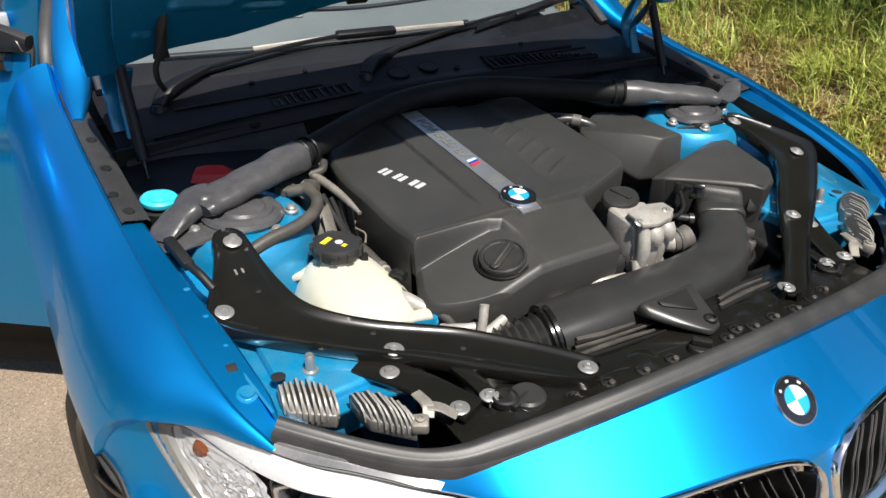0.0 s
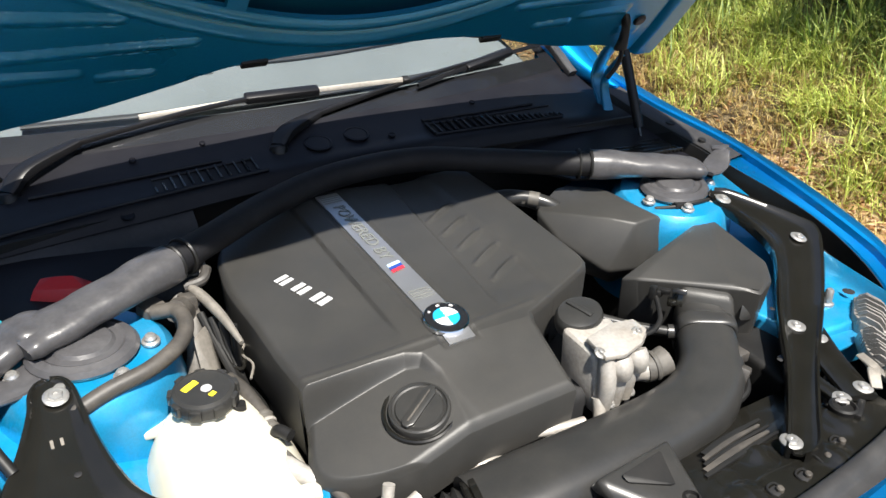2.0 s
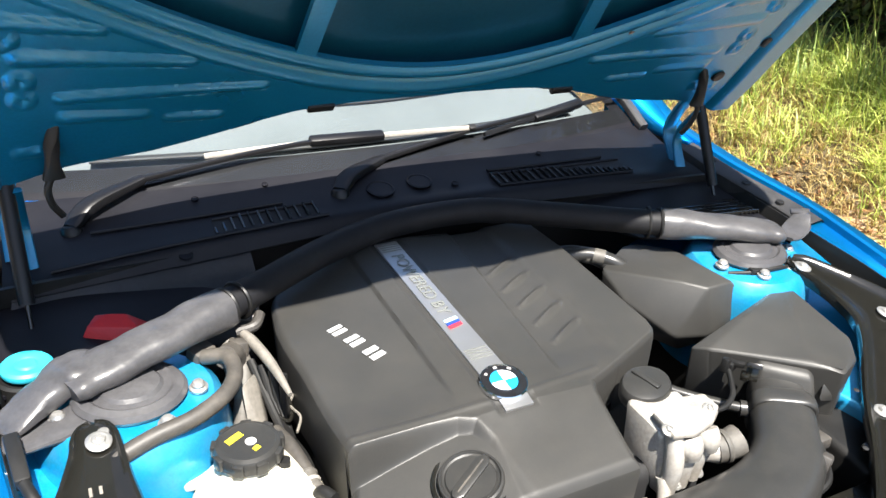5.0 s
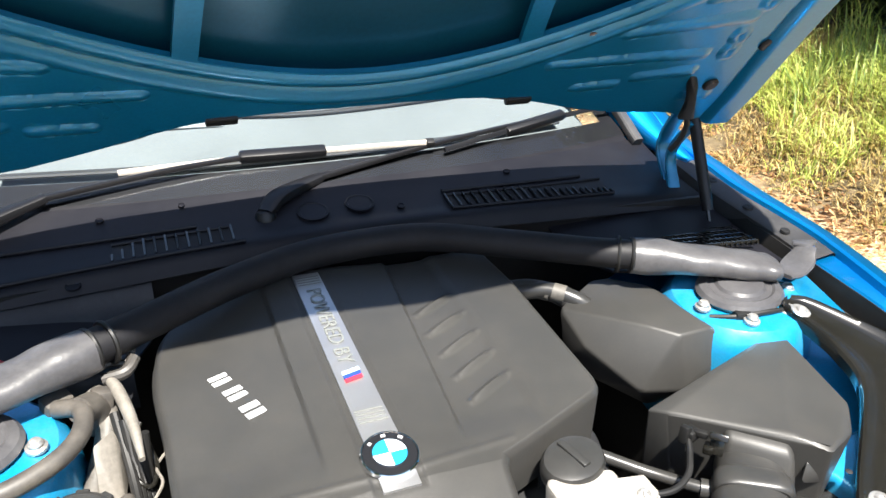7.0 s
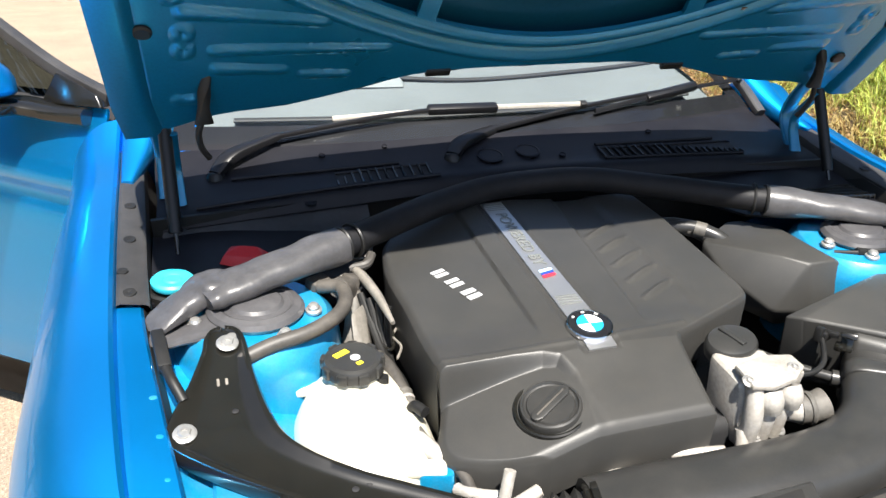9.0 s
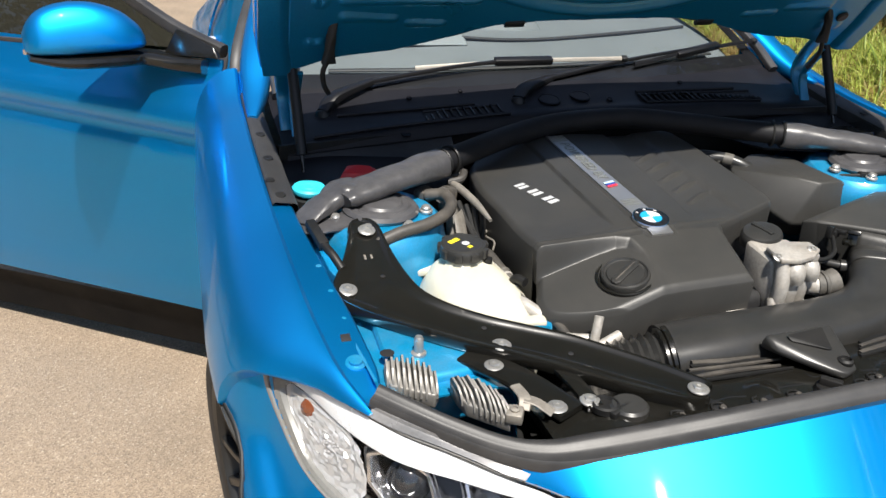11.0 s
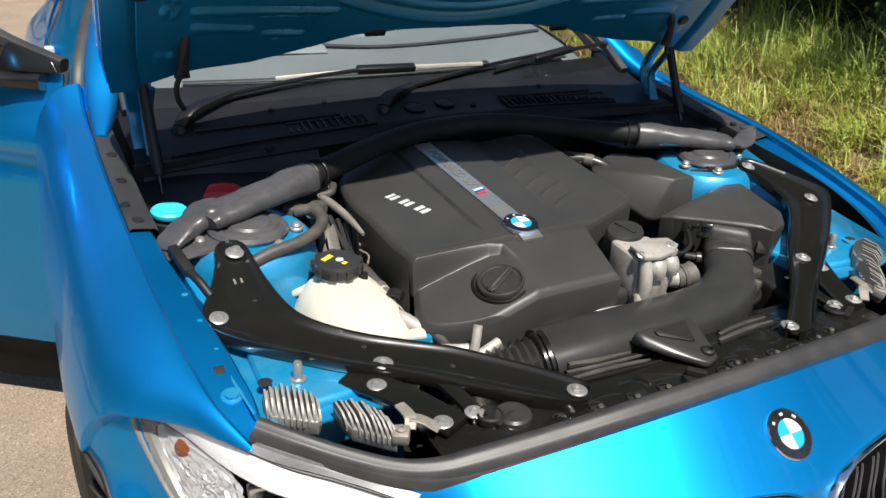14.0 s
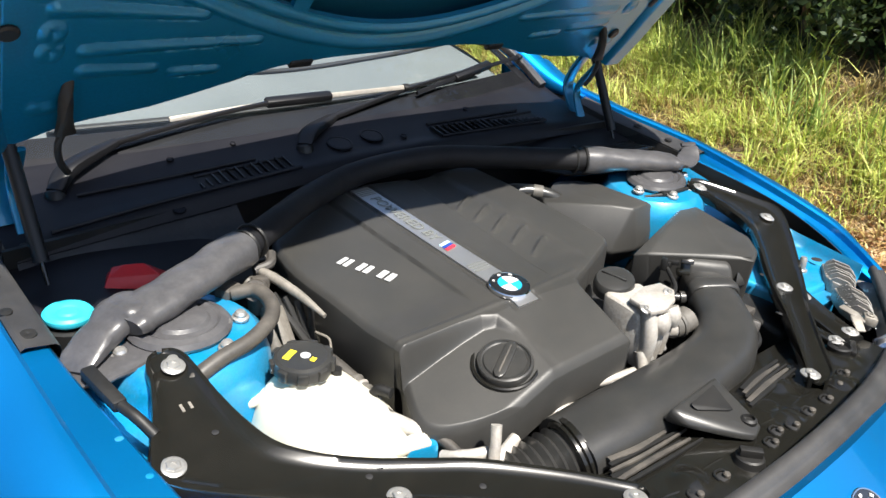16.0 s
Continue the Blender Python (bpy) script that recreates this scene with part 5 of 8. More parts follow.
def cover_height(x, y):
    """The top of the engine cover: a crowned deck that falls at the front, a recess round the filler cap, ribs and creases."""
    h = 0.868 + 0.102 * (y - 0.56) + 0.012 * np.exp(-((x + 0.115) / 0.11) ** 2) * smooth(0.50, 0.62, y)
    h -= 0.22 * np.maximum(0, 0.565 - y) + 0.04 * np.maximum(0, -0.13 - x) ** 1.0 * smooth(0.5, 0.62, y)
    h -= 0.02 * smooth(1.06, 1.12, y)
    # creased side panels
    h -= 0.007 * smooth(0.0, 0.006, -0.188 - x) * smooth(0.60, 0.68, y)
    h -= 0.006 * smooth(0.0, 0.006, x - (0.015 - 0.085 * (0.93 - y))) * smooth(0.60, 0.66, y) * smooth(0.125, 0.10, x)
    # filler recess: bounded by the deck edge, an arc and a slant to the front corner
    line = [(-0.40, 0.592), (-0.36, 0.589), (-0.30, 0.587), (-0.25, 0.584), (-0.205, 0.578), (-0.180, 0.564), (-0.165, 0.53), (-0.150, 0.434)]
    near = np.min([seg_dist(x, y, p, q)[0] for p, q in zip(line, line[1:])], axis=0)
    rec = smooth(0.0, 0.017, near) * inside(line + [(-0.152, 0.38), (-0.45, 0.38)], x, y)
    floor = 0.797 + 0.34 * (x + 0.265) + 0.27 * (y - 0.435)
    h = h * (1 - rec) + np.minimum(h - 0.001, floor) * rec
    # ridge line along the front of the deck
    d, _ = seg_dist(x, y, (-0.36, 0.602), (-0.13, 0.580))
    h += 0.0016 * np.exp(-(d / 0.0055) ** 2)
    d, _ = seg_dist(x, y, (-0.13, 0.576), (0.05, 0.597))
    h += 0.0015 * np.exp(-(d / 0.0055) ** 2)
    # slanting ribs
    for i in range(5):
        cy = 0.682 + 0.055 * i
        d, t = seg_dist(x, y, (0.030, cy), (0.105, cy + 0.044))
        h += 0.008 * np.exp(-(d / 0.0055) ** 2) * np.sin(np.pi * np.clip(t, 0.04, 0.96)) ** 0.5
    # channel for the trim strip
    sc = -0.114 - 0.004 * (y - 0.6)
    h -= 0.0025 * smooth(0.036, 0.030, np.abs(x - sc)) * smooth(0.55, 0.57, y)
    return h


def build_cover():
    ys = np.concatenate([np.linspace(0.43, 0.54, 44), np.linspace(0.541, 0.620, 90), np.linspace(0.622, 1.10, 160)])
    u = np.linspace(0, 1, 230)
    L, R = cov_l(ys), cov_r(ys)
    X = L[:, None] + (R - L)[:, None] * u[None]
    Y = np.repeat(ys[:, None], len(u), 1)
    Z = cover_height(X, Y)
    e = np.minimum(np.minimum(u, 1 - u)[None] * (R - L)[:, None], np.minimum(ys - 0.43, 1.10 - ys)[:, None])
    Z = Z - 0.010 * (1 - np.clip(e / 0.012, 0, 1)) ** 2
    top = np.stack([X, Y, Z], -1)
    v, f = grid(top)
    f = [q[::-1] for q in f]
    # skirts
    n, k = top.shape[:2]
    loop = [top[0, j] for j in range(k)] + [top[i, -1] for i in range(1, n)] + [top[-1, j] for j in range(k - 2, -1, -1)] + [top[i, 0] for i in range(n - 2, 0, -1)]
    loop = np.array(loop)
    c = loop.mean(0)
    down = loop.copy()
    down[:, 2] -= np.where(loop[:, 1] < 0.60, 0.072, 0.13)
    down[:, :2] = c[:2] + (loop[:, :2] - c[:2]) * 0.985
    mid = loop.copy()
    mid[:, 2] -= 0.006
    mid[:, :2] = c[:2] + (loop[:, :2] - c[:2]) * 1.004
    return join((v, f), grid(np.array([loop, mid, down]), close_v=True))


cover = part("engine_cover", build_cover(), COVER, bay, "grained black plastic engine cover", 38)


def on_cover(x, y, up=0.0):
    return np.stack([x, y, cover_height(np.asarray(x, float), np.asarray(y, float)) + up], -1)


# trim strip, its lettering and colour bars, and the round badge
ys = np.linspace(0.556, 1.056, 64)
sc = -0.114 - 0.004 * (ys - 0.6)
us = np.linspace(-0.0235, 0.0235, 8)
strip = np.array([[on_cover(np.array(c + u * (1 - 0.1 * (y - 0.6))), np.array(y), 0.0035) for u in us] for y, c in zip(ys, sc)])
strip[:, :, 2] = strip[:, 3:5, 2].mean(1)[:, None]
strip_ob = part("trim_strip", sheet((grid(strip)[0], [q[::-1] for q in grid(strip)[1]]), 0.004), SATIN, cover, "brushed silver trim strip")


def strip_pose(y, up=0.004):
    a, b = (on_cover(np.array(-0.114 - 0.004 * (q - 0.6)), np.array(q), up) for q in (y - 0.01, y + 0.01))
    d = Vector(b - a)
    return frame_from((a + b) / 2 + np.array([0, 0, 0.0]), (1, 0, 0), Vector((1, 0, 0)).cross(d))


def lettering(text, size, m, material, parent, name="lettering"):
    cu = bpy.data.curves.new(name, "FONT")
    cu.body, cu.size, cu.extrude, cu.align_x, cu.align_y = text, size, 0.0005, "CENTER", "CENTER"
    ob = new(name, cu)
    me = bpy.data.meshes.new_from_object(ob.evaluated_get(bpy.context.evaluated_depsgraph_get()))
    bpy.data.objects.remove(ob)
    bpy.data.curves.remove(cu)
    me.transform(m)
    me.materials.append(material)
    ob = new(name, me)
    ob.parent = parent
    return ob


txt = surface("strip_print", (0.26, 0.27, 0.25), 0.4, 0.5, 0.03, bump=0)
lettering("POWERED BY", 0.034, strip_pose(0.900, 0.0052) @ Matrix.Rotation(radians(-90), 4, "Z"), txt, strip_ob)
for i in range(4):
    for y in (0.680, 1.030):
        part("strip_groove", block(0.038, 0.0022, 0.0006, 0, strip_pose(y - 0.010 + 0.0075 * i, 0.0046)), txt, strip_ob)
for i, mt in enumerate((STRIPE_W, STRIPE_D, STRIPE_R)):
    part("colour_bar", prism([(-0.013, -0.006), (0.013, 0.000), (0.013, 0.0075), (-0.013, 0.0015)], 0, 0.0007, 0, strip_pose(0.776 - 0.0085 * i, 0.0048)), mt, strip_ob)
build_roundel(strip_pose(0.604, 0.006), 0.037, cover, "cover_badge")
# raised maker's mark, drawn as plain silver blocks
for x, y, wide in ((-0.287, 0.850, 0.024), (-0.271, 0.812, 0.028), (-0.254, 0.769, 0.032)):
    m = frame_from(on_cover(np.array(x), np.array(y), 0.001), (0.38, -1, -0.10), (0, -0.10, 1))
    bars = [block(wide * 0.36, 0.028, 0.002, 0.0006, m @ Matrix.Translation((wide * k, 0, 0))) for k in (-0.27, 0.27)]
    part("maker_mark", join(*bars), LETTER, cover, "plain silver block")
# oil filler cap in the recess
om = frame_from((-0.224, 0.497, 0.826), (1, 0.05, 0), (-0.22, -0.20, 1))
oil = part("oil_filler_cap", turned([(0.046, -0.012), (0.046, 0.004), (0.044, 0.008), (0.041, 0.009), (0.039, 0.006), (0.036, 0.005), (0.034, 0.008), (0.001, 0.009)], 44, om), PLASTIC, cover, "round black oil filler cap with a grip bar")
part("grip", prism([(-0.039, -0.004), (-0.030, -0.010), (0.030, -0.010), (0.039, -0.004), (0.039, 0.004), (0.030, 0.010), (-0.030, 0.010), (-0.039, 0.004)], 0.004, 0.0125, 0.002, om @ Matrix.Rotation(radians(26), 4, "Z")), PLASTIC, oil)
part("grip_line", block(0.060, 0.0025, 0.0008, 0, om @ Matrix.Translation((0, 0, 0.0127)) @ Matrix.Rotation(radians(26), 4, "Z")), HOSE, oil, "pale worn line")
part("cap_ring", turned([(0.055, -0.006), (0.055, 0.001), (0.052, 0.002), (0.049, 0.001), (0.048, -0.006)], 44, om), GLOSS, oil)


# ---- coolant expansion tank ----
def build_tank():
    rows = []
    for z, cx, cy, a, b in ((0.60, -0.480, 0.60, 0.10, 0.13), (0.66, -0.478, 0.60, 0.112, 0.140), (0.715, -0.478, 0.605, 0.110, 0.136), (0.752, -0.478, 0.612, 0.100, 0.124), (0.780, -0.478, 0.625, 0.084, 0.104), (0.797, -0.478, 0.645, 0.066, 0.080), (0.806, -0.478, 0.662, 0.050, 0.055), (0.809, -0.478, 0.672, 0.043, 0.043), (0.812, -0.478, 0.680, 0.038, 0.038), (0.822, -0.478, 0.682, 0.038, 0.038)):
        q = squircle(a, b, 48, 0.72)
        rows.append([(cx + u, cy + w, z) for u, w in q])
    r = np.array(rows)
    r = np.array([cr(r[:, j], 40) for j in range(r.shape[1])]).transpose(1, 0, 2)
    v, f = grid(r, close_v=True)
    f.append(list(range(len(v) - 48, len(v))))
    return v, f


tank = part("expansion_tank", build_tank(), WHITE, bay, "milky white coolant expansion tank")
tm = pose(-0.478, 0.684, 0.823, 4, 0, 0)
cap = part("tank_cap", turned([(0.044, -0.004), (0.047, 0.0), (0.047, 0.014), (0.044, 0.019), (0.038, 0.0215), (0.034, 0.0205), (0.001, 0.0205)], 40, tm), PLASTIC, tank, "black screw cap with yellow print")
for i in range(9):
    t = i * math.tau / 9
    part("cap_rib", block(0.012, 0.017, 0.019, 0.003, tm @ Matrix.Rotation(t, 4, "Z") @ Matrix.Translation((0.0450, 0, 0.0085))), PLASTIC, cap)
for x, y, w, h in ((-0.016, 0.012, 0.026, 0.011), (0.008, -0.018, 0.010, 0.008)):
    part("cap_print", block(w, h, 0.0006, 0, tm @ Matrix.Translation((x, y, 0.0212)) @ Matrix.Rotation(radians(30), 4, "Z")), YELLOW, cap, "yellow print")
part("cap_print", turned([(0.008, 0), (0.008, 0.0006), (0.001, 0.0006)], 16, tm @ Matrix.Translation((0.004, -0.002, 0.0206))), LETTER, cap)
lug = part("tank_lug", prism([(-0.030, -0.016), (0.0, -0.020), (0.030, -0.014), (0.030, 0.016), (0.0, 0.018), (-0.026, 0.014)], 0.776, 0.790, 0.004, pose(-0.560, 0.712, 0, 0, 0, -20)), WHITE, tank, "white mounting lug")
part("lug_grommet", turned([(0.013, 0), (0.013, 0.005), (0.008, 0.006), (0.006, 0.003), (0.001, 0.003)], 18, pose(-0.566, 0.716, 0.789)), DARK, tank)
part("tank_bracket", block(0.05, 0.035, 0.045, 0.005, pose(-0.395, 0.497, 0.735, 0, 0, -15)), BAY_PAINT, bay, "blue bracket")
part("tank_foot", block(0.06, 0.03, 0.012, 0.004, pose(-0.41, 0.500, 0.756, 0, -4, -15)), WHITE, tank)
part("tank_nipple", turned([(0.009, 0), (0.009, 0.012), (0.006, 0.012)], 14, pose(-0.436, 0.655, 0.806)), DARK, tank, "black nipple")
part("tank_port", (tube([(-0.408, 0.598, 0.785), (-0.402, 0.59, 0.80), (-0.392, 0.57, 0.80)], 0.009, 10, 12)), DARK, tank, "black hose port")
part("tank_hose", tube([(-0.425, 0.745, 0.80), (-0.414, 0.700, 0.80), (-0.404, 0.640, 0.785)], 0.011, 20, 14), HOSE, bay, "dusty black coolant hose")
part("tank_hose", tube([(-0.382, 0.530, 0.762), (-0.362, 0.478, 0.752), (-0.358, 0.440, 0.742), (-0.360, 0.405, 0.735), (-0.33, 0.37, 0.715)], 0.0085, 30, 12), HOSE, bay, "black coolant hose")
part("ringed_hose", tube([(-0.405, 0.650, 0.788), (-0.404, 0.615, 0.780), (-0.408, 0.585, 0.774), (-0.404, 0.555, 0.768), (-0.390, 0.530, 0.762), (-0.378, 0.512, 0.757)], 0.0115, 30, 14), RIB, bay, "pale dusty ringed hose")
for k, p in enumerate(cr([(-0.405, 0.645, 0.787), (-0.404, 0.615, 0.780), (-0.407, 0.592, 0.775)], 6)):
    part("hose_ring", turned([(0.0115, -0.003), (0.0135, -0.001), (0.0135, 0.001), (0.0115, 0.003)], 18, frame_from(p, (1, 0, 0), (0, -0.97, -0.22))), ALLOY if k % 2 else RIB, bay, "pale hose ring")
part("alloy_hose_end", tube([(-0.412, 0.572, 0.768), (-0.404, 0.545, 0.768), (-0.388, 0.520, 0.760), (-0.372, 0.506, 0.754)], [0.010, 0.013, 0.013, 0.010], 20, 14), ALLOY, bay, "pale alloy hose end")
part("pipe_elbow", tube([(-0.372, 0.470, 0.735), (-0.362, 0.448, 0.744), (-0.345, 0.432, 0.748), (-0.325, 0.422, 0.75)], 0.0095, 16, 12), ALLOY, bay, "pale alloy elbow pipe")


# ---- intake duct, bellows and air box ----
duct_path = [(-0.215, 0.362, 0.722), (-0.13, 0.356, 0.728), (0.0, 0.352, 0.732), (0.12, 0.356, 0.734), (0.215, 0.368, 0.738), (0.285, 0.402, 0.746), (0.328, 0.445, 0.754), (0.364, 0.487, 0.762), (0.40, 0.53, 0.766)]
duct = part("intake_duct", sweep(duct_path, squircle(1, 1, 36, 0.72), 80, [(0.064, 0.056), (0.066, 0.057), (0.064, 0.055), (0.061, 0.052), (0.060, 0.050), (0.057, 0.048), (0.054, 0.044), (0.050, 0.042), (0.048, 0.04)]), PLASTIC, bay, "smooth black intake duct")
part("duct_cuff", sweep([(0.354, 0.474, 0.760), (0.357, 0.478, 0.761), (0.367, 0.490, 0.763), (0.370, 0.494, 0.763)], squircle(1, 1, 40, 0.5), 12, [(0.050, 0.042), (0.054, 0.046), (0.054, 0.046), (0.050, 0.042)]), PLASTIC, duct, "raised collar")
bel = []
for i in range(15):
    bel.append((0.056 if i % 2 else 0.047, i * 0.0075))
bm_m = frame_from((-0.305, 0.385, 0.700), (0, 1, 0), (0.95, -0.24, 0.22))
bellows = part("bellows", turned(bel, 32, bm_m), PLASTIC, bay, "ribbed black rubber bellows")
part("clamp", turned([(0.054, 0.092), (0.060, 0.094), (0.060, 0.099), (0.057, 0.101), (0.061, 0.103), (0.061, 0.112), (0.054, 0.114)], 36, bm_m), GLOSS, bellows, "dark hose clamp")
# bracket moulded on the duct, screwed to the front panel
brk = part("duct_bracket", hull([(-0.075, 0.285, 0.796), (0.075, 0.300, 0.786), (0.045, 0.195, 0.764), (0.010, 0.185, 0.762), (-0.07, 0.255, 0.775), (-0.075, 0.30, 0.765), (0.075, 0.31, 0.765), (0.04, 0.20, 0.748), (0.012, 0.19, 0.748)], 0.006), PLASTIC, duct, "three-cornered black bracket")
part("bracket_recess", hull([(-0.045, 0.275, 0.797), (0.045, 0.287, 0.792), (0.024, 0.232, 0.778), (-0.04, 0.262, 0.790), (0.0, 0.26, 0.77)], 0.003), DARK, brk)
part("bracket_screw", turned([(0.013, 0), (0.013, 0.006), (0.009, 0.009), (0.008, 0.004), (0.001, 0.004)], 18, pose(0.030, 0.212, 0.766)), DARK, brk)

airbox = part("air_box", hull([(0.296, 0.640, 0.824), (0.312, 0.611, 0.833), (0.366, 0.594, 0.838), (0.437, 0.503, 0.838), (0.470, 0.460, 0.831), (0.538, 0.488, 0.822), (0.583, 0.537, 0.828), (0.613, 0.676, 0.842), (0.621, 0.714, 0.845), (0.600, 0.720, 0.846),
                              (0.31, 0.655, 0.70), (0.335, 0.61, 0.70), (0.44, 0.51, 0.70), (0.48, 0.475, 0.70), (0.59, 0.54, 0.70), (0.62, 0.67, 0.70), (0.61, 0.72, 0.70), (0.45, 0.70, 0.70)], 0.010, 4), COVER, bay, "faceted black air filter box")
part("air_box_neck", hull([(0.362, 0.545, 0.822), (0.428, 0.480, 0.818), (0.440, 0.510, 0.828), (0.375, 0.570, 0.830), (0.345, 0.530, 0.70), (0.415, 0.450, 0.70), (0.455, 0.49, 0.70), (0.385, 0.57, 0.70)], 0.010), COVER, airbox, "upright inlet neck")
part("air_box_web", hull([(0.452, 0.482, 0.800), (0.495, 0.470, 0.790), (0.44, 0.475, 0.77), (0.47, 0.47, 0.765), (0.47, 0.50, 0.79)], 0.003), PLASTIC, airbox)
part("air_box_clip", join(block(0.020, 0.008, 0.030, 0.002, pose(0.346, 0.543, 0.815, -20, 0, -50)), block(0.026, 0.005, 0.010, 0.002, pose(0.342, 0.538, 0.832, -35, 0, -50)), block(0.014, 0.02, 0.012, 0.003, pose(0.338, 0.550, 0.806, 0, 0, -50))), GLOSS, airbox, "black spring clip")
part("sensor_plug", join(block(0.024, 0.020, 0.018, 0.004, pose(0.324, 0.574, 0.818, 0, 0, 20)), block(0.014, 0.014, 0.026, 0.003, pose(0.312, 0.572, 0.822, 0, 10, 20)), block(0.010, 0.020, 0.010, 0.002, pose(0.332, 0.562, 0.824, 0, 0, 40)), tube([(0.316, 0.568, 0.815), (0.302, 0.545, 0.806), (0.280, 0.520, 0.800), (0.245, 0.505, 0.797), (0.200, 0.508, 0.800), (0.165, 0.520, 0.806)], 0.0048, 30, 10)), DARK, bay, "black sensor plug and cable")
part("vacuum_line", join(tube([(0.20, 0.62, 0.785), (0.26, 0.575, 0.768), (0.315, 0.52, 0.765), (0.345, 0.50, 0.762)], 0.009, 20, 12), turned([(0.014, 0), (0.014, 0.03), (0.011, 0.032)], 18, frame_from((0.310, 0.525, 0.764), (0, 0, 1), (0.8, -0.6, 0)))), PLASTIC, bay, "black vacuum line")
resonator = part("resonator_box", hull([(0.395, 0.962, 0.873), (0.430, 0.958, 0.874), (0.482, 0.913, 0.872), (0.404, 0.784, 0.866), (0.436, 0.748, 0.862), (0.500, 0.752, 0.861), (0.560, 0.790, 0.832), (0.553, 0.750, 0.820), (0.300, 0.910, 0.858), (0.318, 0.845, 0.81), (0.372, 0.752, 0.764), (0.44, 0.728, 0.765), (0.55, 0.745, 0.765), (0.31, 0.90, 0.76), (0.42, 0.97, 0.76), (0.56, 0.83, 0.76), (0.34, 0.85, 0.74), (0.40, 0.77, 0.72), (0.53, 0.77, 0.72)], 0.005, 3), COVER, bay, "faceted black resonator box")

# ---- cast housing with a black cap beside the cover ----
cast = hull([(0.070, 0.455, 0.835), (0.155, 0.470, 0.835), (0.165, 0.53, 0.845), (0.065, 0.54, 0.85), (0.075, 0.445, 0.72), (0.155, 0.45, 0.72), (0.17, 0.53, 0.72), (0.07, 0.54, 0.72)], 0.012)
part("outlet_hose", join(tube([(0.188, 0.460, 0.768), (0.205, 0.455, 0.770), (0.228, 0.452, 0.776)], [0.0245, 0.0235, 0.026], 12, 20), turned([(0.026, -0.004), (0.0275, 0), (0.026, 0.004)], 22, frame_from((0.203, 0.456, 0.770), (0, 0, 1), (0.97, -0.2, 0.12)))), RIB, bay, "dusty beige hose stub")
casting = part("alloy_casting", cast, ALLOY, bay, "rough cast aluminium housing", 28)
for i in range(3):
    part("casting_rib", tube([(0.085 + 0.028 * i, 0.449 + 0.005 * i, 0.838 - 0.006 * i), (0.085 + 0.028 * i, 0.441 + 0.005 * i, 0.79), (0.085 + 0.028 * i, 0.446 + 0.005 * i, 0.735)], [0.013, 0.015, 0.013], 12, 14), ALLOY, casting)
part("casting_flange", prism([(-0.065, -0.02), (-0.03, -0.034), (0.02, -0.030), (0.06, -0.012), (0.066, 0.02), (0.02, 0.034), (-0.05, 0.03)], 0.0, 0.010, 0.003, pose(0.128, 0.468, 0.838, 6, 4, 12)), ALLOY, casting)
part("casting_outlet", tube([(0.155, 0.47, 0.775), (0.175, 0.464, 0.770), (0.190, 0.460, 0.768)], [0.024, 0.021, 0.023], 10, 18), ALLOY, casting)
part("casting_pipe", tube([(0.078, 0.448, 0.76), (0.072, 0.436, 0.73), (0.062, 0.424, 0.70)], [0.012, 0.010, 0.010], 10, 12), ALLOY, casting)
for x in (0.110, 0.148):
    part("casting_port", tube([(x, 0.446 + 0.12 * (x - 0.11), 0.825), (x, 0.439 + 0.12 * (x - 0.11), 0.812), (x + 0.003, 0.439 + 0.12 * (x - 0.11), 0.794)], [0.019, 0.020, 0.016], 8, 16), ALLOY, casting)
part("casting_boss", block(0.03, 0.03, 0.03, 0.006, pose(0.182, 0.485, 0.815, 10, 0, 20)), ALLOY, casting)
for x, y, z in ((0.072, 0.450, 0.846), (0.168, 0.468, 0.842), (0.100, 0.445, 0.742), (0.150, 0.452, 0.742)):
    bolt(x, y, z, 0.008, (30, 0), casting)
part("vent_cap", turned([(0.044, -0.012), (0.046, 0.0), (0.046, 0.010), (0.042, 0.018), (0.034, 0.021), (0.001, 0.023)], 32, frame_from((0.116, 0.552, 0.840), (1, 0.3, 0), (-0.05, -0.16, 1)) @ Matrix.Diagonal((1.0, 0.82, 0.9, 1))), PLASTIC, bay, "round black cap")
part("cap_tab", block(0.012, 0.050, 0.006, 0.002, frame_from((0.116, 0.552, 0.861), (1, 0.3, 0), (-0.05, -0.16, 1))), PLASTIC, bay, "raised tab on the black cap")

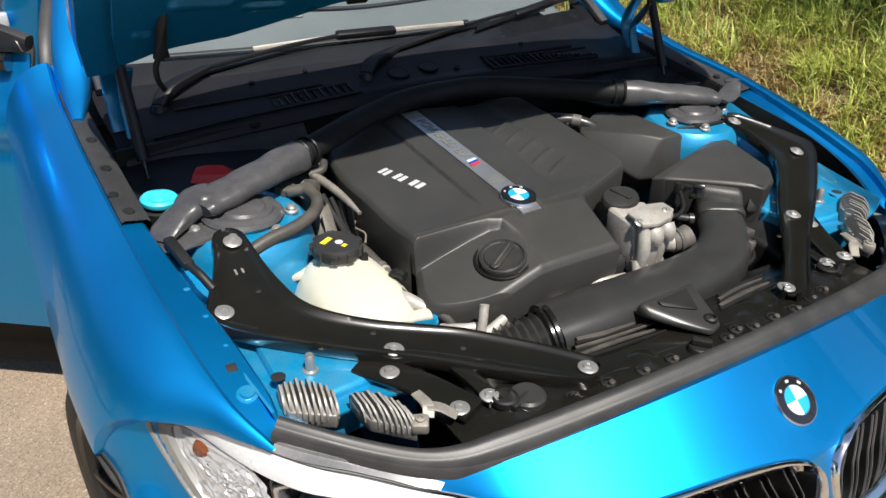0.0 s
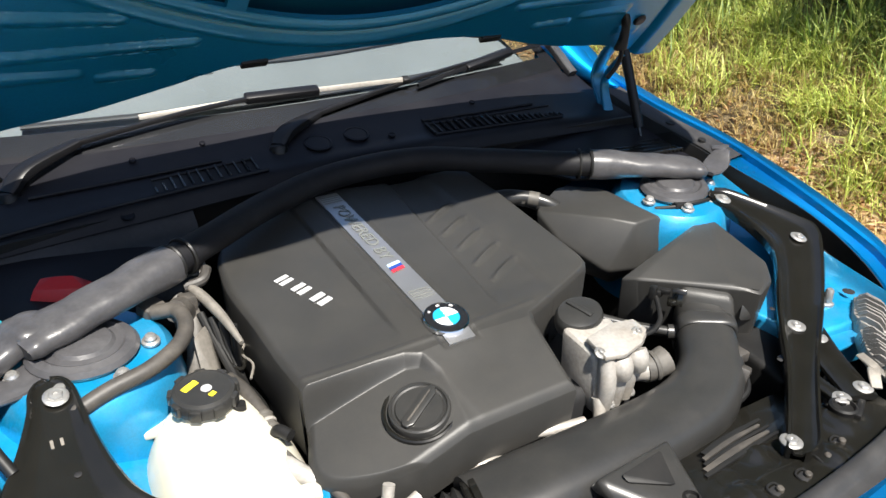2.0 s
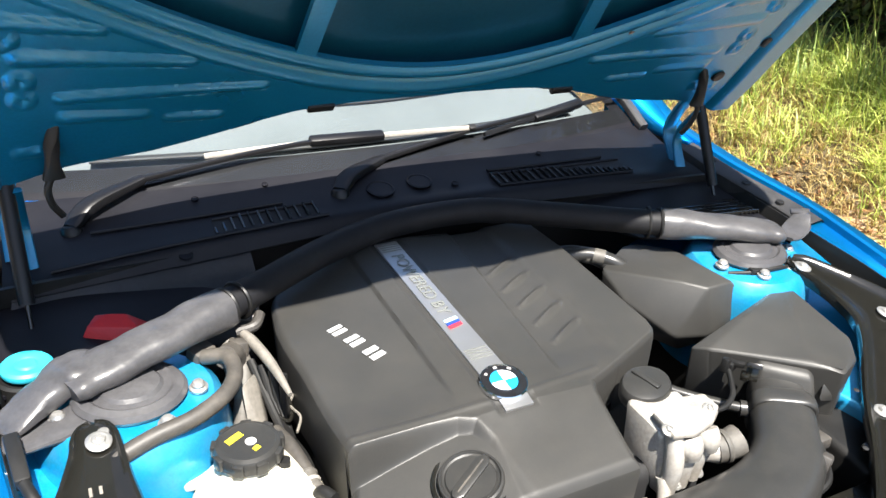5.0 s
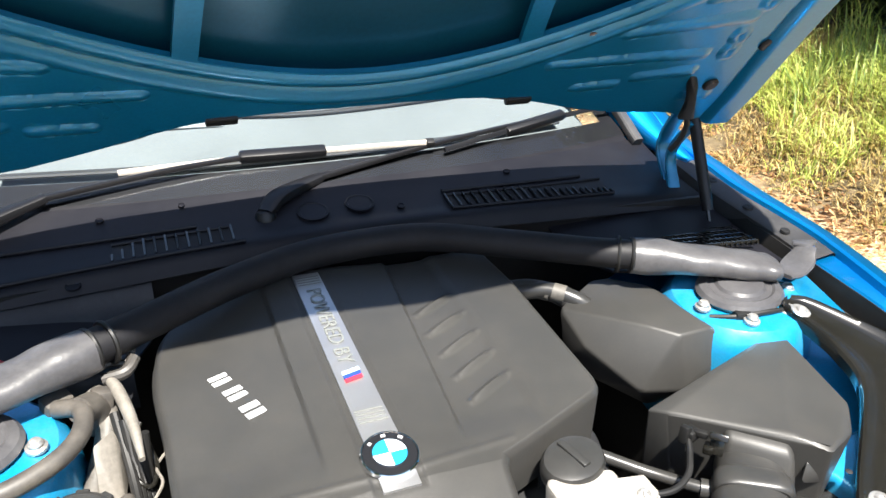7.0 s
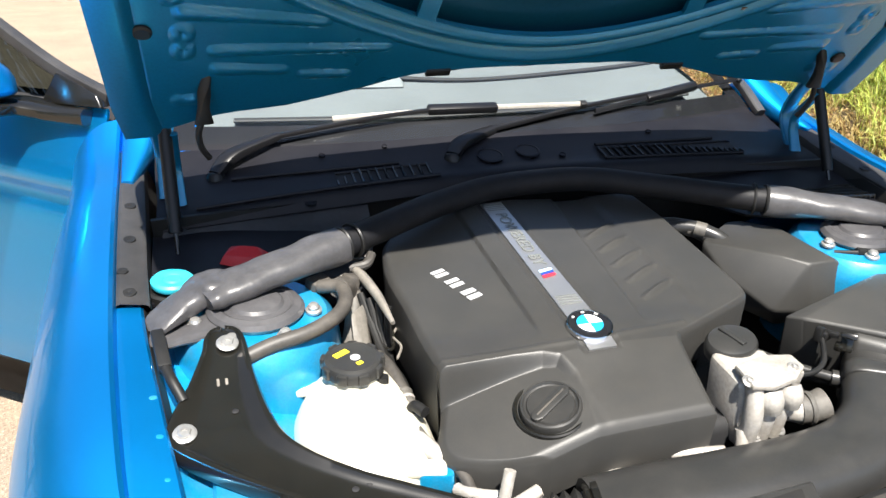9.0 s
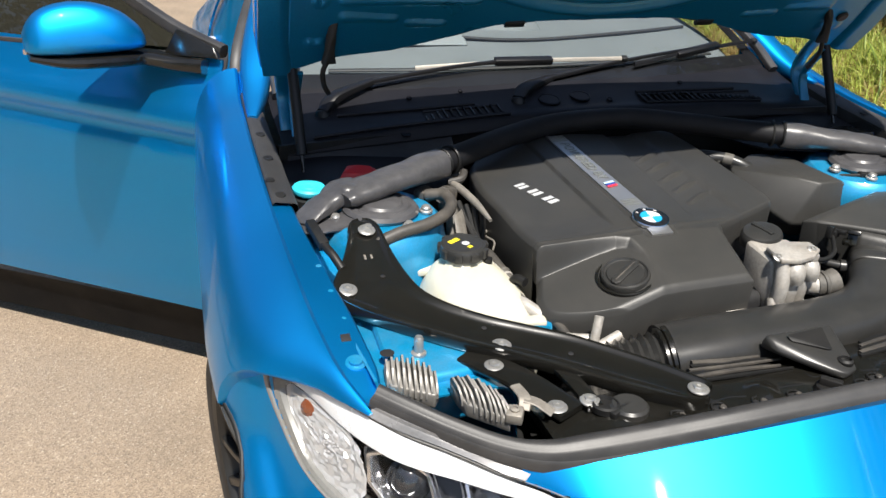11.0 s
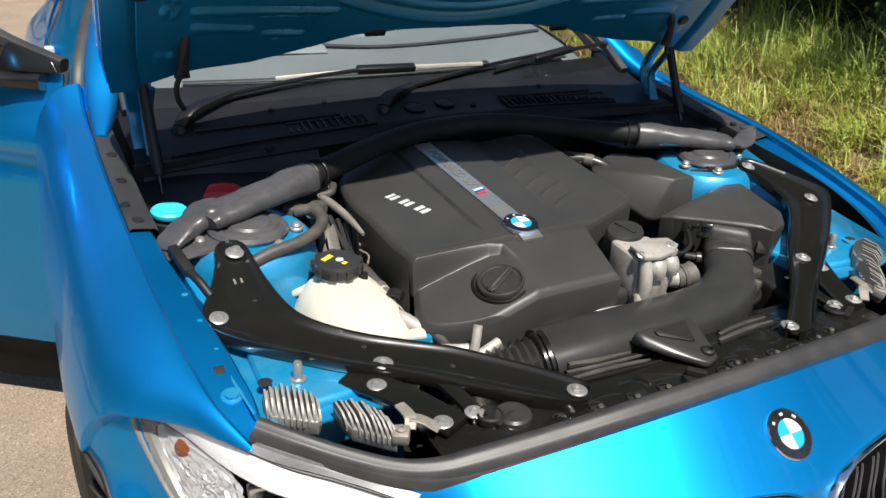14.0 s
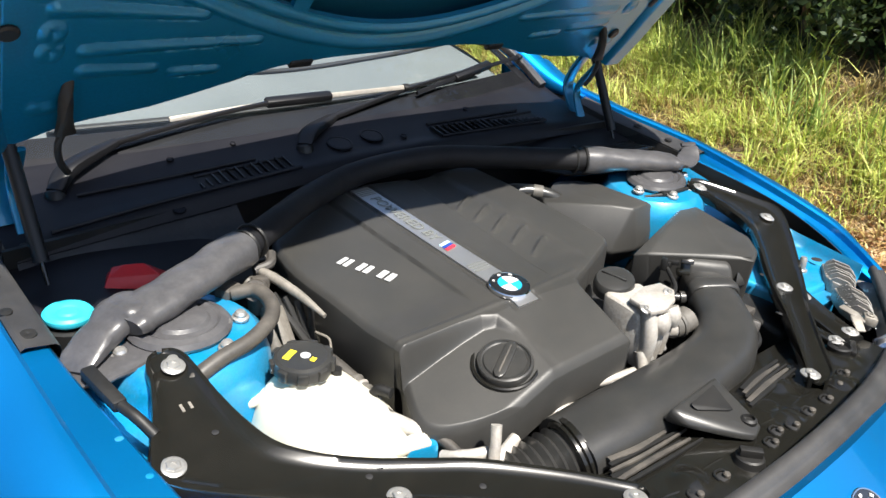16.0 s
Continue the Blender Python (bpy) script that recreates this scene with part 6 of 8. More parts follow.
def build_module(s, x, y, z, turn, lean):
    """A finned cast control module: a domed row of thin upright fins on a base plate, skewed along its row."""
    mm = (lambda q: q) if s < 0 else mirrored
    row = Vector((math.cos(radians(turn)), math.sin(radians(turn)), -0.06))
    way = Vector((-math.sin(radians(lean)), math.cos(radians(lean)), 0.16)).normalized()
    up = row.cross(way).normalized()
    c = Vector((x, y, z))

    def fin_shape(k, wide, prof):
        side = way.cross(up).normalized() * wide
        o = c + row * k
        pts = [o + way * a + up * b for a, b in prof]
        v = [p - side for p in pts] + [p + side for p in pts]
        n = len(pts)
        return np.array([q[:] for q in v]), [list(range(n))[::-1], list(range(n, 2 * n))] + [[i, (i + 1) % n, n + (i + 1) % n, n + i] for i in range(n)]

    plate = [c + row * a + way * b for a, b in ((-0.044, -0.010), (-0.036, -0.030), (0.036, -0.030), (0.044, -0.012), (0.044, 0.020), (0.030, 0.034), (-0.030, 0.034), (-0.044, 0.020))]
    base = part("finned_module", mm(hull([(p + up * h)[:] for p in plate for h in (-0.022, 0.006)], 0.003)), FIN, bay, "finned cast aluminium module")
    for i in range(10):
        u = (i - 4.5) / 4.5
        h = 0.029 - 0.010 * u * u + 0.003 * math.sin(2.7 * i)
        f = 0.034 - 0.010 * u * u
        part("fin", mm(fin_shape(-0.040 + 0.0089 * i, 0.0017, [(-f, -0.006), (f, -0.006), (f * 0.98, h * 0.55), (f * 0.62, h), (-f * 0.35, h * 1.02), (-f * 0.80, h * 0.70), (-f, h * 0.25)])), FIN, base)
    return base


# ---- front panel with latches ----
pan_x, pan_y = np.linspace(-0.50, 0.50, 90), np.linspace(0.118, 0.335, 36)
PX, PY = np.meshgrid(pan_x, pan_y, indexing="ij")
PY = PY + 0.22 * PX**2 * (1 - (PY - 0.118) / 0.217)
PZ = 0.744 - 0.05 * PX**2 - 0.018 * smooth(0.24, 0.33, PY)
for cx, cy, r in ((-0.385, 0.225, 0.045), (-0.30, 0.17, 0.03), (0.12, 0.19, 0.028), (0.20, 0.25, 0.035), (0.385, 0.225, 0.045), (-0.14, 0.20, 0.03), (0.30, 0.18, 0.03)):
    d = np.hypot(PX - cx, PY - cy)
    PZ += 0.008 * smooth(r, r * 0.35, d)
front_panel = part("front_panel", sheet((grid(np.stack([PX, PY, PZ], -1))[0], [q[::-1] for q in grid(np.stack([PX, PY, PZ], -1))[1]]), 0.006), GLOSS, bay, "black front crossmember panel")
# dusty slats lying along the duct
for i in range(6):
    y0, w = 0.246 + 0.0085 * i, 0.0028 + 0.0008 * (i % 3)
    part("panel_slat", sweep([(-0.245 + 0.008 * i, y0 + 0.008, 0.752 + 0.001 * i), (-0.15, y0 + 0.003 * math.sin(2 * i), 0.754 + 0.002 * (i % 2)), (-0.045 - 0.016 * (i % 3), y0 - 0.004 + 0.003 * (i % 2), 0.752)], squircle(1, 1, 8, 0.4), 14, [(w, 0.0022), (w * 1.2, 0.0026), (w * 0.6, 0.002)]), HOSE if i % 2 else DARK, front_panel, "dusty black slat")
for i in range(5):
    y0, w = 0.244 + 0.0085 * i, 0.0028 + 0.0008 * ((i + 1) % 3)
    part("panel_slat", sweep([(0.095 + 0.008 * i, y0 - 0.002, 0.751), (0.18, y0 + 0.003, 0.753 + 0.0015 * (i % 2)), (0.262 - 0.012 * (i % 2), y0 + 0.006, 0.753)], squircle(1, 1, 8, 0.4), 14, [(w, 0.0022), (w * 1.2, 0.0026), (w * 0.6, 0.002)]), HOSE if i % 2 else DARK, front_panel, "dusty black slat")
# slots along the front edge: dark holes with worn lips
for x, y0 in ((-0.30, 0.186), (-0.23, 0.184), (-0.16, 0.178), (-0.096, 0.176), (0.032, 0.170), (0.066, 0.180), (0.101, 0.171), (0.160, 0.174), (0.220, 0.172), (0.28, 0.182), (0.33, 0.192)):
    m = pose(x, y0, 0.7475 - 0.05 * x * x, 0, 0, 12 * x / 0.3)
    slot = part("panel_slot", prism([(-0.008, -0.008), (0.008, -0.008), (0.010, 0.0), (0.007, 0.008), (-0.007, 0.008), (-0.010, 0.0)], -0.004, 0.0035, 0.001, m), MESH_BLK, front_panel, "dark slot")
    part("slot_lip", tube([m @ Vector(p) for p in ((-0.012, -0.003, 0.003), (-0.008, 0.010, 0.005), (0.008, 0.010, 0.005), (0.012, -0.003, 0.003))], 0.0018, 12, 6), WHEEL, slot, "worn pale edge")
    part("slot_stub", turned([(0.0055, 0), (0.0055, 0.006), (0.004, 0.008), (0.001, 0.008)], 12, m @ Matrix.Translation((0.004, -0.003, 0.002))), HOSE, slot, "dusty rubber stub")
# round pressed dimples
for x, y0, r in ((0.122, 0.224, 0.019), (0.203, 0.226, 0.022), (-0.02, 0.225, 0.014), (-0.13, 0.214, 0.018), (-0.215, 0.222, 0.02), (0.29, 0.226, 0.018)):
    part("panel_dimple", turned([(r + 0.003, 0.0), (r + 0.0015, 0.0022), (r - 0.001, 0.0022), (r - 0.004, 0.0004), (0.001, 0.0001)], 28, pose(x, y0, 0.7485 - 0.05 * x * x)), GLOSS, front_panel)
# winding pressed bead
for pts in ([(-0.26, 0.20), (-0.20, 0.205), (-0.16, 0.197), (-0.10, 0.203), (-0.06, 0.20)], [(0.06, 0.205), (0.12, 0.198), (0.18, 0.203), (0.24, 0.20), (0.31, 0.21)]):
    part("panel_bead", tube([(x, y, 0.748 - 0.05 * x * x) for x, y in pts], 0.003, 30, 8), GLOSS, front_panel)
knob = part("latch_knob", join(turned([(0.030, 0), (0.030, 0.004), (0.024, 0.006), (0.021, 0.016), (0.018, 0.018), (0.012, 0.018)], 24, pose(-0.036, 0.170, 0.744)), block(0.014, 0.034, 0.016, 0.003, pose(-0.036, 0.170, 0.766, 0, 0, 40))), DARK, front_panel, "black latch knob")
for x in (0.40, -0.40):
    lt = part("hood_catch", join(turned([(0.022, 0), (0.022, 0.010), (0.018, 0.012), (0.016, 0.006), (0.001, 0.006)], 22, pose(x, 0.185 + 0.12 * abs(x), 0.748)), block(0.05, 0.012, 0.012, 0.003, pose(x + 0.02, 0.17 + 0.12 * abs(x), 0.752, 0, 0, 25))), DARK, front_panel, "black rubber stop")
part("reservoir_lid", turned([(0.030, 0), (0.030, 0.010), (0.026, 0.014), (0.001, 0.014)], 26, pose(-0.365, 0.222, 0.744)), PLASTIC, front_panel, "round black lid")
for s in (-1, 1):
    mm = (lambda q: q) if s < 0 else mirrored
    stay = part("front_stay", mm(join(sweep([(-0.56, 0.42, 0.760), (-0.50, 0.33, 0.757), (-0.455, 0.235, 0.750)], squircle(1, 1, 12, 0.4), 12, [(0.028, 0.006)] * 3), sweep([(-0.43, 0.37, 0.758), (-0.42, 0.30, 0.756), (-0.415, 0.235, 0.751)], squircle(1, 1, 12, 0.4), 12, [(0.014, 0.006)] * 3))), GLOSS, bay, "black steel stay")
    for x, y, z in ((0.474, 0.247, 0.755), (0.418, 0.249, 0.755), (0.53, 0.37, 0.763)):
        bolt(s * x, y, z, 0.012, (4, 0), stay)
    # finned control modules
    for x, y, z, turn, lean in ((-0.672, 0.362, 0.768, -33, -10), (-0.583, 0.289, 0.760, -44, 4)):
        build_module(s, x, y, z, turn, lean)
    part("latch_bracket", mm(join(block(0.026, 0.026, 0.020, 0.004, pose(-0.546, 0.242, 0.760, 8, 0, -30)), turned([(0.008, 0), (0.008, 0.003), (0.004, 0.004), (0.003, 0.001), (0.001, 0.001)], 12, pose(-0.546, 0.242, 0.770, 8)),
                                  sweep([(-0.530, 0.246, 0.762), (-0.522, 0.262, 0.772), (-0.526, 0.292, 0.776)], squircle(1, 1, 8, 0.4), 10, [(0.009, 0.002), (0.010, 0.002), (0.009, 0.002)]),
                                  sweep([(-0.522, 0.262, 0.771), (-0.505, 0.250, 0.768), (-0.488, 0.232, 0.758)], squircle(1, 1, 8, 0.4), 10, [(0.010, 0.002), (0.010, 0.002), (0.009, 0.002)]))), OLD_STEEL, bay, "plain weathered steel bracket")
    part("wiring", mm(join(tube([(-0.50, 0.33, 0.72), (-0.475, 0.30, 0.755), (-0.455, 0.30, 0.745), (-0.452, 0.27, 0.70)], 0.004, 20, 8), tube([(-0.49, 0.31, 0.70), (-0.47, 0.28, 0.748), (-0.445, 0.29, 0.735), (-0.44, 0.26, 0.69)], 0.003, 20, 8), block(0.03, 0.03, 0.03, 0.005, pose(-0.462, 0.275, 0.725)))), DARK, bay, "black plug and wiring")
    if s < 0:
        part("connector", mm(block(0.020, 0.092, 0.018, 0.004, pose(-0.757, 0.722, 0.878, 8, 0, 8))), DARK, bay, "black connector on the inner wing")
    if s < 0:
        part("connector_lead", mm(tube([(-0.750, 0.678, 0.872), (-0.740, 0.650, 0.864), (-0.728, 0.628, 0.845)], 0.008, 10)), DARK, bay, "black lead")
    for x, y in () if s > 0 else ((-0.742, 0.397), (-0.752, 0.50), (-0.762, 0.57), (-0.745, 0.355), (-0.772, 0.64)):
        part("flange_dimple", mm(turned([(0.010, 0), (0.009, 0.002), (0.001, 0.003)], 16, pose(x, y, float(CREST_Z(y)) - 0.024, 12))), BAY_PAINT, aprons[0 if s < 0 else 1])
    if s < 0:
        part("flange_bolt", mm(turned([(0.017, 0), (0.017, 0.003), (0.011, 0.004), (0.011, 0.009), (0.001, 0.009)], 16, pose(-0.752, 0.397, float(CREST_Z(0.397)) - 0.022, 12))), BAY_PAINT, aprons[0 if s < 0 else 1])
    if s < 0:
        part("flange_slot", mm(block(0.016, 0.016, 0.004, 0.001, pose(-0.757, 0.452, float(CREST_Z(0.452)) - 0.0205, 20))), MESH_BLK, aprons[0 if s < 0 else 1])


# ---- cross tube behind the engine ----
tube_path = [(-0.56, 0.871, 0.924), (-0.52, 0.888, 0.927), (-0.462, 0.914, 0.932), (-0.37, 0.965, 0.938), (-0.24, 1.035, 0.947), (-0.085, 1.088, 0.954), (0.10, 1.086, 0.955), (0.25, 1.015, 0.948), (0.37, 0.955, 0.939), (0.462, 0.914, 0.932), (0.52, 0.888, 0.927), (0.56, 0.871, 0.924)]
cross = part("cross_tube", sweep(tube_path, circle(1, 20), 90, [(0.018, 0.012)] * 2 + [(0.028, 0.026)] * 8 + [(0.018, 0.012)] * 2), TUBE, bay, "black padded cross tube over the firewall")
sleeve_path = [(-0.448, 0.922, 0.932), (-0.51, 0.893, 0.929), (-0.56, 0.871, 0.925), (-0.615, 0.850, 0.919), (-0.655, 0.836, 0.914), (-0.676, 0.828, 0.911), (-0.692, 0.822, 0.908)]
folds = spline([0, 0.1, 0.22, 0.34, 0.48, 0.60, 0.75, 0.9, 1.0], [1.0, 1.03, 0.98, 1.04, 1.0, 1.05, 1.0, 1.06, 1.0])
sl = cr(sleeve_path, 60)
sw = cr([(0.033, 0.030), (0.036, 0.027), (0.039, 0.023), (0.041, 0.021), (0.042, 0.020), (0.042, 0.019), (0.039, 0.016)], 60) * folds(np.linspace(0, 1, 60))[:, None]
both("tube_sleeve", crumple(sweep(sl, squircle(1, 1, 32, 0.8), 60, sw, smooth=False), 0.0035, 15), RUBBER, cross, "dusty grey rubber sleeve")
for s in (-1, 1):
    for d in (0.0, 0.022):
        q = Vector((s * (0.450 - d), 0.919 + 0.57 * d, 0.932 + 0.06 * d))
        part("tube_band", turned([(0.0325, -0.003), (0.034, 0), (0.0325, 0.003)], 24, frame_from(q, (0, 0, 1), (0.86, -s * 0.5, 0))), DARK, cross)
part("sleeve_boot", crumple(sweep([(-0.640, 0.842, 0.914), (-0.668, 0.846, 0.914), (-0.692, 0.845, 0.911), (-0.714, 0.834, 0.901), (-0.736, 0.822, 0.893), (-0.756, 0.808, 0.884), (-0.775, 0.794, 0.872)], squircle(1, 1, 20, 0.6), 60, [(0.034, 0.014), (0.040, 0.021), (0.038, 0.020), (0.030, 0.015), (0.030, 0.014), (0.030, 0.011), (0.026, 0.004)]), 0.0045, 22, 5.0), RUBBER, bay, "folded grey rubber corner piece")
part("tower_shroud", crumple(sweep([(-0.790, 0.792, 0.866), (-0.745, 0.785, 0.866), (-0.69, 0.796, 0.872), (-0.64, 0.82, 0.878)], squircle(1, 1, 16, 0.6), 30, [(0.024, 0.004), (0.034, 0.006), (0.036, 0.008), (0.026, 0.007)]), 0.004, 20, 9.0), RUBBER, bay, "thin grey rubber shroud")
# bent stay between the far sleeve and the wing
part("sleeve_stay", join(sweep([(0.690, 0.800, 0.905), (0.715, 0.806, 0.905), (0.742, 0.815, 0.915), (0.760, 0.822, 0.930), (0.772, 0.826, 0.936)], squircle(1, 1, 12, 0.5), 24, [(0.020, 0.004), (0.026, 0.005), (0.028, 0.005), (0.020, 0.005), (0.014, 0.004)]),
                         sweep([(0.757, 0.850, 0.936), (0.775, 0.835, 0.938), (0.800, 0.842, 0.936)], squircle(1, 1, 10, 0.5), 14, [(0.010, 0.004), (0.012, 0.005), (0.006, 0.003)])), RUBBER, bay, "bent grey stay beside the wing")

# ---- rubber and plastic strips along the wing tops ----
for s in (-1, 1):
    mm = (lambda q: q) if s < 0 else mirrored
    ys = np.linspace(0.838, 1.37, 40)
    rows = []
    for y in ys:
        xc, zc = float(CREST(y)) - 0.010 + spread(y, s), float(CREST_Z(y)) - 0.012
        xi = np.interp(y, [0.838, 0.95, 1.1, 1.4], [0.775, 0.782, 0.788, 0.80]) + 0.8 * spread(y, s)
        rows.append([(-xc, y, zc - 0.01), (-xc, y, zc), (-xc + 0.006, y, zc + 0.003), (-xi - 0.006, y, zc - 0.003), (-xi, y, zc - 0.008), (-xi + 0.003, y, zc - 0.05)])
    strip_w = part("wing_strip", mm(grid(np.array(rows))), SEAL, bay, "black plastic strip beside the hood gap")
    for y in (0.870, 1.03, 1.15):
        part("strip_plug", mm(turned([(0.012, 0), (0.011, 0.003), (0.006, 0.0035), (0.001, 0.002)], 18, pose(-(float(CREST(y)) - 0.030), y, float(CREST_Z(y)) - 0.013, 12))), DARK, strip_w)
    part("strip_clip", mm(turned([(0.010, 0), (0.009, 0.004), (0.001, 0.005)], 12, pose(-(float(CREST(0.93)) - 0.02), 0.93, float(CREST_Z(0.93)) - 0.012, 12))), DARK, strip_w)
    part("bay_side", mm(sheet(loft([[(-0.79, 0.85, 0.90), (-0.80, 1.1, 0.935), (-0.81, 1.4, 1.0)], [(-0.775, 0.85, 0.84), (-0.77, 1.1, 0.85), (-0.78, 1.4, 0.9)], [(-0.74, 0.85, 0.78), (-0.73, 1.1, 0.78), (-0.74, 1.4, 0.8)]], 8, 20), 0.005)), DARK, bay, "black side panel")

# ---- washer filler, jump terminal cover and tray ----
part("scuttle_tray", sheet(loft([[(-0.78, 0.88, 0.872), (-0.68, 0.90, 0.875), (-0.55, 0.95, 0.872), (-0.44, 1.00, 0.87)], [(-0.78, 0.97, 0.878), (-0.68, 0.98, 0.880), (-0.55, 1.02, 0.878), (-0.40, 1.06, 0.875)], [(-0.78, 1.12, 0.90), (-0.68, 1.12, 0.905), (-0.55, 1.14, 0.905), (-0.40, 1.15, 0.905)]], 14, 30), 0.006), COWL, bay, "black scuttle tray")
part("scuttle_tray", mirrored(sheet(loft([[(-0.78, 0.84, 0.872), (-0.68, 0.86, 0.885), (-0.55, 0.90, 0.885), (-0.44, 0.96, 0.88)], [(-0.78, 0.97, 0.888), (-0.68, 0.98, 0.895), (-0.55, 1.00, 0.895), (-0.40, 1.05, 0.885)], [(-0.78, 1.12, 0.915), (-0.68, 1.12, 0.92), (-0.55, 1.14, 0.92), (-0.40, 1.15, 0.915)]], 14, 30), 0.006)), COWL, bay, "black scuttle tray")
gr_m = pose(0.675, 0.985, 0.905, -4, 0, -8)
for i in range(15):
    part("scuttle_slat", block(0.003, 0.10, 0.006, 0.0, gr_m @ Matrix.Translation((-0.08 + 0.0115 * i, 0, 0))), GLOSS, bay)
for i in range(5):
    part("scuttle_slat", block(0.17, 0.003, 0.006, 0.0, gr_m @ Matrix.Translation((0, -0.045 + 0.022 * i, 0.003))), GLOSS, bay)
wash = part("washer_cap", turned([(0.034, 0.0), (0.036, 0.004), (0.036, 0.010), (0.032, 0.014), (0.020, 0.0135), (0.016, 0.011), (0.012, 0.0135), (0.001, 0.0135)], 32, pose(-0.742, 0.915, 0.893, 4, 4)), CYAN, bay, "pale blue washer filler cap")
part("filler_neck", turned([(0.044, -0.03), (0.046, 0.0), (0.040, 0.002), (0.034, -0.002)], 28, pose(-0.742, 0.915, 0.888, 4, 4)), DARK, wash)
part("terminal_cover", hull([(-0.668, 0.992, 0.880), (-0.570, 0.950, 0.880), (-0.650, 1.035, 0.885), (-0.555, 0.995, 0.885), (-0.655, 0.998, 0.902), (-0.582, 0.964, 0.902), (-0.640, 1.020, 0.910), (-0.622, 1.008, 0.914), (-0.595, 0.998, 0.914), (-0.582, 0.992, 0.906)], 0.003), RED, bay, "red terminal cover")

# ---- hoses by the tower ----
part("breather_hose", tube([(-0.690, 0.690, 0.815), (-0.655, 0.700, 0.848), (-0.60, 0.712, 0.866), (-0.54, 0.726, 0.872), (-0.49, 0.757, 0.878), (-0.466, 0.80, 0.882), (-0.468, 0.845, 0.886), (-0.50, 0.868, 0.880)], 0.0125, 40, 14), HOSE, bay, "old black rubber hose")
part("hose_elbow", join(tube([(-0.47, 0.845, 0.885), (-0.455, 0.87, 0.87), (-0.45, 0.875, 0.83)], [0.018, 0.02, 0.018], 14, 14), block(0.04, 0.03, 0.03, 0.006, pose(-0.50, 0.885, 0.875, 10, 0, 30)), block(0.03, 0.025, 0.05, 0.006, pose(-0.445, 0.88, 0.865, 0, 10, 10))), HOSE, bay, "dusty hose elbow")
part("pale_bracket", join(hull([(-0.46, 0.80, 0.855), (-0.43, 0.83, 0.86), (-0.45, 0.79, 0.79), (-0.42, 0.81, 0.79), (-0.46, 0.76, 0.77), (-0.43, 0.765, 0.77)], 0.004), tube([(-0.432, 0.905, 0.890), (-0.420, 0.872, 0.884), (-0.406, 0.81, 0.872), (-0.398, 0.745, 0.858)], [0.007, 0.009, 0.008, 0.004], 16, 12)), OLD_STEEL, bay, "dusty grey bracket and pipe")
part("loop_cable", tube([(-0.400, 0.855, 0.84), (-0.415, 0.82, 0.815), (-0.412, 0.785, 0.80), (-0.395, 0.775, 0.79), (-0.385, 0.80, 0.80), (-0.392, 0.83, 0.82)], 0.0035, 40, 8), GLOSS, bay, "thin black cable loop")
part("wire_stay", tube([(-0.372, 0.83, 0.80), (-0.386, 0.80, 0.80), (-0.380, 0.765, 0.80), (-0.394, 0.735, 0.795)], 0.0022, 24, 6), OLD_STEEL, bay, "bent wire stay")
part("dusty_hose", tube([(-0.455, 0.905, 0.875), (-0.440, 0.875, 0.85), (-0.448, 0.835, 0.82), (-0.462, 0.80, 0.80), (-0.47, 0.765, 0.785)], [0.013, 0.015, 0.016, 0.014, 0.012], 24, 14), RIB, bay, "dusty beige hose")
for i in range(4):
    part("engine_hose", tube([(-0.43 + 0.012 * i, 0.86 - 0.02 * i, 0.86), (-0.415 + 0.006 * i, 0.78, 0.80 - 0.01 * i), (-0.405 + 0.004 * i, 0.68, 0.77), (-0.395, 0.60, 0.74 - 0.01 * i)], 0.007, 24, 10), DARK, bay, "black engine hose")
part("harness", join(tube([(-0.47, 0.92, 0.895), (-0.43, 0.93, 0.90), (-0.405, 0.925, 0.90), (-0.395, 0.95, 0.92)], 0.006, 16, 10), tube([(-0.44, 0.905, 0.89), (-0.41, 0.905, 0.895), (-0.395, 0.925, 0.905)], 0.009, 12, 10)), HOSE, bay, "dusty wiring harness")
for i in range(2):
    part("coolant_pipe", tube([(0.235 + 0.02 * i, 1.00 - 0.02 * i, 0.865), (0.28 + 0.02 * i, 0.975 - 0.02 * i, 0.872), (0.32 + 0.02 * i, 0.94 - 0.02 * i, 0.862), (0.35 + 0.02 * i, 0.90, 0.84)], 0.016, 18, 14), PLASTIC, bay, "black coolant pipe")
    part("pipe_ring", tube([(0.288 + 0.02 * i, 0.968 - 0.02 * i, 0.871), (0.305 + 0.02 * i, 0.953 - 0.02 * i, 0.868)], 0.0175, 5, 14), RIB, bay, "pale hose ring")
part("brake_line", join(tube([(0.52, 0.78, 0.862), (0.56, 0.755, 0.868), (0.61, 0.745, 0.872), (0.655, 0.745, 0.868)], 0.005, 20, 10), block(0.03, 0.02, 0.016, 0.003, pose(0.57, 0.757, 0.868, 0, 0, -15))), DARK, bay, "black brake line and clip")
# pipes under the front of the engine cover
part("front_pipe", tube([(-0.338, 0.398, 0.722), (-0.326, 0.408, 0.765), (-0.316, 0.418, 0.797)], [0.0095, 0.0085, 0.0085], 12, 14), ALLOY, bay, "short pale alloy pipe")
part("front_pipe", tube([(-0.36, 0.41, 0.735), (-0.32, 0.41, 0.738), (-0.27, 0.42, 0.75)], 0.010, 12, 14), ALLOY, bay, "pale alloy pipe")
part("front_pipe", tube([(-0.16, 0.468, 0.745), (-0.115, 0.458, 0.75), (-0.017, 0.434, 0.748), (0.03, 0.425, 0.748)], 0.0085, 16, 14), ALLOY, bay, "pale alloy pipe")
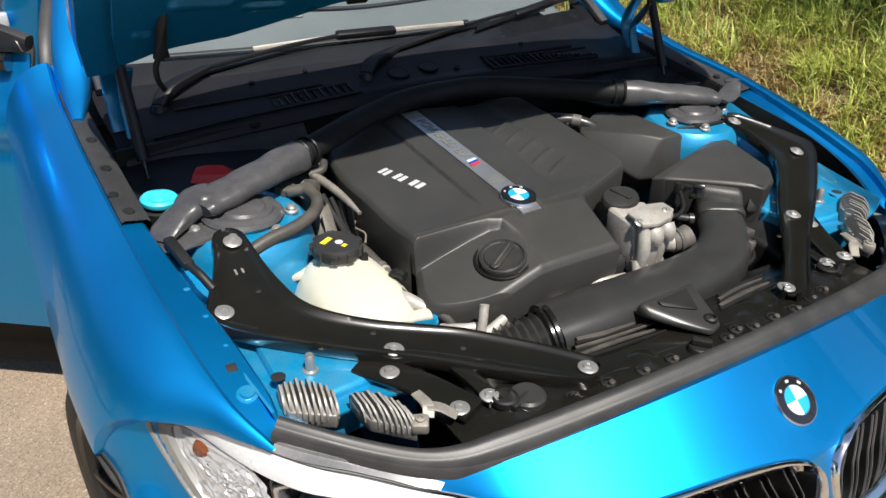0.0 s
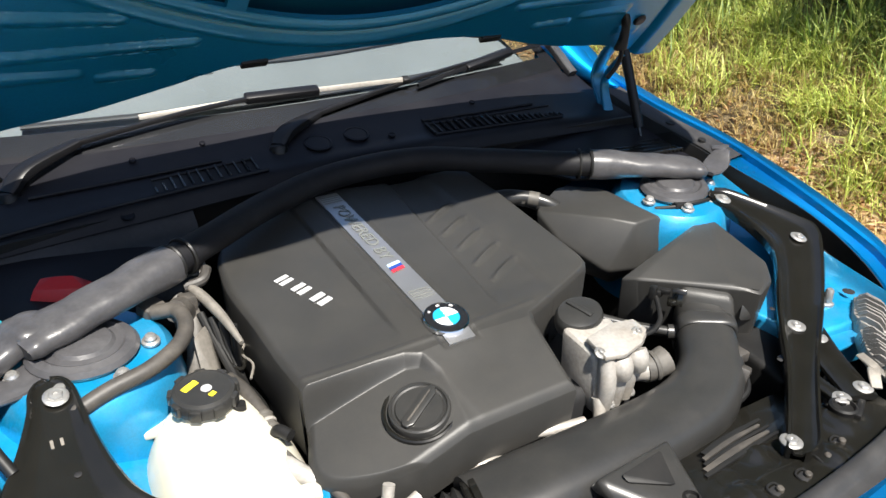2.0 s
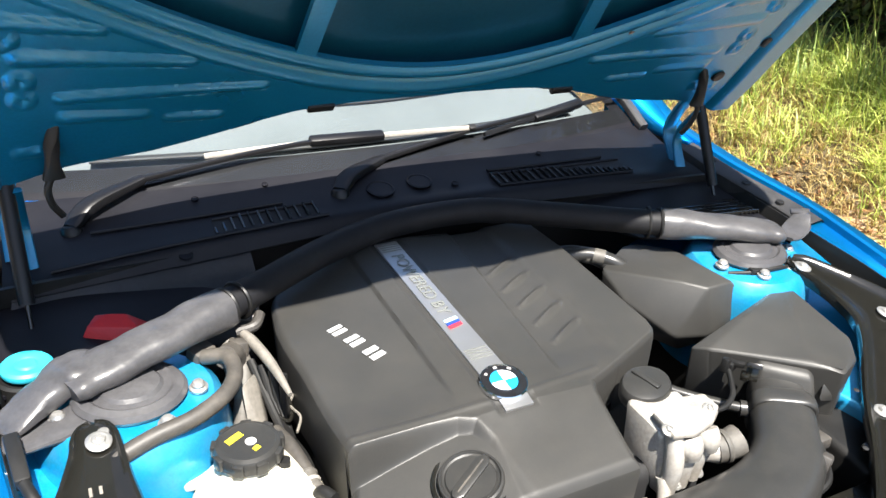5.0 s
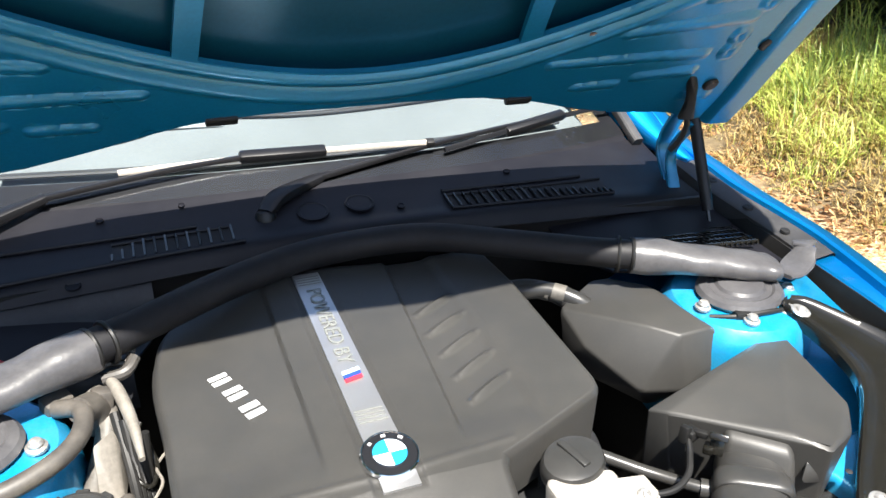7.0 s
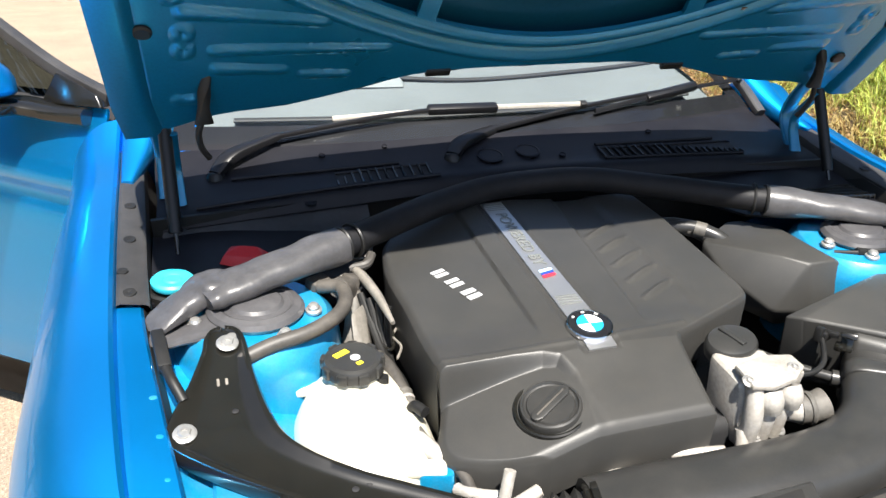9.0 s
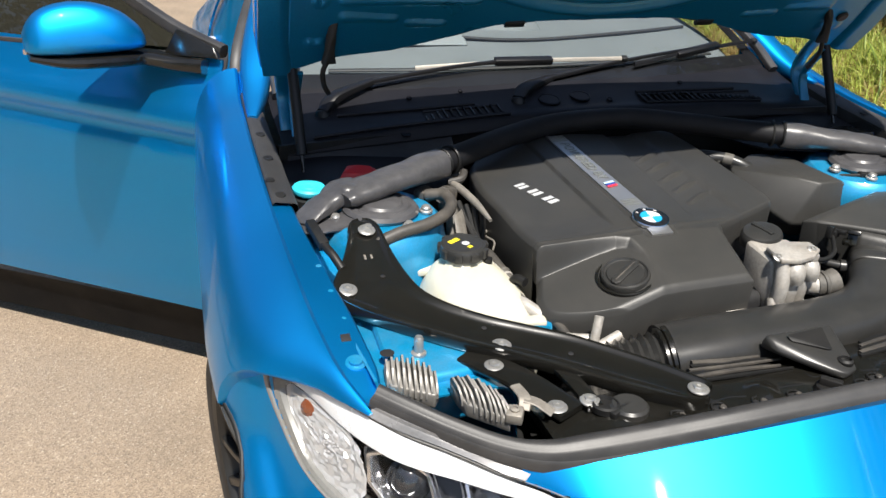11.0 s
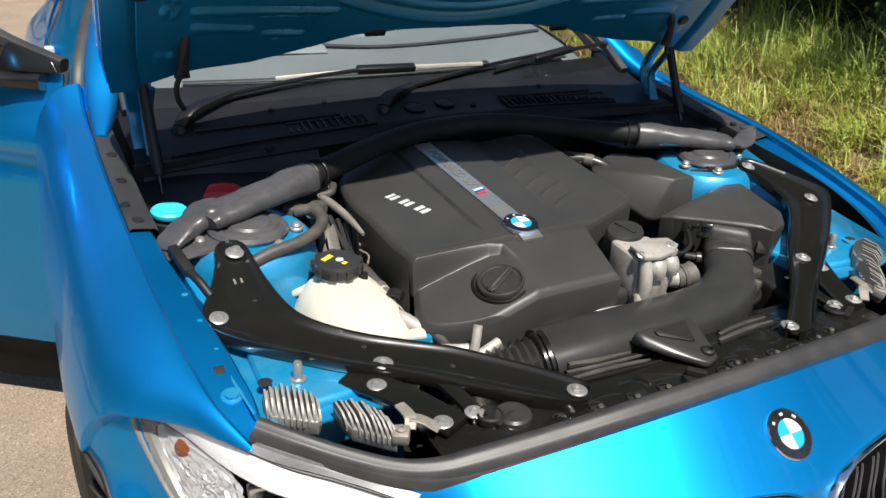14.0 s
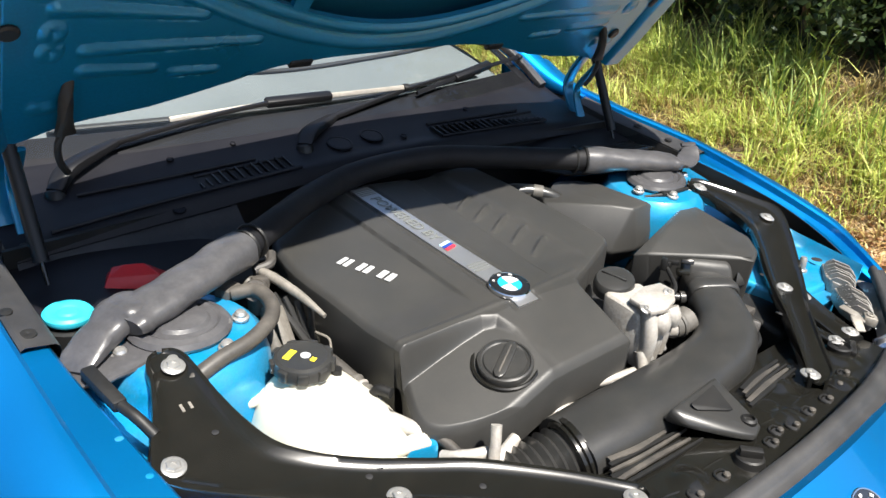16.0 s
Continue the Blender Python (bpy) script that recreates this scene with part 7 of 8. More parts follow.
part("front_pipe", tube([(-0.24, 0.465, 0.735), (-0.195, 0.452, 0.738), (-0.103, 0.418, 0.740), (-0.06, 0.40, 0.740)], 0.0085, 16, 14), ALLOY, bay, "pale alloy pipe")
engine = part("engine_block", hull([(-0.33, 0.47, 0.76), (0.18, 0.47, 0.76), (0.24, 0.68, 0.78), (0.26, 1.04, 0.80), (-0.33, 1.04, 0.80), (-0.33, 0.46, 0.42), (0.2, 0.46, 0.42), (0.26, 1.04, 0.42), (-0.33, 1.04, 0.42)], 0.02), MESH_BLK, bay, "dark engine block under the cover")
part("radiator_stack", hull([(-0.42, 0.335, 0.70), (0.42, 0.335, 0.70), (-0.42, 0.10, 0.70), (0.42, 0.10, 0.70), (-0.42, 0.335, 0.25), (0.42, 0.335, 0.25), (-0.42, 0.10, 0.25), (0.42, 0.10, 0.25)], 0.02), MESH_BLK, bay, "black radiator stack")
part("loom", join(*(tube([(0.24, 0.335 + 0.012 * i, 0.742), (0.31, 0.345 + 0.012 * i, 0.748), (0.36, 0.40 + 0.01 * i, 0.752), (0.40, 0.45, 0.74)], 0.006, 20, 8) for i in range(3))), DARK, bay, "black wiring loom")
part("loom_plug", join(block(0.03, 0.04, 0.03, 0.005, pose(0.318, 0.375, 0.765, 10, 20, 30)), block(0.03, 0.03, 0.02, 0.004, pose(0.345, 0.40, 0.775))), HOSE, bay, "dusty grey plug")

# ---- cowl, vents and wipers ----
cow_rows = [[(-0.76, 1.11, 0.915), (-0.45, 1.115, 0.930), (0, 1.125, 0.945), (0.45, 1.115, 0.932), (0.76, 1.11, 0.920)],
            [(-0.77, 1.13, 0.935), (-0.45, 1.135, 0.958), (0, 1.145, 0.970), (0.45, 1.135, 0.960), (0.77, 1.13, 0.938)],
            [(-0.77, 1.20, 0.950), (-0.45, 1.175, 0.968), (0, 1.185, 0.978), (0.45, 1.175, 0.970), (0.77, 1.20, 0.952)],
            [(-0.775, 1.30, 0.972), (-0.45, 1.255, 0.990), (0, 1.24, 0.998), (0.45, 1.255, 0.990), (0.775, 1.30, 0.974)],
            [(-0.775, 1.375, 0.998), (-0.45, 1.305, 1.010), (0, 1.275, 1.016), (0.45, 1.305, 1.010), (0.775, 1.375, 1.000)]]
cowl_shape = loft(cow_rows, 40, 100)
cowl = part("cowl_panel", sheet((cowl_shape[0], [q[::-1] for q in cowl_shape[1]]), 0.005), COWL, car, "black plastic cowl panel below the windscreen")
cow_grid = cowl_shape[0].reshape(40, 100, 3)


def on_cowl(x, k, up=0.0):
    """A place on the cowl: x across, k from its front (0) to the glass (1)."""
    i = int(round(k * 39))
    row = cow_grid[i]
    j = int(np.abs(row[:, 0] - x).argmin())
    return Vector(row[j]) + Vector((0, -0.2, 0.97)) * up


def build_vent(x0, x1, n, k0, k1, name="cowl_vent"):
    a, b = on_cowl((x0 + x1) / 2, k0, 0.002), on_cowl((x0 + x1) / 2, k1, 0.002)
    vent = new(name)
    vent.parent = cowl
    vent["label"] = "black slatted vent"
    for i in range(n):
        x = x0 + (x1 - x0) * i / (n - 1)
        taper = min(1.0, 0.35 + 0.65 * min((i + 1) / 5, 1) if x0 < 0 else 0.35 + 0.65 * min((n - i) / (n * 0.6), 1))
        p, q = on_cowl(x, k0, 0.003), on_cowl(x, k0 + (k1 - k0) * taper, 0.003)
        part("slat", sweep([p, (p + q) / 2, q], squircle(1, 1, 8, 0.5), 4, [(0.0022, 0.005)] * 3), GLOSS, vent)
    back = [[on_cowl(x0 + (x1 - x0) * u, k0 + (k1 - k0) * w, 0.0008)[:] for u in np.linspace(0, 1, 12)] for w in np.linspace(0, 1, 4)]
    part("vent_backing", (grid(np.array(back))[0], [q[::-1] for q in grid(np.array(back))[1]]), MESH_BLK, vent)
    for kk in (k0, k1):
        part("vent_edge", sweep([on_cowl(x0 + (x1 - x0) * u, kk, 0.003)[:] for u in np.linspace(0, 1, 8)], circle(0.003, 8), smooth=False), COWL, vent)


build_vent(-0.415, -0.215, 17, 0.30, 0.56)
build_vent(0.205, 0.56, 34, 0.36, 0.58)
for x0, x1, k in ((-0.62, -0.27, 0.62), (0.19, 0.52, 0.64), (-0.70, -0.2, 0.28)):
    part("cowl_rib", sweep([on_cowl(x0 + (x1 - x0) * u, k, 0.003)[:] for u in np.linspace(0, 1, 16)], circle(0.004, 8), smooth=False), COWL, cowl)
for x, k, r in ((-0.06, 0.60, 0.030), (0.02, 0.62, 0.028), (-0.43, 0.80, 0.007), (-0.30, 0.86, 0.006), (-0.48, 0.10, 0.012), (0.36, 0.80, 0.007), (0.10, 0.52, 0.008)):
    part("cowl_plug", turned([(r, 0), (r, 0.003), (r * 0.85, 0.004), (r * 0.8, 0.0025), (0.001, 0.0025)], 24, frame_from(on_cowl(x, k, 0.001), (1, 0, 0), (0, -0.25, 1))), COWL, cowl)


def glass_at(u, w):
    """A place on the windscreen: u across (-1 to 1), w up (0 to 1)."""
    x = u * (0.735 - 0.13 * w)
    return (x, 1.275 + 0.105 * u * u + 0.62 * w * (1 - 0.12 * u * u), 1.012 + 0.36 * w - 0.05 * w * w + 0.02 * (1 - u * u) * w)


def build_wiper(pivot, mid, tip_a, tip_b, bend):
    wp = part("wiper", turned([(0.019, -0.008), (0.020, 0.010), (0.016, 0.018), (0.010, 0.020), (0.001, 0.020)], 22, pose(*pivot, -10)), WIPER, car, "black wiper arm and blade")
    P, M = Vector(pivot), Vector(mid)
    part("arm", sweep([P + Vector((0, 0, 0.016)), Vector(bend), M], squircle(1, 1, 14, 0.6), 26, [(0.016, 0.008), (0.020, 0.012), (0.012, 0.008)]), WIPER, wp)
    part("arm_rod", sweep([M, M * 0.5 + (Vector(tip_a) + Vector(tip_b)) * 0.25 + Vector((0, 0, 0.012)), (Vector(tip_a) + Vector(tip_b)) / 2 + Vector((0, 0, 0.012))], squircle(1, 1, 10, 0.6), 14, [(0.008, 0.006), (0.006, 0.005), (0.006, 0.005)]), WIPER, wp)
    A, B = Vector(tip_a), Vector(tip_b)
    C = (A + B) / 2 + Vector((0, 0, 0.006))
    part("blade", sweep([A, A * 0.7 + B * 0.3 + Vector((0, 0, 0.004)), C, A * 0.3 + B * 0.7 + Vector((0, 0, 0.004)), B], [(-0.006, -0.004), (-0.003, 0.002), (0.0, 0.006), (0.003, 0.002), (0.004, -0.004), (0.0, -0.006)], 40), OLD_STEEL if A.x < 0 else WIPER, wp, "slim rubber wiper blade")
    part("blade_joint", block(0.17, 0.024, 0.020, 0.006, frame_from(C, B - A, (0, -0.4, 0.9))), WIPER, wp)
    part("blade_end", block(0.018, 0.018, 0.012, 0.003, frame_from(B, B - A, (0, -0.4, 0.9))), DARK, wp)


build_wiper((-0.654, 1.25, 0.962), (-0.515, 1.325, 1.030), (-0.39, 1.350, 1.054), (0.215, 1.322, 1.060), (-0.615, 1.285, 1.005))
build_wiper((-0.150, 1.212, 0.976), (-0.03, 1.285, 1.024), (0.245, 1.315, 1.043), (0.73, 1.43, 1.075), (-0.115, 1.245, 1.010))

pane = grid(np.array([[glass_at(u, w) for u in np.linspace(-1, 1, 40)] for w in np.linspace(0, 1, 16)]))
ws = part("windscreen", (pane[0], [q[::-1] for q in pane[1]]), GLASS, car, "raked windscreen reflecting the sky")
ws.visible_shadow = False
frit = np.array([[np.array(glass_at(u, w)) - (0, 0.0, 0.004) for u in np.linspace(-1, 1, 40)] for w in np.linspace(-0.02, 0.085, 4)])
part("windscreen_edge", grid(frit), COWL, ws, "black printed edge of the glass")
for s in (-1, 1):
    side = np.array([[np.array(glass_at(s * u, w)) - (0, 0, 0.004) for u in np.linspace(0.95, 1.01, 4)] for w in np.linspace(0, 1, 16)])
    part("windscreen_edge", grid(side), COWL, ws)

# ---- pillars, roof and cabin ----
for s in (-1, 1):
    mm = (lambda q: q) if s < 0 else mirrored
    part("screen_pillar", mm(sweep([(-0.825, 1.24, 0.972), (-0.805, 1.36, 1.008), (-0.785, 1.48, 1.075), (-0.72, 1.72, 1.215), (-0.64, 1.98, 1.345), (-0.60, 2.15, 1.385)], squircle(1, 1, 20, 0.7), 36, [(0.012, 0.010), (0.032, 0.026), (0.042, 0.030), (0.04, 0.032), (0.04, 0.03), (0.05, 0.03)])), PAINT, car, "blue windscreen pillar")
    part("pillar_trim", mm(sweep([(-0.752, 1.345, 1.000), (-0.742, 1.47, 1.078), (-0.675, 1.72, 1.225), (-0.60, 1.97, 1.352)], squircle(1, 1, 12, 0.6), 24, [(0.014, 0.012)] * 4)), SEAL, car, "black rubber windscreen trim")
    part("door_seal", mm(sweep([(-0.835, 1.47, 0.55), (-0.845, 1.48, 0.9), (-0.835, 1.52, 1.07), (-0.76, 1.76, 1.215), (-0.68, 2.02, 1.345)], squircle(1, 1, 12, 0.6), 40, [(0.012, 0.016)] * 5, up=(1, 0, 0))), SEAL, car, "black rubber door seal")
    part("hinge_post", mm(hull([(-0.86, 1.44, 0.30), (-0.80, 1.44, 0.30), (-0.86, 1.50, 0.30), (-0.78, 1.52, 0.30), (-0.84, 1.46, 1.04), (-0.78, 1.46, 1.04), (-0.84, 1.53, 1.04), (-0.77, 1.55, 1.04)], 0.01)), PAINT, car, "blue door hinge post")
    part("rear_door_post", mm(hull([(-0.88, 2.84, 0.30), (-0.72, 2.84, 0.30), (-0.88, 3.0, 0.30), (-0.72, 3.0, 0.30), (-0.86, 2.82, 0.95), (-0.72, 2.82, 0.95), (-0.86, 2.98, 0.95), (-0.66, 2.62, 1.36), (-0.58, 2.62, 1.36), (-0.66, 2.76, 1.36)], 0.015)), PAINT, car, "blue rear door post")
    part("sill", mm(hull([(-0.90, 1.06, 0.20), (-0.78, 1.06, 0.20), (-0.90, 2.95, 0.20), (-0.78, 2.95, 0.20), (-0.88, 1.06, 0.33), (-0.76, 1.06, 0.33), (-0.88, 2.95, 0.35), (-0.76, 2.95, 0.35)], 0.02)), PAINT, car, "blue sill")
    part("rear_quarter", mm(sheet(loft([[(-0.70, 2.80, 1.30), (-0.68, 3.2, 1.22), (-0.70, 3.75, 0.98), (-0.62, 4.15, 0.93)], [(-0.87, 2.90, 0.93), (-0.91, 3.25, 0.93), (-0.90, 3.75, 0.90), (-0.76, 4.18, 0.86)], [(-0.90, 2.93, 0.55), (-0.94, 3.3, 0.62), (-0.92, 3.8, 0.6), (-0.78, 4.25, 0.6)], [(-0.90, 2.95, 0.22), (-0.93, 3.3, 0.45), (-0.90, 3.8, 0.25), (-0.76, 4.2, 0.25)]], 18, 24), 0.01)), PAINT, car, "blue rear quarter panel")
    build_wheel(pose(s * 0.80, 3.39, 0.327, 0, 0, 0 if s < 0 else 180))
roof = loft([[(-0.62, 1.93, 1.350), (0, 1.885, 1.375), (0.62, 1.93, 1.350)], [(-0.64, 2.3, 1.385), (0, 2.3, 1.42), (0.64, 2.3, 1.385)], [(-0.66, 2.9, 1.325), (0, 2.95, 1.37), (0.66, 2.9, 1.325)], [(-0.68, 3.4, 1.15), (0, 3.5, 1.18), (0.68, 3.4, 1.15)], [(-0.66, 3.8, 0.98), (0, 3.85, 1.0), (0.66, 3.8, 0.98)], [(-0.62, 4.15, 0.94), (0, 4.2, 0.96), (0.62, 4.15, 0.94)], [(-0.70, 4.27, 0.5), (0, 4.33, 0.5), (0.70, 4.27, 0.5)]], 40, 24)
part("roof", sheet((roof[0], [q[::-1] for q in roof[1]]), 0.02), PAINT, car, "blue roof and tail", 45)
dash = loft([[(-0.68, 1.44, 1.00), (0, 1.34, 1.005), (0.68, 1.44, 1.00)], [(-0.68, 1.56, 1.05), (0, 1.48, 1.045), (0.68, 1.56, 1.05)], [(-0.66, 1.70, 1.10), (-0.35, 1.66, 1.11), (0, 1.64, 1.085), (0.35, 1.66, 1.09), (0.66, 1.70, 1.095)], [(-0.64, 1.82, 1.12), (-0.35, 1.78, 1.13), (0, 1.76, 1.105), (0.35, 1.78, 1.11), (0.64, 1.82, 1.115)], [(-0.64, 1.87, 1.05), (0, 1.83, 1.03), (0.64, 1.87, 1.05)], [(-0.66, 1.88, 0.6), (0, 1.88, 0.6), (0.66, 1.88, 0.6)]], 30, 40)
dashboard = part("dashboard", sheet((dash[0], [q[::-1] for q in dash[1]]), 0.01), DASH, car, "dusty grey dashboard top behind the glass")
part("instrument_hood", hull([(-0.50, 1.56, 1.08), (-0.16, 1.55, 1.07), (-0.50, 1.80, 1.08), (-0.16, 1.80, 1.08), (-0.46, 1.66, 1.15), (-0.20, 1.65, 1.14), (-0.46, 1.80, 1.165), (-0.20, 1.80, 1.16)], 0.012), surface("pale_dash_hood", (0.19, 0.21, 0.22), 0.55, 0, 0.1, 6.0, 160.0, 0.2, 400.0), dashboard, "grey instrument hood")
part("dash_seam", sweep([(-0.62, 1.66, 1.094), (-0.35, 1.61, 1.102), (0, 1.585, 1.078), (0.35, 1.61, 1.083), (0.62, 1.66, 1.089)], squircle(1, 1, 8, 0.6), 30, [(0.008, 0.005)] * 5), SEAT, dashboard, "dark seam across the dash")
part("screen_hood", hull([(-0.10, 1.66, 1.08), (0.12, 1.66, 1.08), (-0.10, 1.78, 1.09), (0.12, 1.78, 1.09), (-0.08, 1.70, 1.125), (0.10, 1.70, 1.125), (-0.08, 1.78, 1.14), (0.10, 1.78, 1.14)], 0.01), DASH, dashboard, "grey screen hood")
part("defrost_slot", sweep([(-0.60, 1.47, 1.034), (-0.3, 1.42, 1.034), (0, 1.40, 1.034), (0.3, 1.42, 1.034), (0.60, 1.47, 1.034)], squircle(1, 1, 8, 0.5), 30, [(0.012, 0.004)] * 5), SEAT, dashboard, "dark defroster slot")
for s in (-1, 1):
    seat = part("front_seat", hull([(s * 0.17, 2.35, 0.45), (s * 0.58, 2.35, 0.45), (s * 0.17, 2.55, 0.45), (s * 0.58, 2.55, 0.45), (s * 0.20, 2.55, 1.05), (s * 0.55, 2.55, 1.05), (s * 0.22, 2.68, 1.05), (s * 0.53, 2.68, 1.05)], 0.05), SEAT, car, "dark front seat")
    part("headrest", block(0.26, 0.10, 0.18, 0.04, pose(s * 0.375, 2.66, 1.17, 10)), SEAT, seat)
part("cabin_floor", block(1.5, 1.9, 0.02, 0, pose(0, 2.4, 0.30)), SEAT, car, "dark cabin floor")
part("latch_striker", join(block(0.035, 0.05, 0.05, 0.006, pose(-0.868, 2.815, 0.905)), block(0.03, 0.04, 0.08, 0.006, pose(-0.868, 2.80, 0.80))), LETTER, car, "pale latch and connector on the door post")
part("rear_floor", block(1.4, 1.2, 0.02, 0, pose(0, 3.7, 0.35)), DARK, car)

# ---- open front door with its mirror ----
DOOR_D = Vector((-0.777, 0.629, 0))
DOOR_N = Vector((-0.629, -0.777, 0))
HINGE = Vector((-0.915, 1.465, 0))


DOOR_SIDE = spline([0.15, 0.30, 0.38, 0.45, 0.60, 0.75, 0.83, 0.885, 0.918, 0.932, 0.95, 1.0, 1.09], [-0.100, -0.062, -0.040, -0.026, 0.004, 0.024, 0.030, 0.020, 0.042, 0.050, 0.046, 0.020, -0.028])


def on_door(u, z, out=0.0):
    """A place on the open door: u metres from the hinge, z high, out from the skin."""
    k = z + 0.015 - 0.05 * (u - 0.06) * (1 if z > 0.85 else max(0, (z - 0.7) / 0.15))
    p = HINGE + DOOR_D * u + DOOR_N * (float(DOOR_SIDE(k)) - 0.045 + out)
    return (p.x, p.y, z - 0.02)


us, zs = np.linspace(0.0, 1.36, 40), np.linspace(0.275, 1.085, 100)
skin = np.array([[on_door(u, z + 0.03 * u / 1.36 * (z - 0.3) / 0.8) for z in zs] for u in us])
door = part("front_door", sheet(grid(skin), 0.006), PAINT, car, "open blue front door, glossy in the sun", 50)
inner_pts = np.array([[on_door(u, z, -0.12 if 0.02 < u < 1.34 else -0.02) for z in np.linspace(0.27, 1.08, 16)] for u in np.linspace(0.0, 1.36, 20)])
part("door_lining", grid(inner_pts), SEAT, door, "dark door lining")
# added black strip under the door: its ground shadow built as a surface
low = np.array([[on_door(u, z - 0.03 * u, o) for u in us] for z, o in ((0.275, -0.002), (0.262, -0.010), (0.20, -0.014), (0.10, -0.022), (0.085, -0.05), (0.10, -0.12))])
part("door_shadow_strip", grid(low), DOOR_SHADE, door, "black strip added in place of the door's ground shadow")
edge = np.array([[on_door(0.0, z, o) for z in zs if z < 0.96] for o in (0.0, -0.05, -0.12)])
part("door_edge", grid(edge), SEAL, door, "dark door edge")
glass = np.array([[on_door(u, 1.09 + k * min(0.36, 0.46 * max(u - 0.08, 0.0)), -0.03 - 0.10 * k * min(1, u)) for k in np.linspace(0, 1, 6)] for u in np.linspace(0.14, 1.30, 24)])
pane = grid(glass)
gl = part("door_glass", (pane[0], [q[::-1] for q in pane[1]]), plain_glass("door_window_glass", (0.35, 0.42, 0.42), 0.22, 1.6), door, "dark tinted door glass")
gl.visible_shadow = False
fr = [on_door(u, 1.10 + min(0.36, 0.46 * max(u - 0.08, 0.0)), -0.03 - 0.10 * min(1, u)) for u in (0.02, 0.2, 0.45, 0.7, 0.9, 1.1, 1.3)]
part("window_frame", sweep(fr, squircle(1, 1, 12, 0.6), 40, [(0.016, 0.018)] * 7), SEAL, door, "black window frame")
part("belt_trim", sweep([on_door(u, 1.088, 0.004) for u in np.linspace(0.1, 1.34, 10)], squircle(1, 1, 10, 0.6), 20, [(0.008, 0.007)] * 10), SEAL, door, "black belt trim")


# mirror: painted shell over a black foot, with a bright lamp strip
def mirror_place(u, z, out):
    p = HINGE + DOOR_D * u + DOOR_N * out
    return Vector((p.x, p.y, z))


MIRROR_A, MIRROR_B = (0.205, -0.015), (0.375, 0.205)


def mirror_at(t, across, z):
    """A place in the mirror: t from its root (0) to its tip (1), across from its middle towards the front, z high."""
    a, b = np.array(MIRROR_A), np.array(MIRROR_B)
    d = (b - a) / np.linalg.norm(b - a)
    u, out = a + (b - a) * t + np.array((-d[1], d[0])) * across
    return mirror_place(u, z, out)


def build_mirror():
    rows = []
    for t, low, high, d in ((0.0, 1.100, 1.130, 0.030), (0.05, 1.094, 1.155, 0.052), (0.20, 1.090, 1.190, 0.068), (0.42, 1.088, 1.212, 0.074), (0.66, 1.088, 1.214, 0.072), (0.86, 1.090, 1.198, 0.064), (0.97, 1.094, 1.170, 0.048), (1.02, 1.102, 1.145, 0.030)):
        ring = []
        for a in np.linspace(0, math.tau, 28, endpoint=False):
            cs, sn = math.copysign(abs(math.cos(a)) ** 0.7, math.cos(a)), math.copysign(abs(math.sin(a)) ** 0.7, math.sin(a))
            zc, h = low + 0.25 * (high - low), (0.25 if sn < 0 else 0.75) * (high - low)
            ring.append(mirror_at(t, d * cs * (1 - 0.25 * max(0, sn)), zc + h * sn)[:])
        rows.append(ring)
    r = np.array(rows)
    r = np.array([cr(r[:, j], 34) for j in range(28)]).transpose(1, 0, 2)
    v, f = grid(r, close_v=True)
    return v, f + [list(range(28))[::-1], list(range(len(v) - 28, len(v)))]


mir = part("door_mirror", build_mirror(), PAINT, door, "blue door mirror on a black foot")
foot = [mirror_place(0.04, 1.048, -0.045), mirror_place(0.12, 1.052, -0.035), mirror_at(0.0, 0.0, 1.066), mirror_at(0.3, 0.0, 1.070), mirror_at(0.7, 0.0, 1.074), mirror_at(1.0, 0.0, 1.088)]
part("mirror_foot", sweep(foot, squircle(1, 1, 18, 0.7), 40, [(0.022, 0.020), (0.030, 0.018), (0.052, 0.018), (0.070, 0.020), (0.068, 0.018), (0.040, 0.010)]), GLOSS, mir, "glossy black mirror foot")
part("mirror_lamp", sweep([mirror_at(t, side, 1.096)[:] for t, side in ((0.12, -0.066), (0.42, -0.078), (0.72, -0.076), (0.93, -0.060), (1.02, -0.024))], squircle(1, 1, 10, 0.7), 30, [(0.005, 0.007)] * 5), LAMP_SILVER, mir, "bright lamp strip")
part("mirror_sail", hull([mirror_place(0.0, 1.07, -0.05)[:], mirror_place(0.17, 1.07, -0.04)[:], mirror_place(0.02, 1.10, -0.06)[:], mirror_place(0.14, 1.14, -0.07)[:], mirror_place(0.0, 1.07, -0.08)[:], mirror_place(0.17, 1.07, -0.08)[:]], 0.004), GLOSS, door, "black mirror triangle")


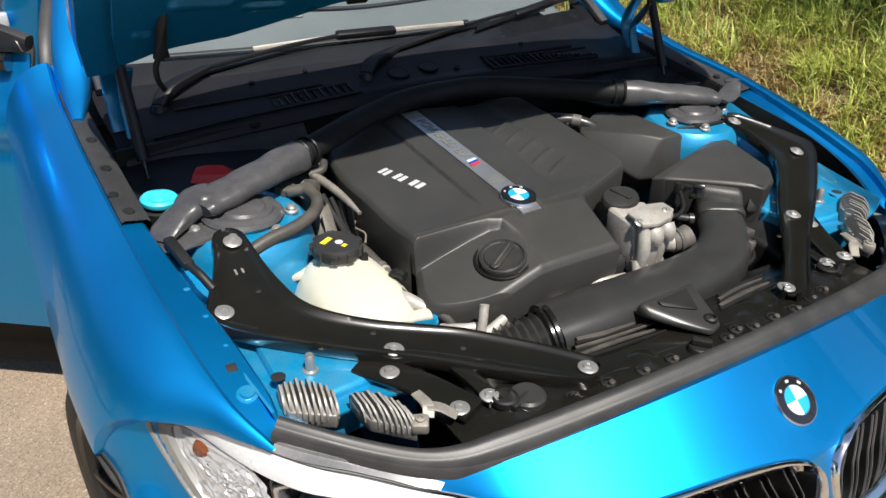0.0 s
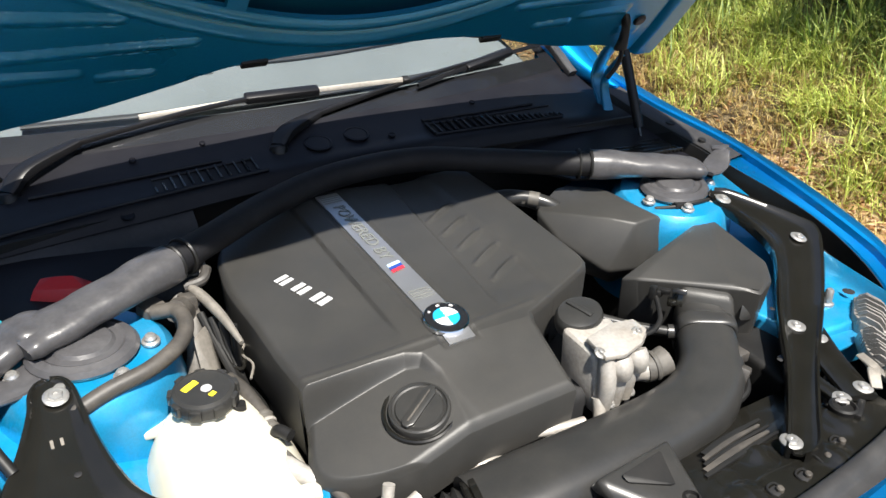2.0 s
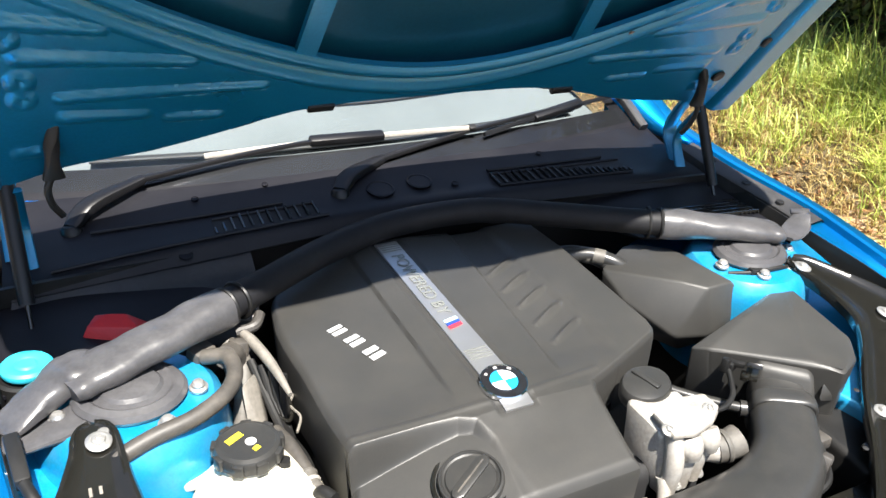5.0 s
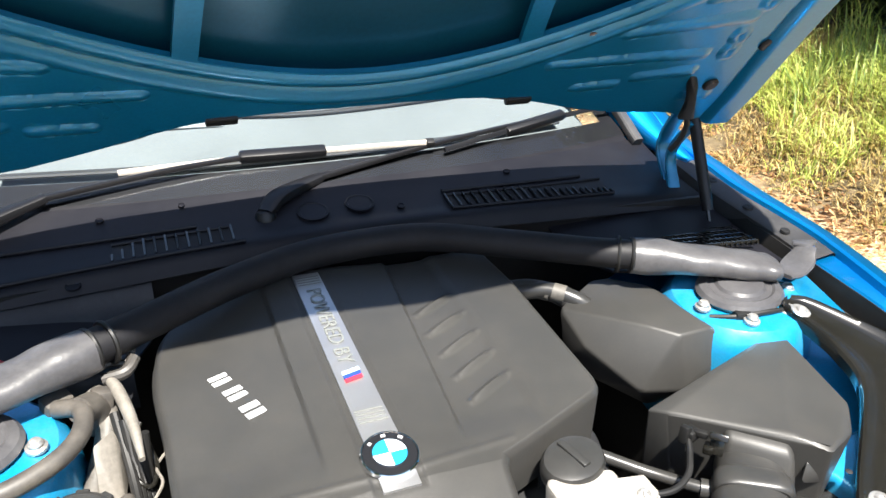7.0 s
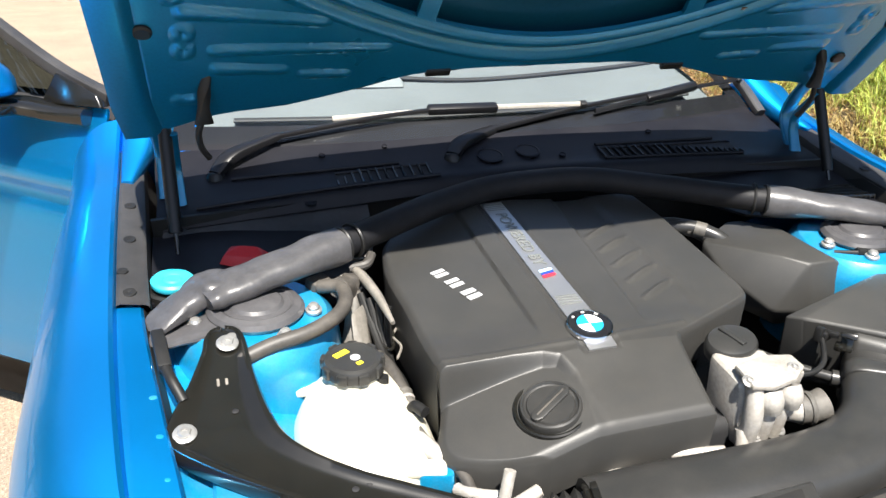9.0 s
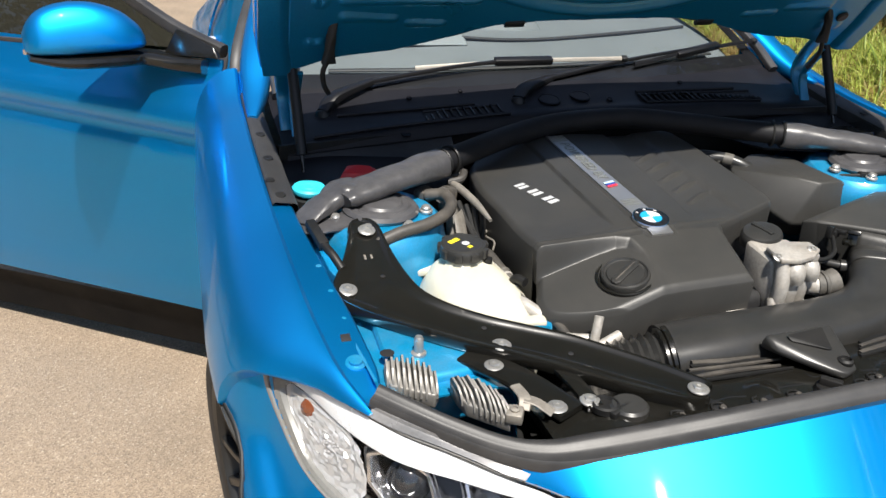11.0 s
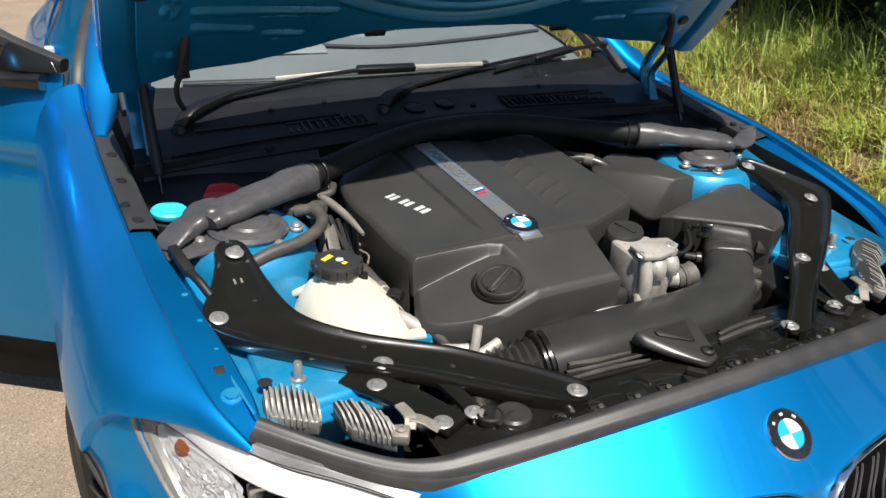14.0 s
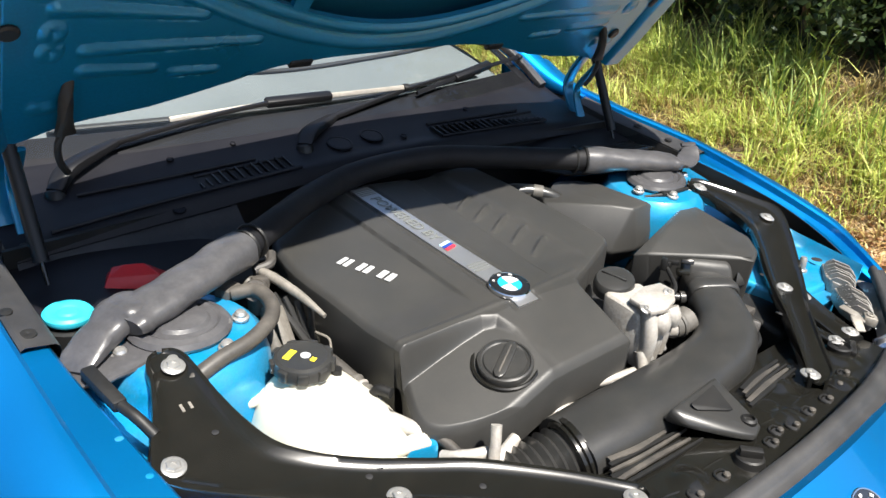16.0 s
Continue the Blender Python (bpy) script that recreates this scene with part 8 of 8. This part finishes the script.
# ---- grass on the bank ----
def blades(count, area, size, seed, lean=0.5, width=0.006, tuft=7, band=(0.0, 4.0), clump=0.5):
    """Arching blades of grass in tufts, each a narrow folded strip."""
    g = np.random.default_rng(seed)
    n = count // tuft
    cx = np.repeat(g.uniform(area[0], area[1], n), tuft) + g.normal(0, 0.03, n * tuft)
    cy = np.repeat(g.uniform(area[2], area[3], n), tuft) + g.normal(0, 0.03, n * tuft)
    foot = 2.75 + 0.28 * np.maximum(0, cy - 2.0) + 0.10 * np.sin(cy * 3.1) + 0.06 * np.sin(cy * 9.7)
    dist = cx - foot
    field = np.sin(cx * 3.7 + 1.3 * np.sin(cy * 2.1)) * np.sin(cy * 3.1 + seed) + 0.6 * np.sin(cx * 8.3 - cy * 6.1 + seed)
    ok = g.uniform(0, 1, len(cx)) < np.clip((dist - band[0]) / 0.4, 0, 1) * np.clip((band[1] - dist) / 0.4, 0, 1) * np.clip(1 - clump + clump * (0.5 + field), 0.02, 1) * np.clip(((cx - 3.22) / 0.20) ** 2 + ((cy - 1.98) / 0.26) ** 2, 0.06, 1)
    cx, cy, dist = cx[ok], cy[ok], dist[ok]
    cz = bank_height(cx, cy) - 0.02
    k = len(cx)
    az = g.uniform(0, math.tau, k)
    L = size * g.uniform(0.45, 1.25, k) * np.clip(0.45 + dist * 0.5, 0.45, 1.2)
    bend = g.uniform(0.15, 1.0, k) * lean
    w = width * g.uniform(0.6, 1.4, k)
    d = np.stack([np.cos(az), np.sin(az), 0 * az], -1)
    s = np.stack([-np.sin(az), np.cos(az), 0 * az], -1)
    base = np.stack([cx, cy, cz], -1)
    pts = []
    for t, wf in ((0, 1.0), (0.35, 0.95), (0.7, 0.65), (1.0, 0.08)):
        c = base + d * (L * bend * t**2)[:, None] + np.array([0, 0, 1]) * (L * (t - 0.45 * bend * t**2.2))[:, None]
        pts += [c - s * (w * wf)[:, None], c + s * (w * wf)[:, None]]
    v = np.stack(pts, 1).reshape(-1, 3)
    o = (np.arange(k) * 8)[:, None, None]
    f = (np.array([[0, 1, 3, 2], [2, 3, 5, 4], [4, 5, 7, 6]])[None] + o).reshape(-1, 4)
    return v, f.tolist()


def fast_part(name, shape, material, label, category, kind="stuff"):
    me = bpy.data.meshes.new(name)
    me.from_pydata(shape[0].tolist(), [], shape[1])
    me.materials.append(material)
    return tagged(new(name, me), label, category, kind=kind)


fast_part("dry_grass", blades(90000, (2.5, 4.9, -2.5, 9.0), 0.20, 11, 1.5, 0.0034, 9, (-0.10, 1.5), 0.2), leaf_material("dry_grass_blades", (0.20, 0.12, 0.045), (0.46, 0.34, 0.12), (0.66, 0.55, 0.27)), "short dry straw-coloured grass on the verge", "grass")
fast_part("lush_grass", blades(110000, (2.7, 5.4, -2.5, 10.0), 0.32, 12, 1.4, 0.0038, 16, (0.10, 1.45), 0.75), leaf_material("green_grass_blades", (0.20, 0.28, 0.05), (0.50, 0.58, 0.11), (0.76, 0.78, 0.28)), "sunlit yellow-green grass in tufts on the bank", "grass")
fast_part("tall_grass", blades(27000, (3.2, 6.0, -2.5, 12.0), 0.50, 13, 0.9, 0.0050, 20, (0.55, 1.5), 0.6), leaf_material("tall_grass_blades", (0.08, 0.15, 0.03), (0.24, 0.34, 0.08), (0.48, 0.54, 0.18)), "tall arching green grass on the bank", "grass")


def leaf_cloud(centre, radius, count, size, seed):
    """A bush's crown: many small leaves in uneven clumps with gaps."""
    g = np.random.default_rng(seed)
    clumps = g.normal(0, 0.45, (26, 3))
    clumps /= np.maximum(1, np.linalg.norm(clumps, axis=1))[:, None]
    which = g.integers(0, 26, count)
    p = clumps[which] + g.normal(0, 0.17, (count, 3))
    p = np.array(centre) + p * np.array(radius)
    a = g.normal(0, 1, (count, 3))
    a /= np.linalg.norm(a, axis=1)[:, None]
    b = np.cross(a, g.normal(0, 1, (count, 3)))
    b /= np.linalg.norm(b, axis=1)[:, None]
    s = (size * g.uniform(0.6, 1.3, count))[:, None]
    v = np.stack([p - a * s, p + b * s * 0.45, p + a * s, p - b * s * 0.45], 1).reshape(-1, 3)
    f = np.arange(count * 4).reshape(-1, 4).tolist()
    return v, f


bush_leaf = leaf_material("dark_bush_leaves", (0.018, 0.035, 0.012), (0.035, 0.065, 0.018), (0.08, 0.12, 0.03))
bark = surface("bush_bark", (0.10, 0.075, 0.05), 0.8, 0, 0.3, 20.0, 150.0, 0.5)


def build_bush(x, y, r, h, seed):
    z = float(bank_height(np.array(x), np.array(y)))
    b = new("bush")
    b.location = (0, 0, 0)
    tagged(b, "dark leafy bush in shade above the grass", "bush", group="bushes on the bank")
    g = np.random.default_rng(seed)
    stems = []
    for i in range(5):
        a = g.uniform(0, math.tau)
        e = (x + r * 0.5 * math.cos(a), y + r * 0.5 * math.sin(a), z + h * 0.75)
        stems.append(tube([(x, y, z - 0.1), ((x + e[0]) / 2 + 0.05, (y + e[1]) / 2, z + h * 0.35), e], [0.05, 0.03, 0.012], 12, 8))
    part("stem", join(*stems), bark, b)
    me = bpy.data.meshes.new("crown")
    v, f = leaf_cloud((x, y, z + h * 0.50), (r, r, h * 0.60), 8000, 0.036, seed)
    me.from_pydata(v.tolist(), [], f)
    me.materials.append(bush_leaf)
    c = new("crown", me)
    c.parent = b


hedge = [(4.42 + 0.28 * max(0, y - 2.0) + 0.12 * math.sin(5 * y), y, 0.56 + 0.1 * math.sin(3 * y), 1.05 + 0.25 * math.sin(7 * y)) for y in np.arange(-2.4, 7.0, 0.66)]
behind = [(5.7, 1.0, 0.9, 1.9), (5.8, 2.6, 0.9, 1.8), (6.4, 4.4, 1.1, 2.0), (7.2, 6.8, 1.4, 2.4), (7.6, 11.0, 1.8, 3.0), (5.4, 13.5, 2.0, 3.0)]
for i, (x, y, r, h) in enumerate(hedge + behind):
    build_bush(x, y, r, h, 40 + i)
# trees on the bank whose crowns shade its upper part
for i in range(7):
    y = -2.6 + 1.35 * i
    x = 5.55 + 0.28 * max(0, y + 0.4) + 0.15 * math.sin(4 * i)
    z = float(bank_height(np.array(x), np.array(y)))
    t = new("tree")
    tagged(t, "slender broad-leaved tree growing on the grassy bank", "tree", group="trees on the bank")
    part("trunk", tube([(x + 0.3, y, z - 0.1), (x + 0.15, y + 0.05, z + 1.4), (x, y, 4.6)], [0.12, 0.09, 0.04], 14, 10), bark, t)
    for j in range(4):
        a = 1.6 * j + i
        part("limb", tube([(x + 0.1, y, 3.2 + 0.25 * j), (x + 0.5 * math.cos(a), y + 0.5 * math.sin(a), 4.0 + 0.2 * j), (x + 1.0 * math.cos(a), y + 1.0 * math.sin(a), 4.5 + 0.2 * j)], [0.035, 0.022, 0.01], 10, 8), bark, t)
    me = bpy.data.meshes.new("crown")
    v, f = leaf_cloud((x, y, 5.0), (1.7, 1.6, 1.5), 4500, 0.085, 120 + i)
    me.from_pydata(v.tolist(), [], f)
    me.materials.append(bush_leaf)
    c = new("crown", me)
    c.parent = t
# woods beyond the far end of the road
for i in range(15):
    x, y = (-12 + 3.1 * i, 16 + 2.5 * (i % 3)) if i < 9 else (-8.5 - 1.2 * (i % 2), -7 + 3.4 * (i - 9))
    z = 0.0
    t = new("tree")
    tagged(t, "dark broad-leaved tree beyond the road", "tree", group="far trees")
    part("trunk", tube([(x, y, -0.1), (x + 0.1, y, 1.6), (x - 0.05, y + 0.1, 3.4)], [0.20, 0.15, 0.07], 14, 10), bark, t)
    me = bpy.data.meshes.new("crown")
    v, f = leaf_cloud((x, y, 3.6), (2.2, 2.2, 2.4), 6000, 0.11, 80 + i)
    me.from_pydata(v.tolist(), [], f)
    me.materials.append(bush_leaf)
    c = new("crown", me)
    c.parent = t
# fallen leaves and stones on the verge
g = np.random.default_rng(21)
n = 5200
lx, ly = np.concatenate([g.uniform(1.9, 3.2, n // 3), g.normal(2.86, 0.16, n - n // 3)]), g.uniform(-0.5, 7.0, n)
lx += 0.28 * np.maximum(0, ly - 2.0)
lz = bank_height(lx, ly) + 0.004
a = g.uniform(0, math.tau, n)
s = g.uniform(0.010, 0.028, n)
tilt = g.uniform(-0.4, 0.4, (n, 2))
u = np.stack([np.cos(a), np.sin(a), tilt[:, 0]], -1) * s[:, None]
w = np.stack([-np.sin(a), np.cos(a), tilt[:, 1]], -1) * (s * 0.55)[:, None]
p = np.stack([lx, ly, lz + s * 0.35], -1)
fast_part("fallen_leaves", (np.stack([p - u, p + w, p + u, p - w], 1).reshape(-1, 3), np.arange(n * 4).reshape(-1, 4).tolist()), leaf_material("fallen_leaf", (0.12, 0.05, 0.02), (0.34, 0.17, 0.07), (0.55, 0.38, 0.20)), "dry brown leaves scattered on the verge", "leaves")
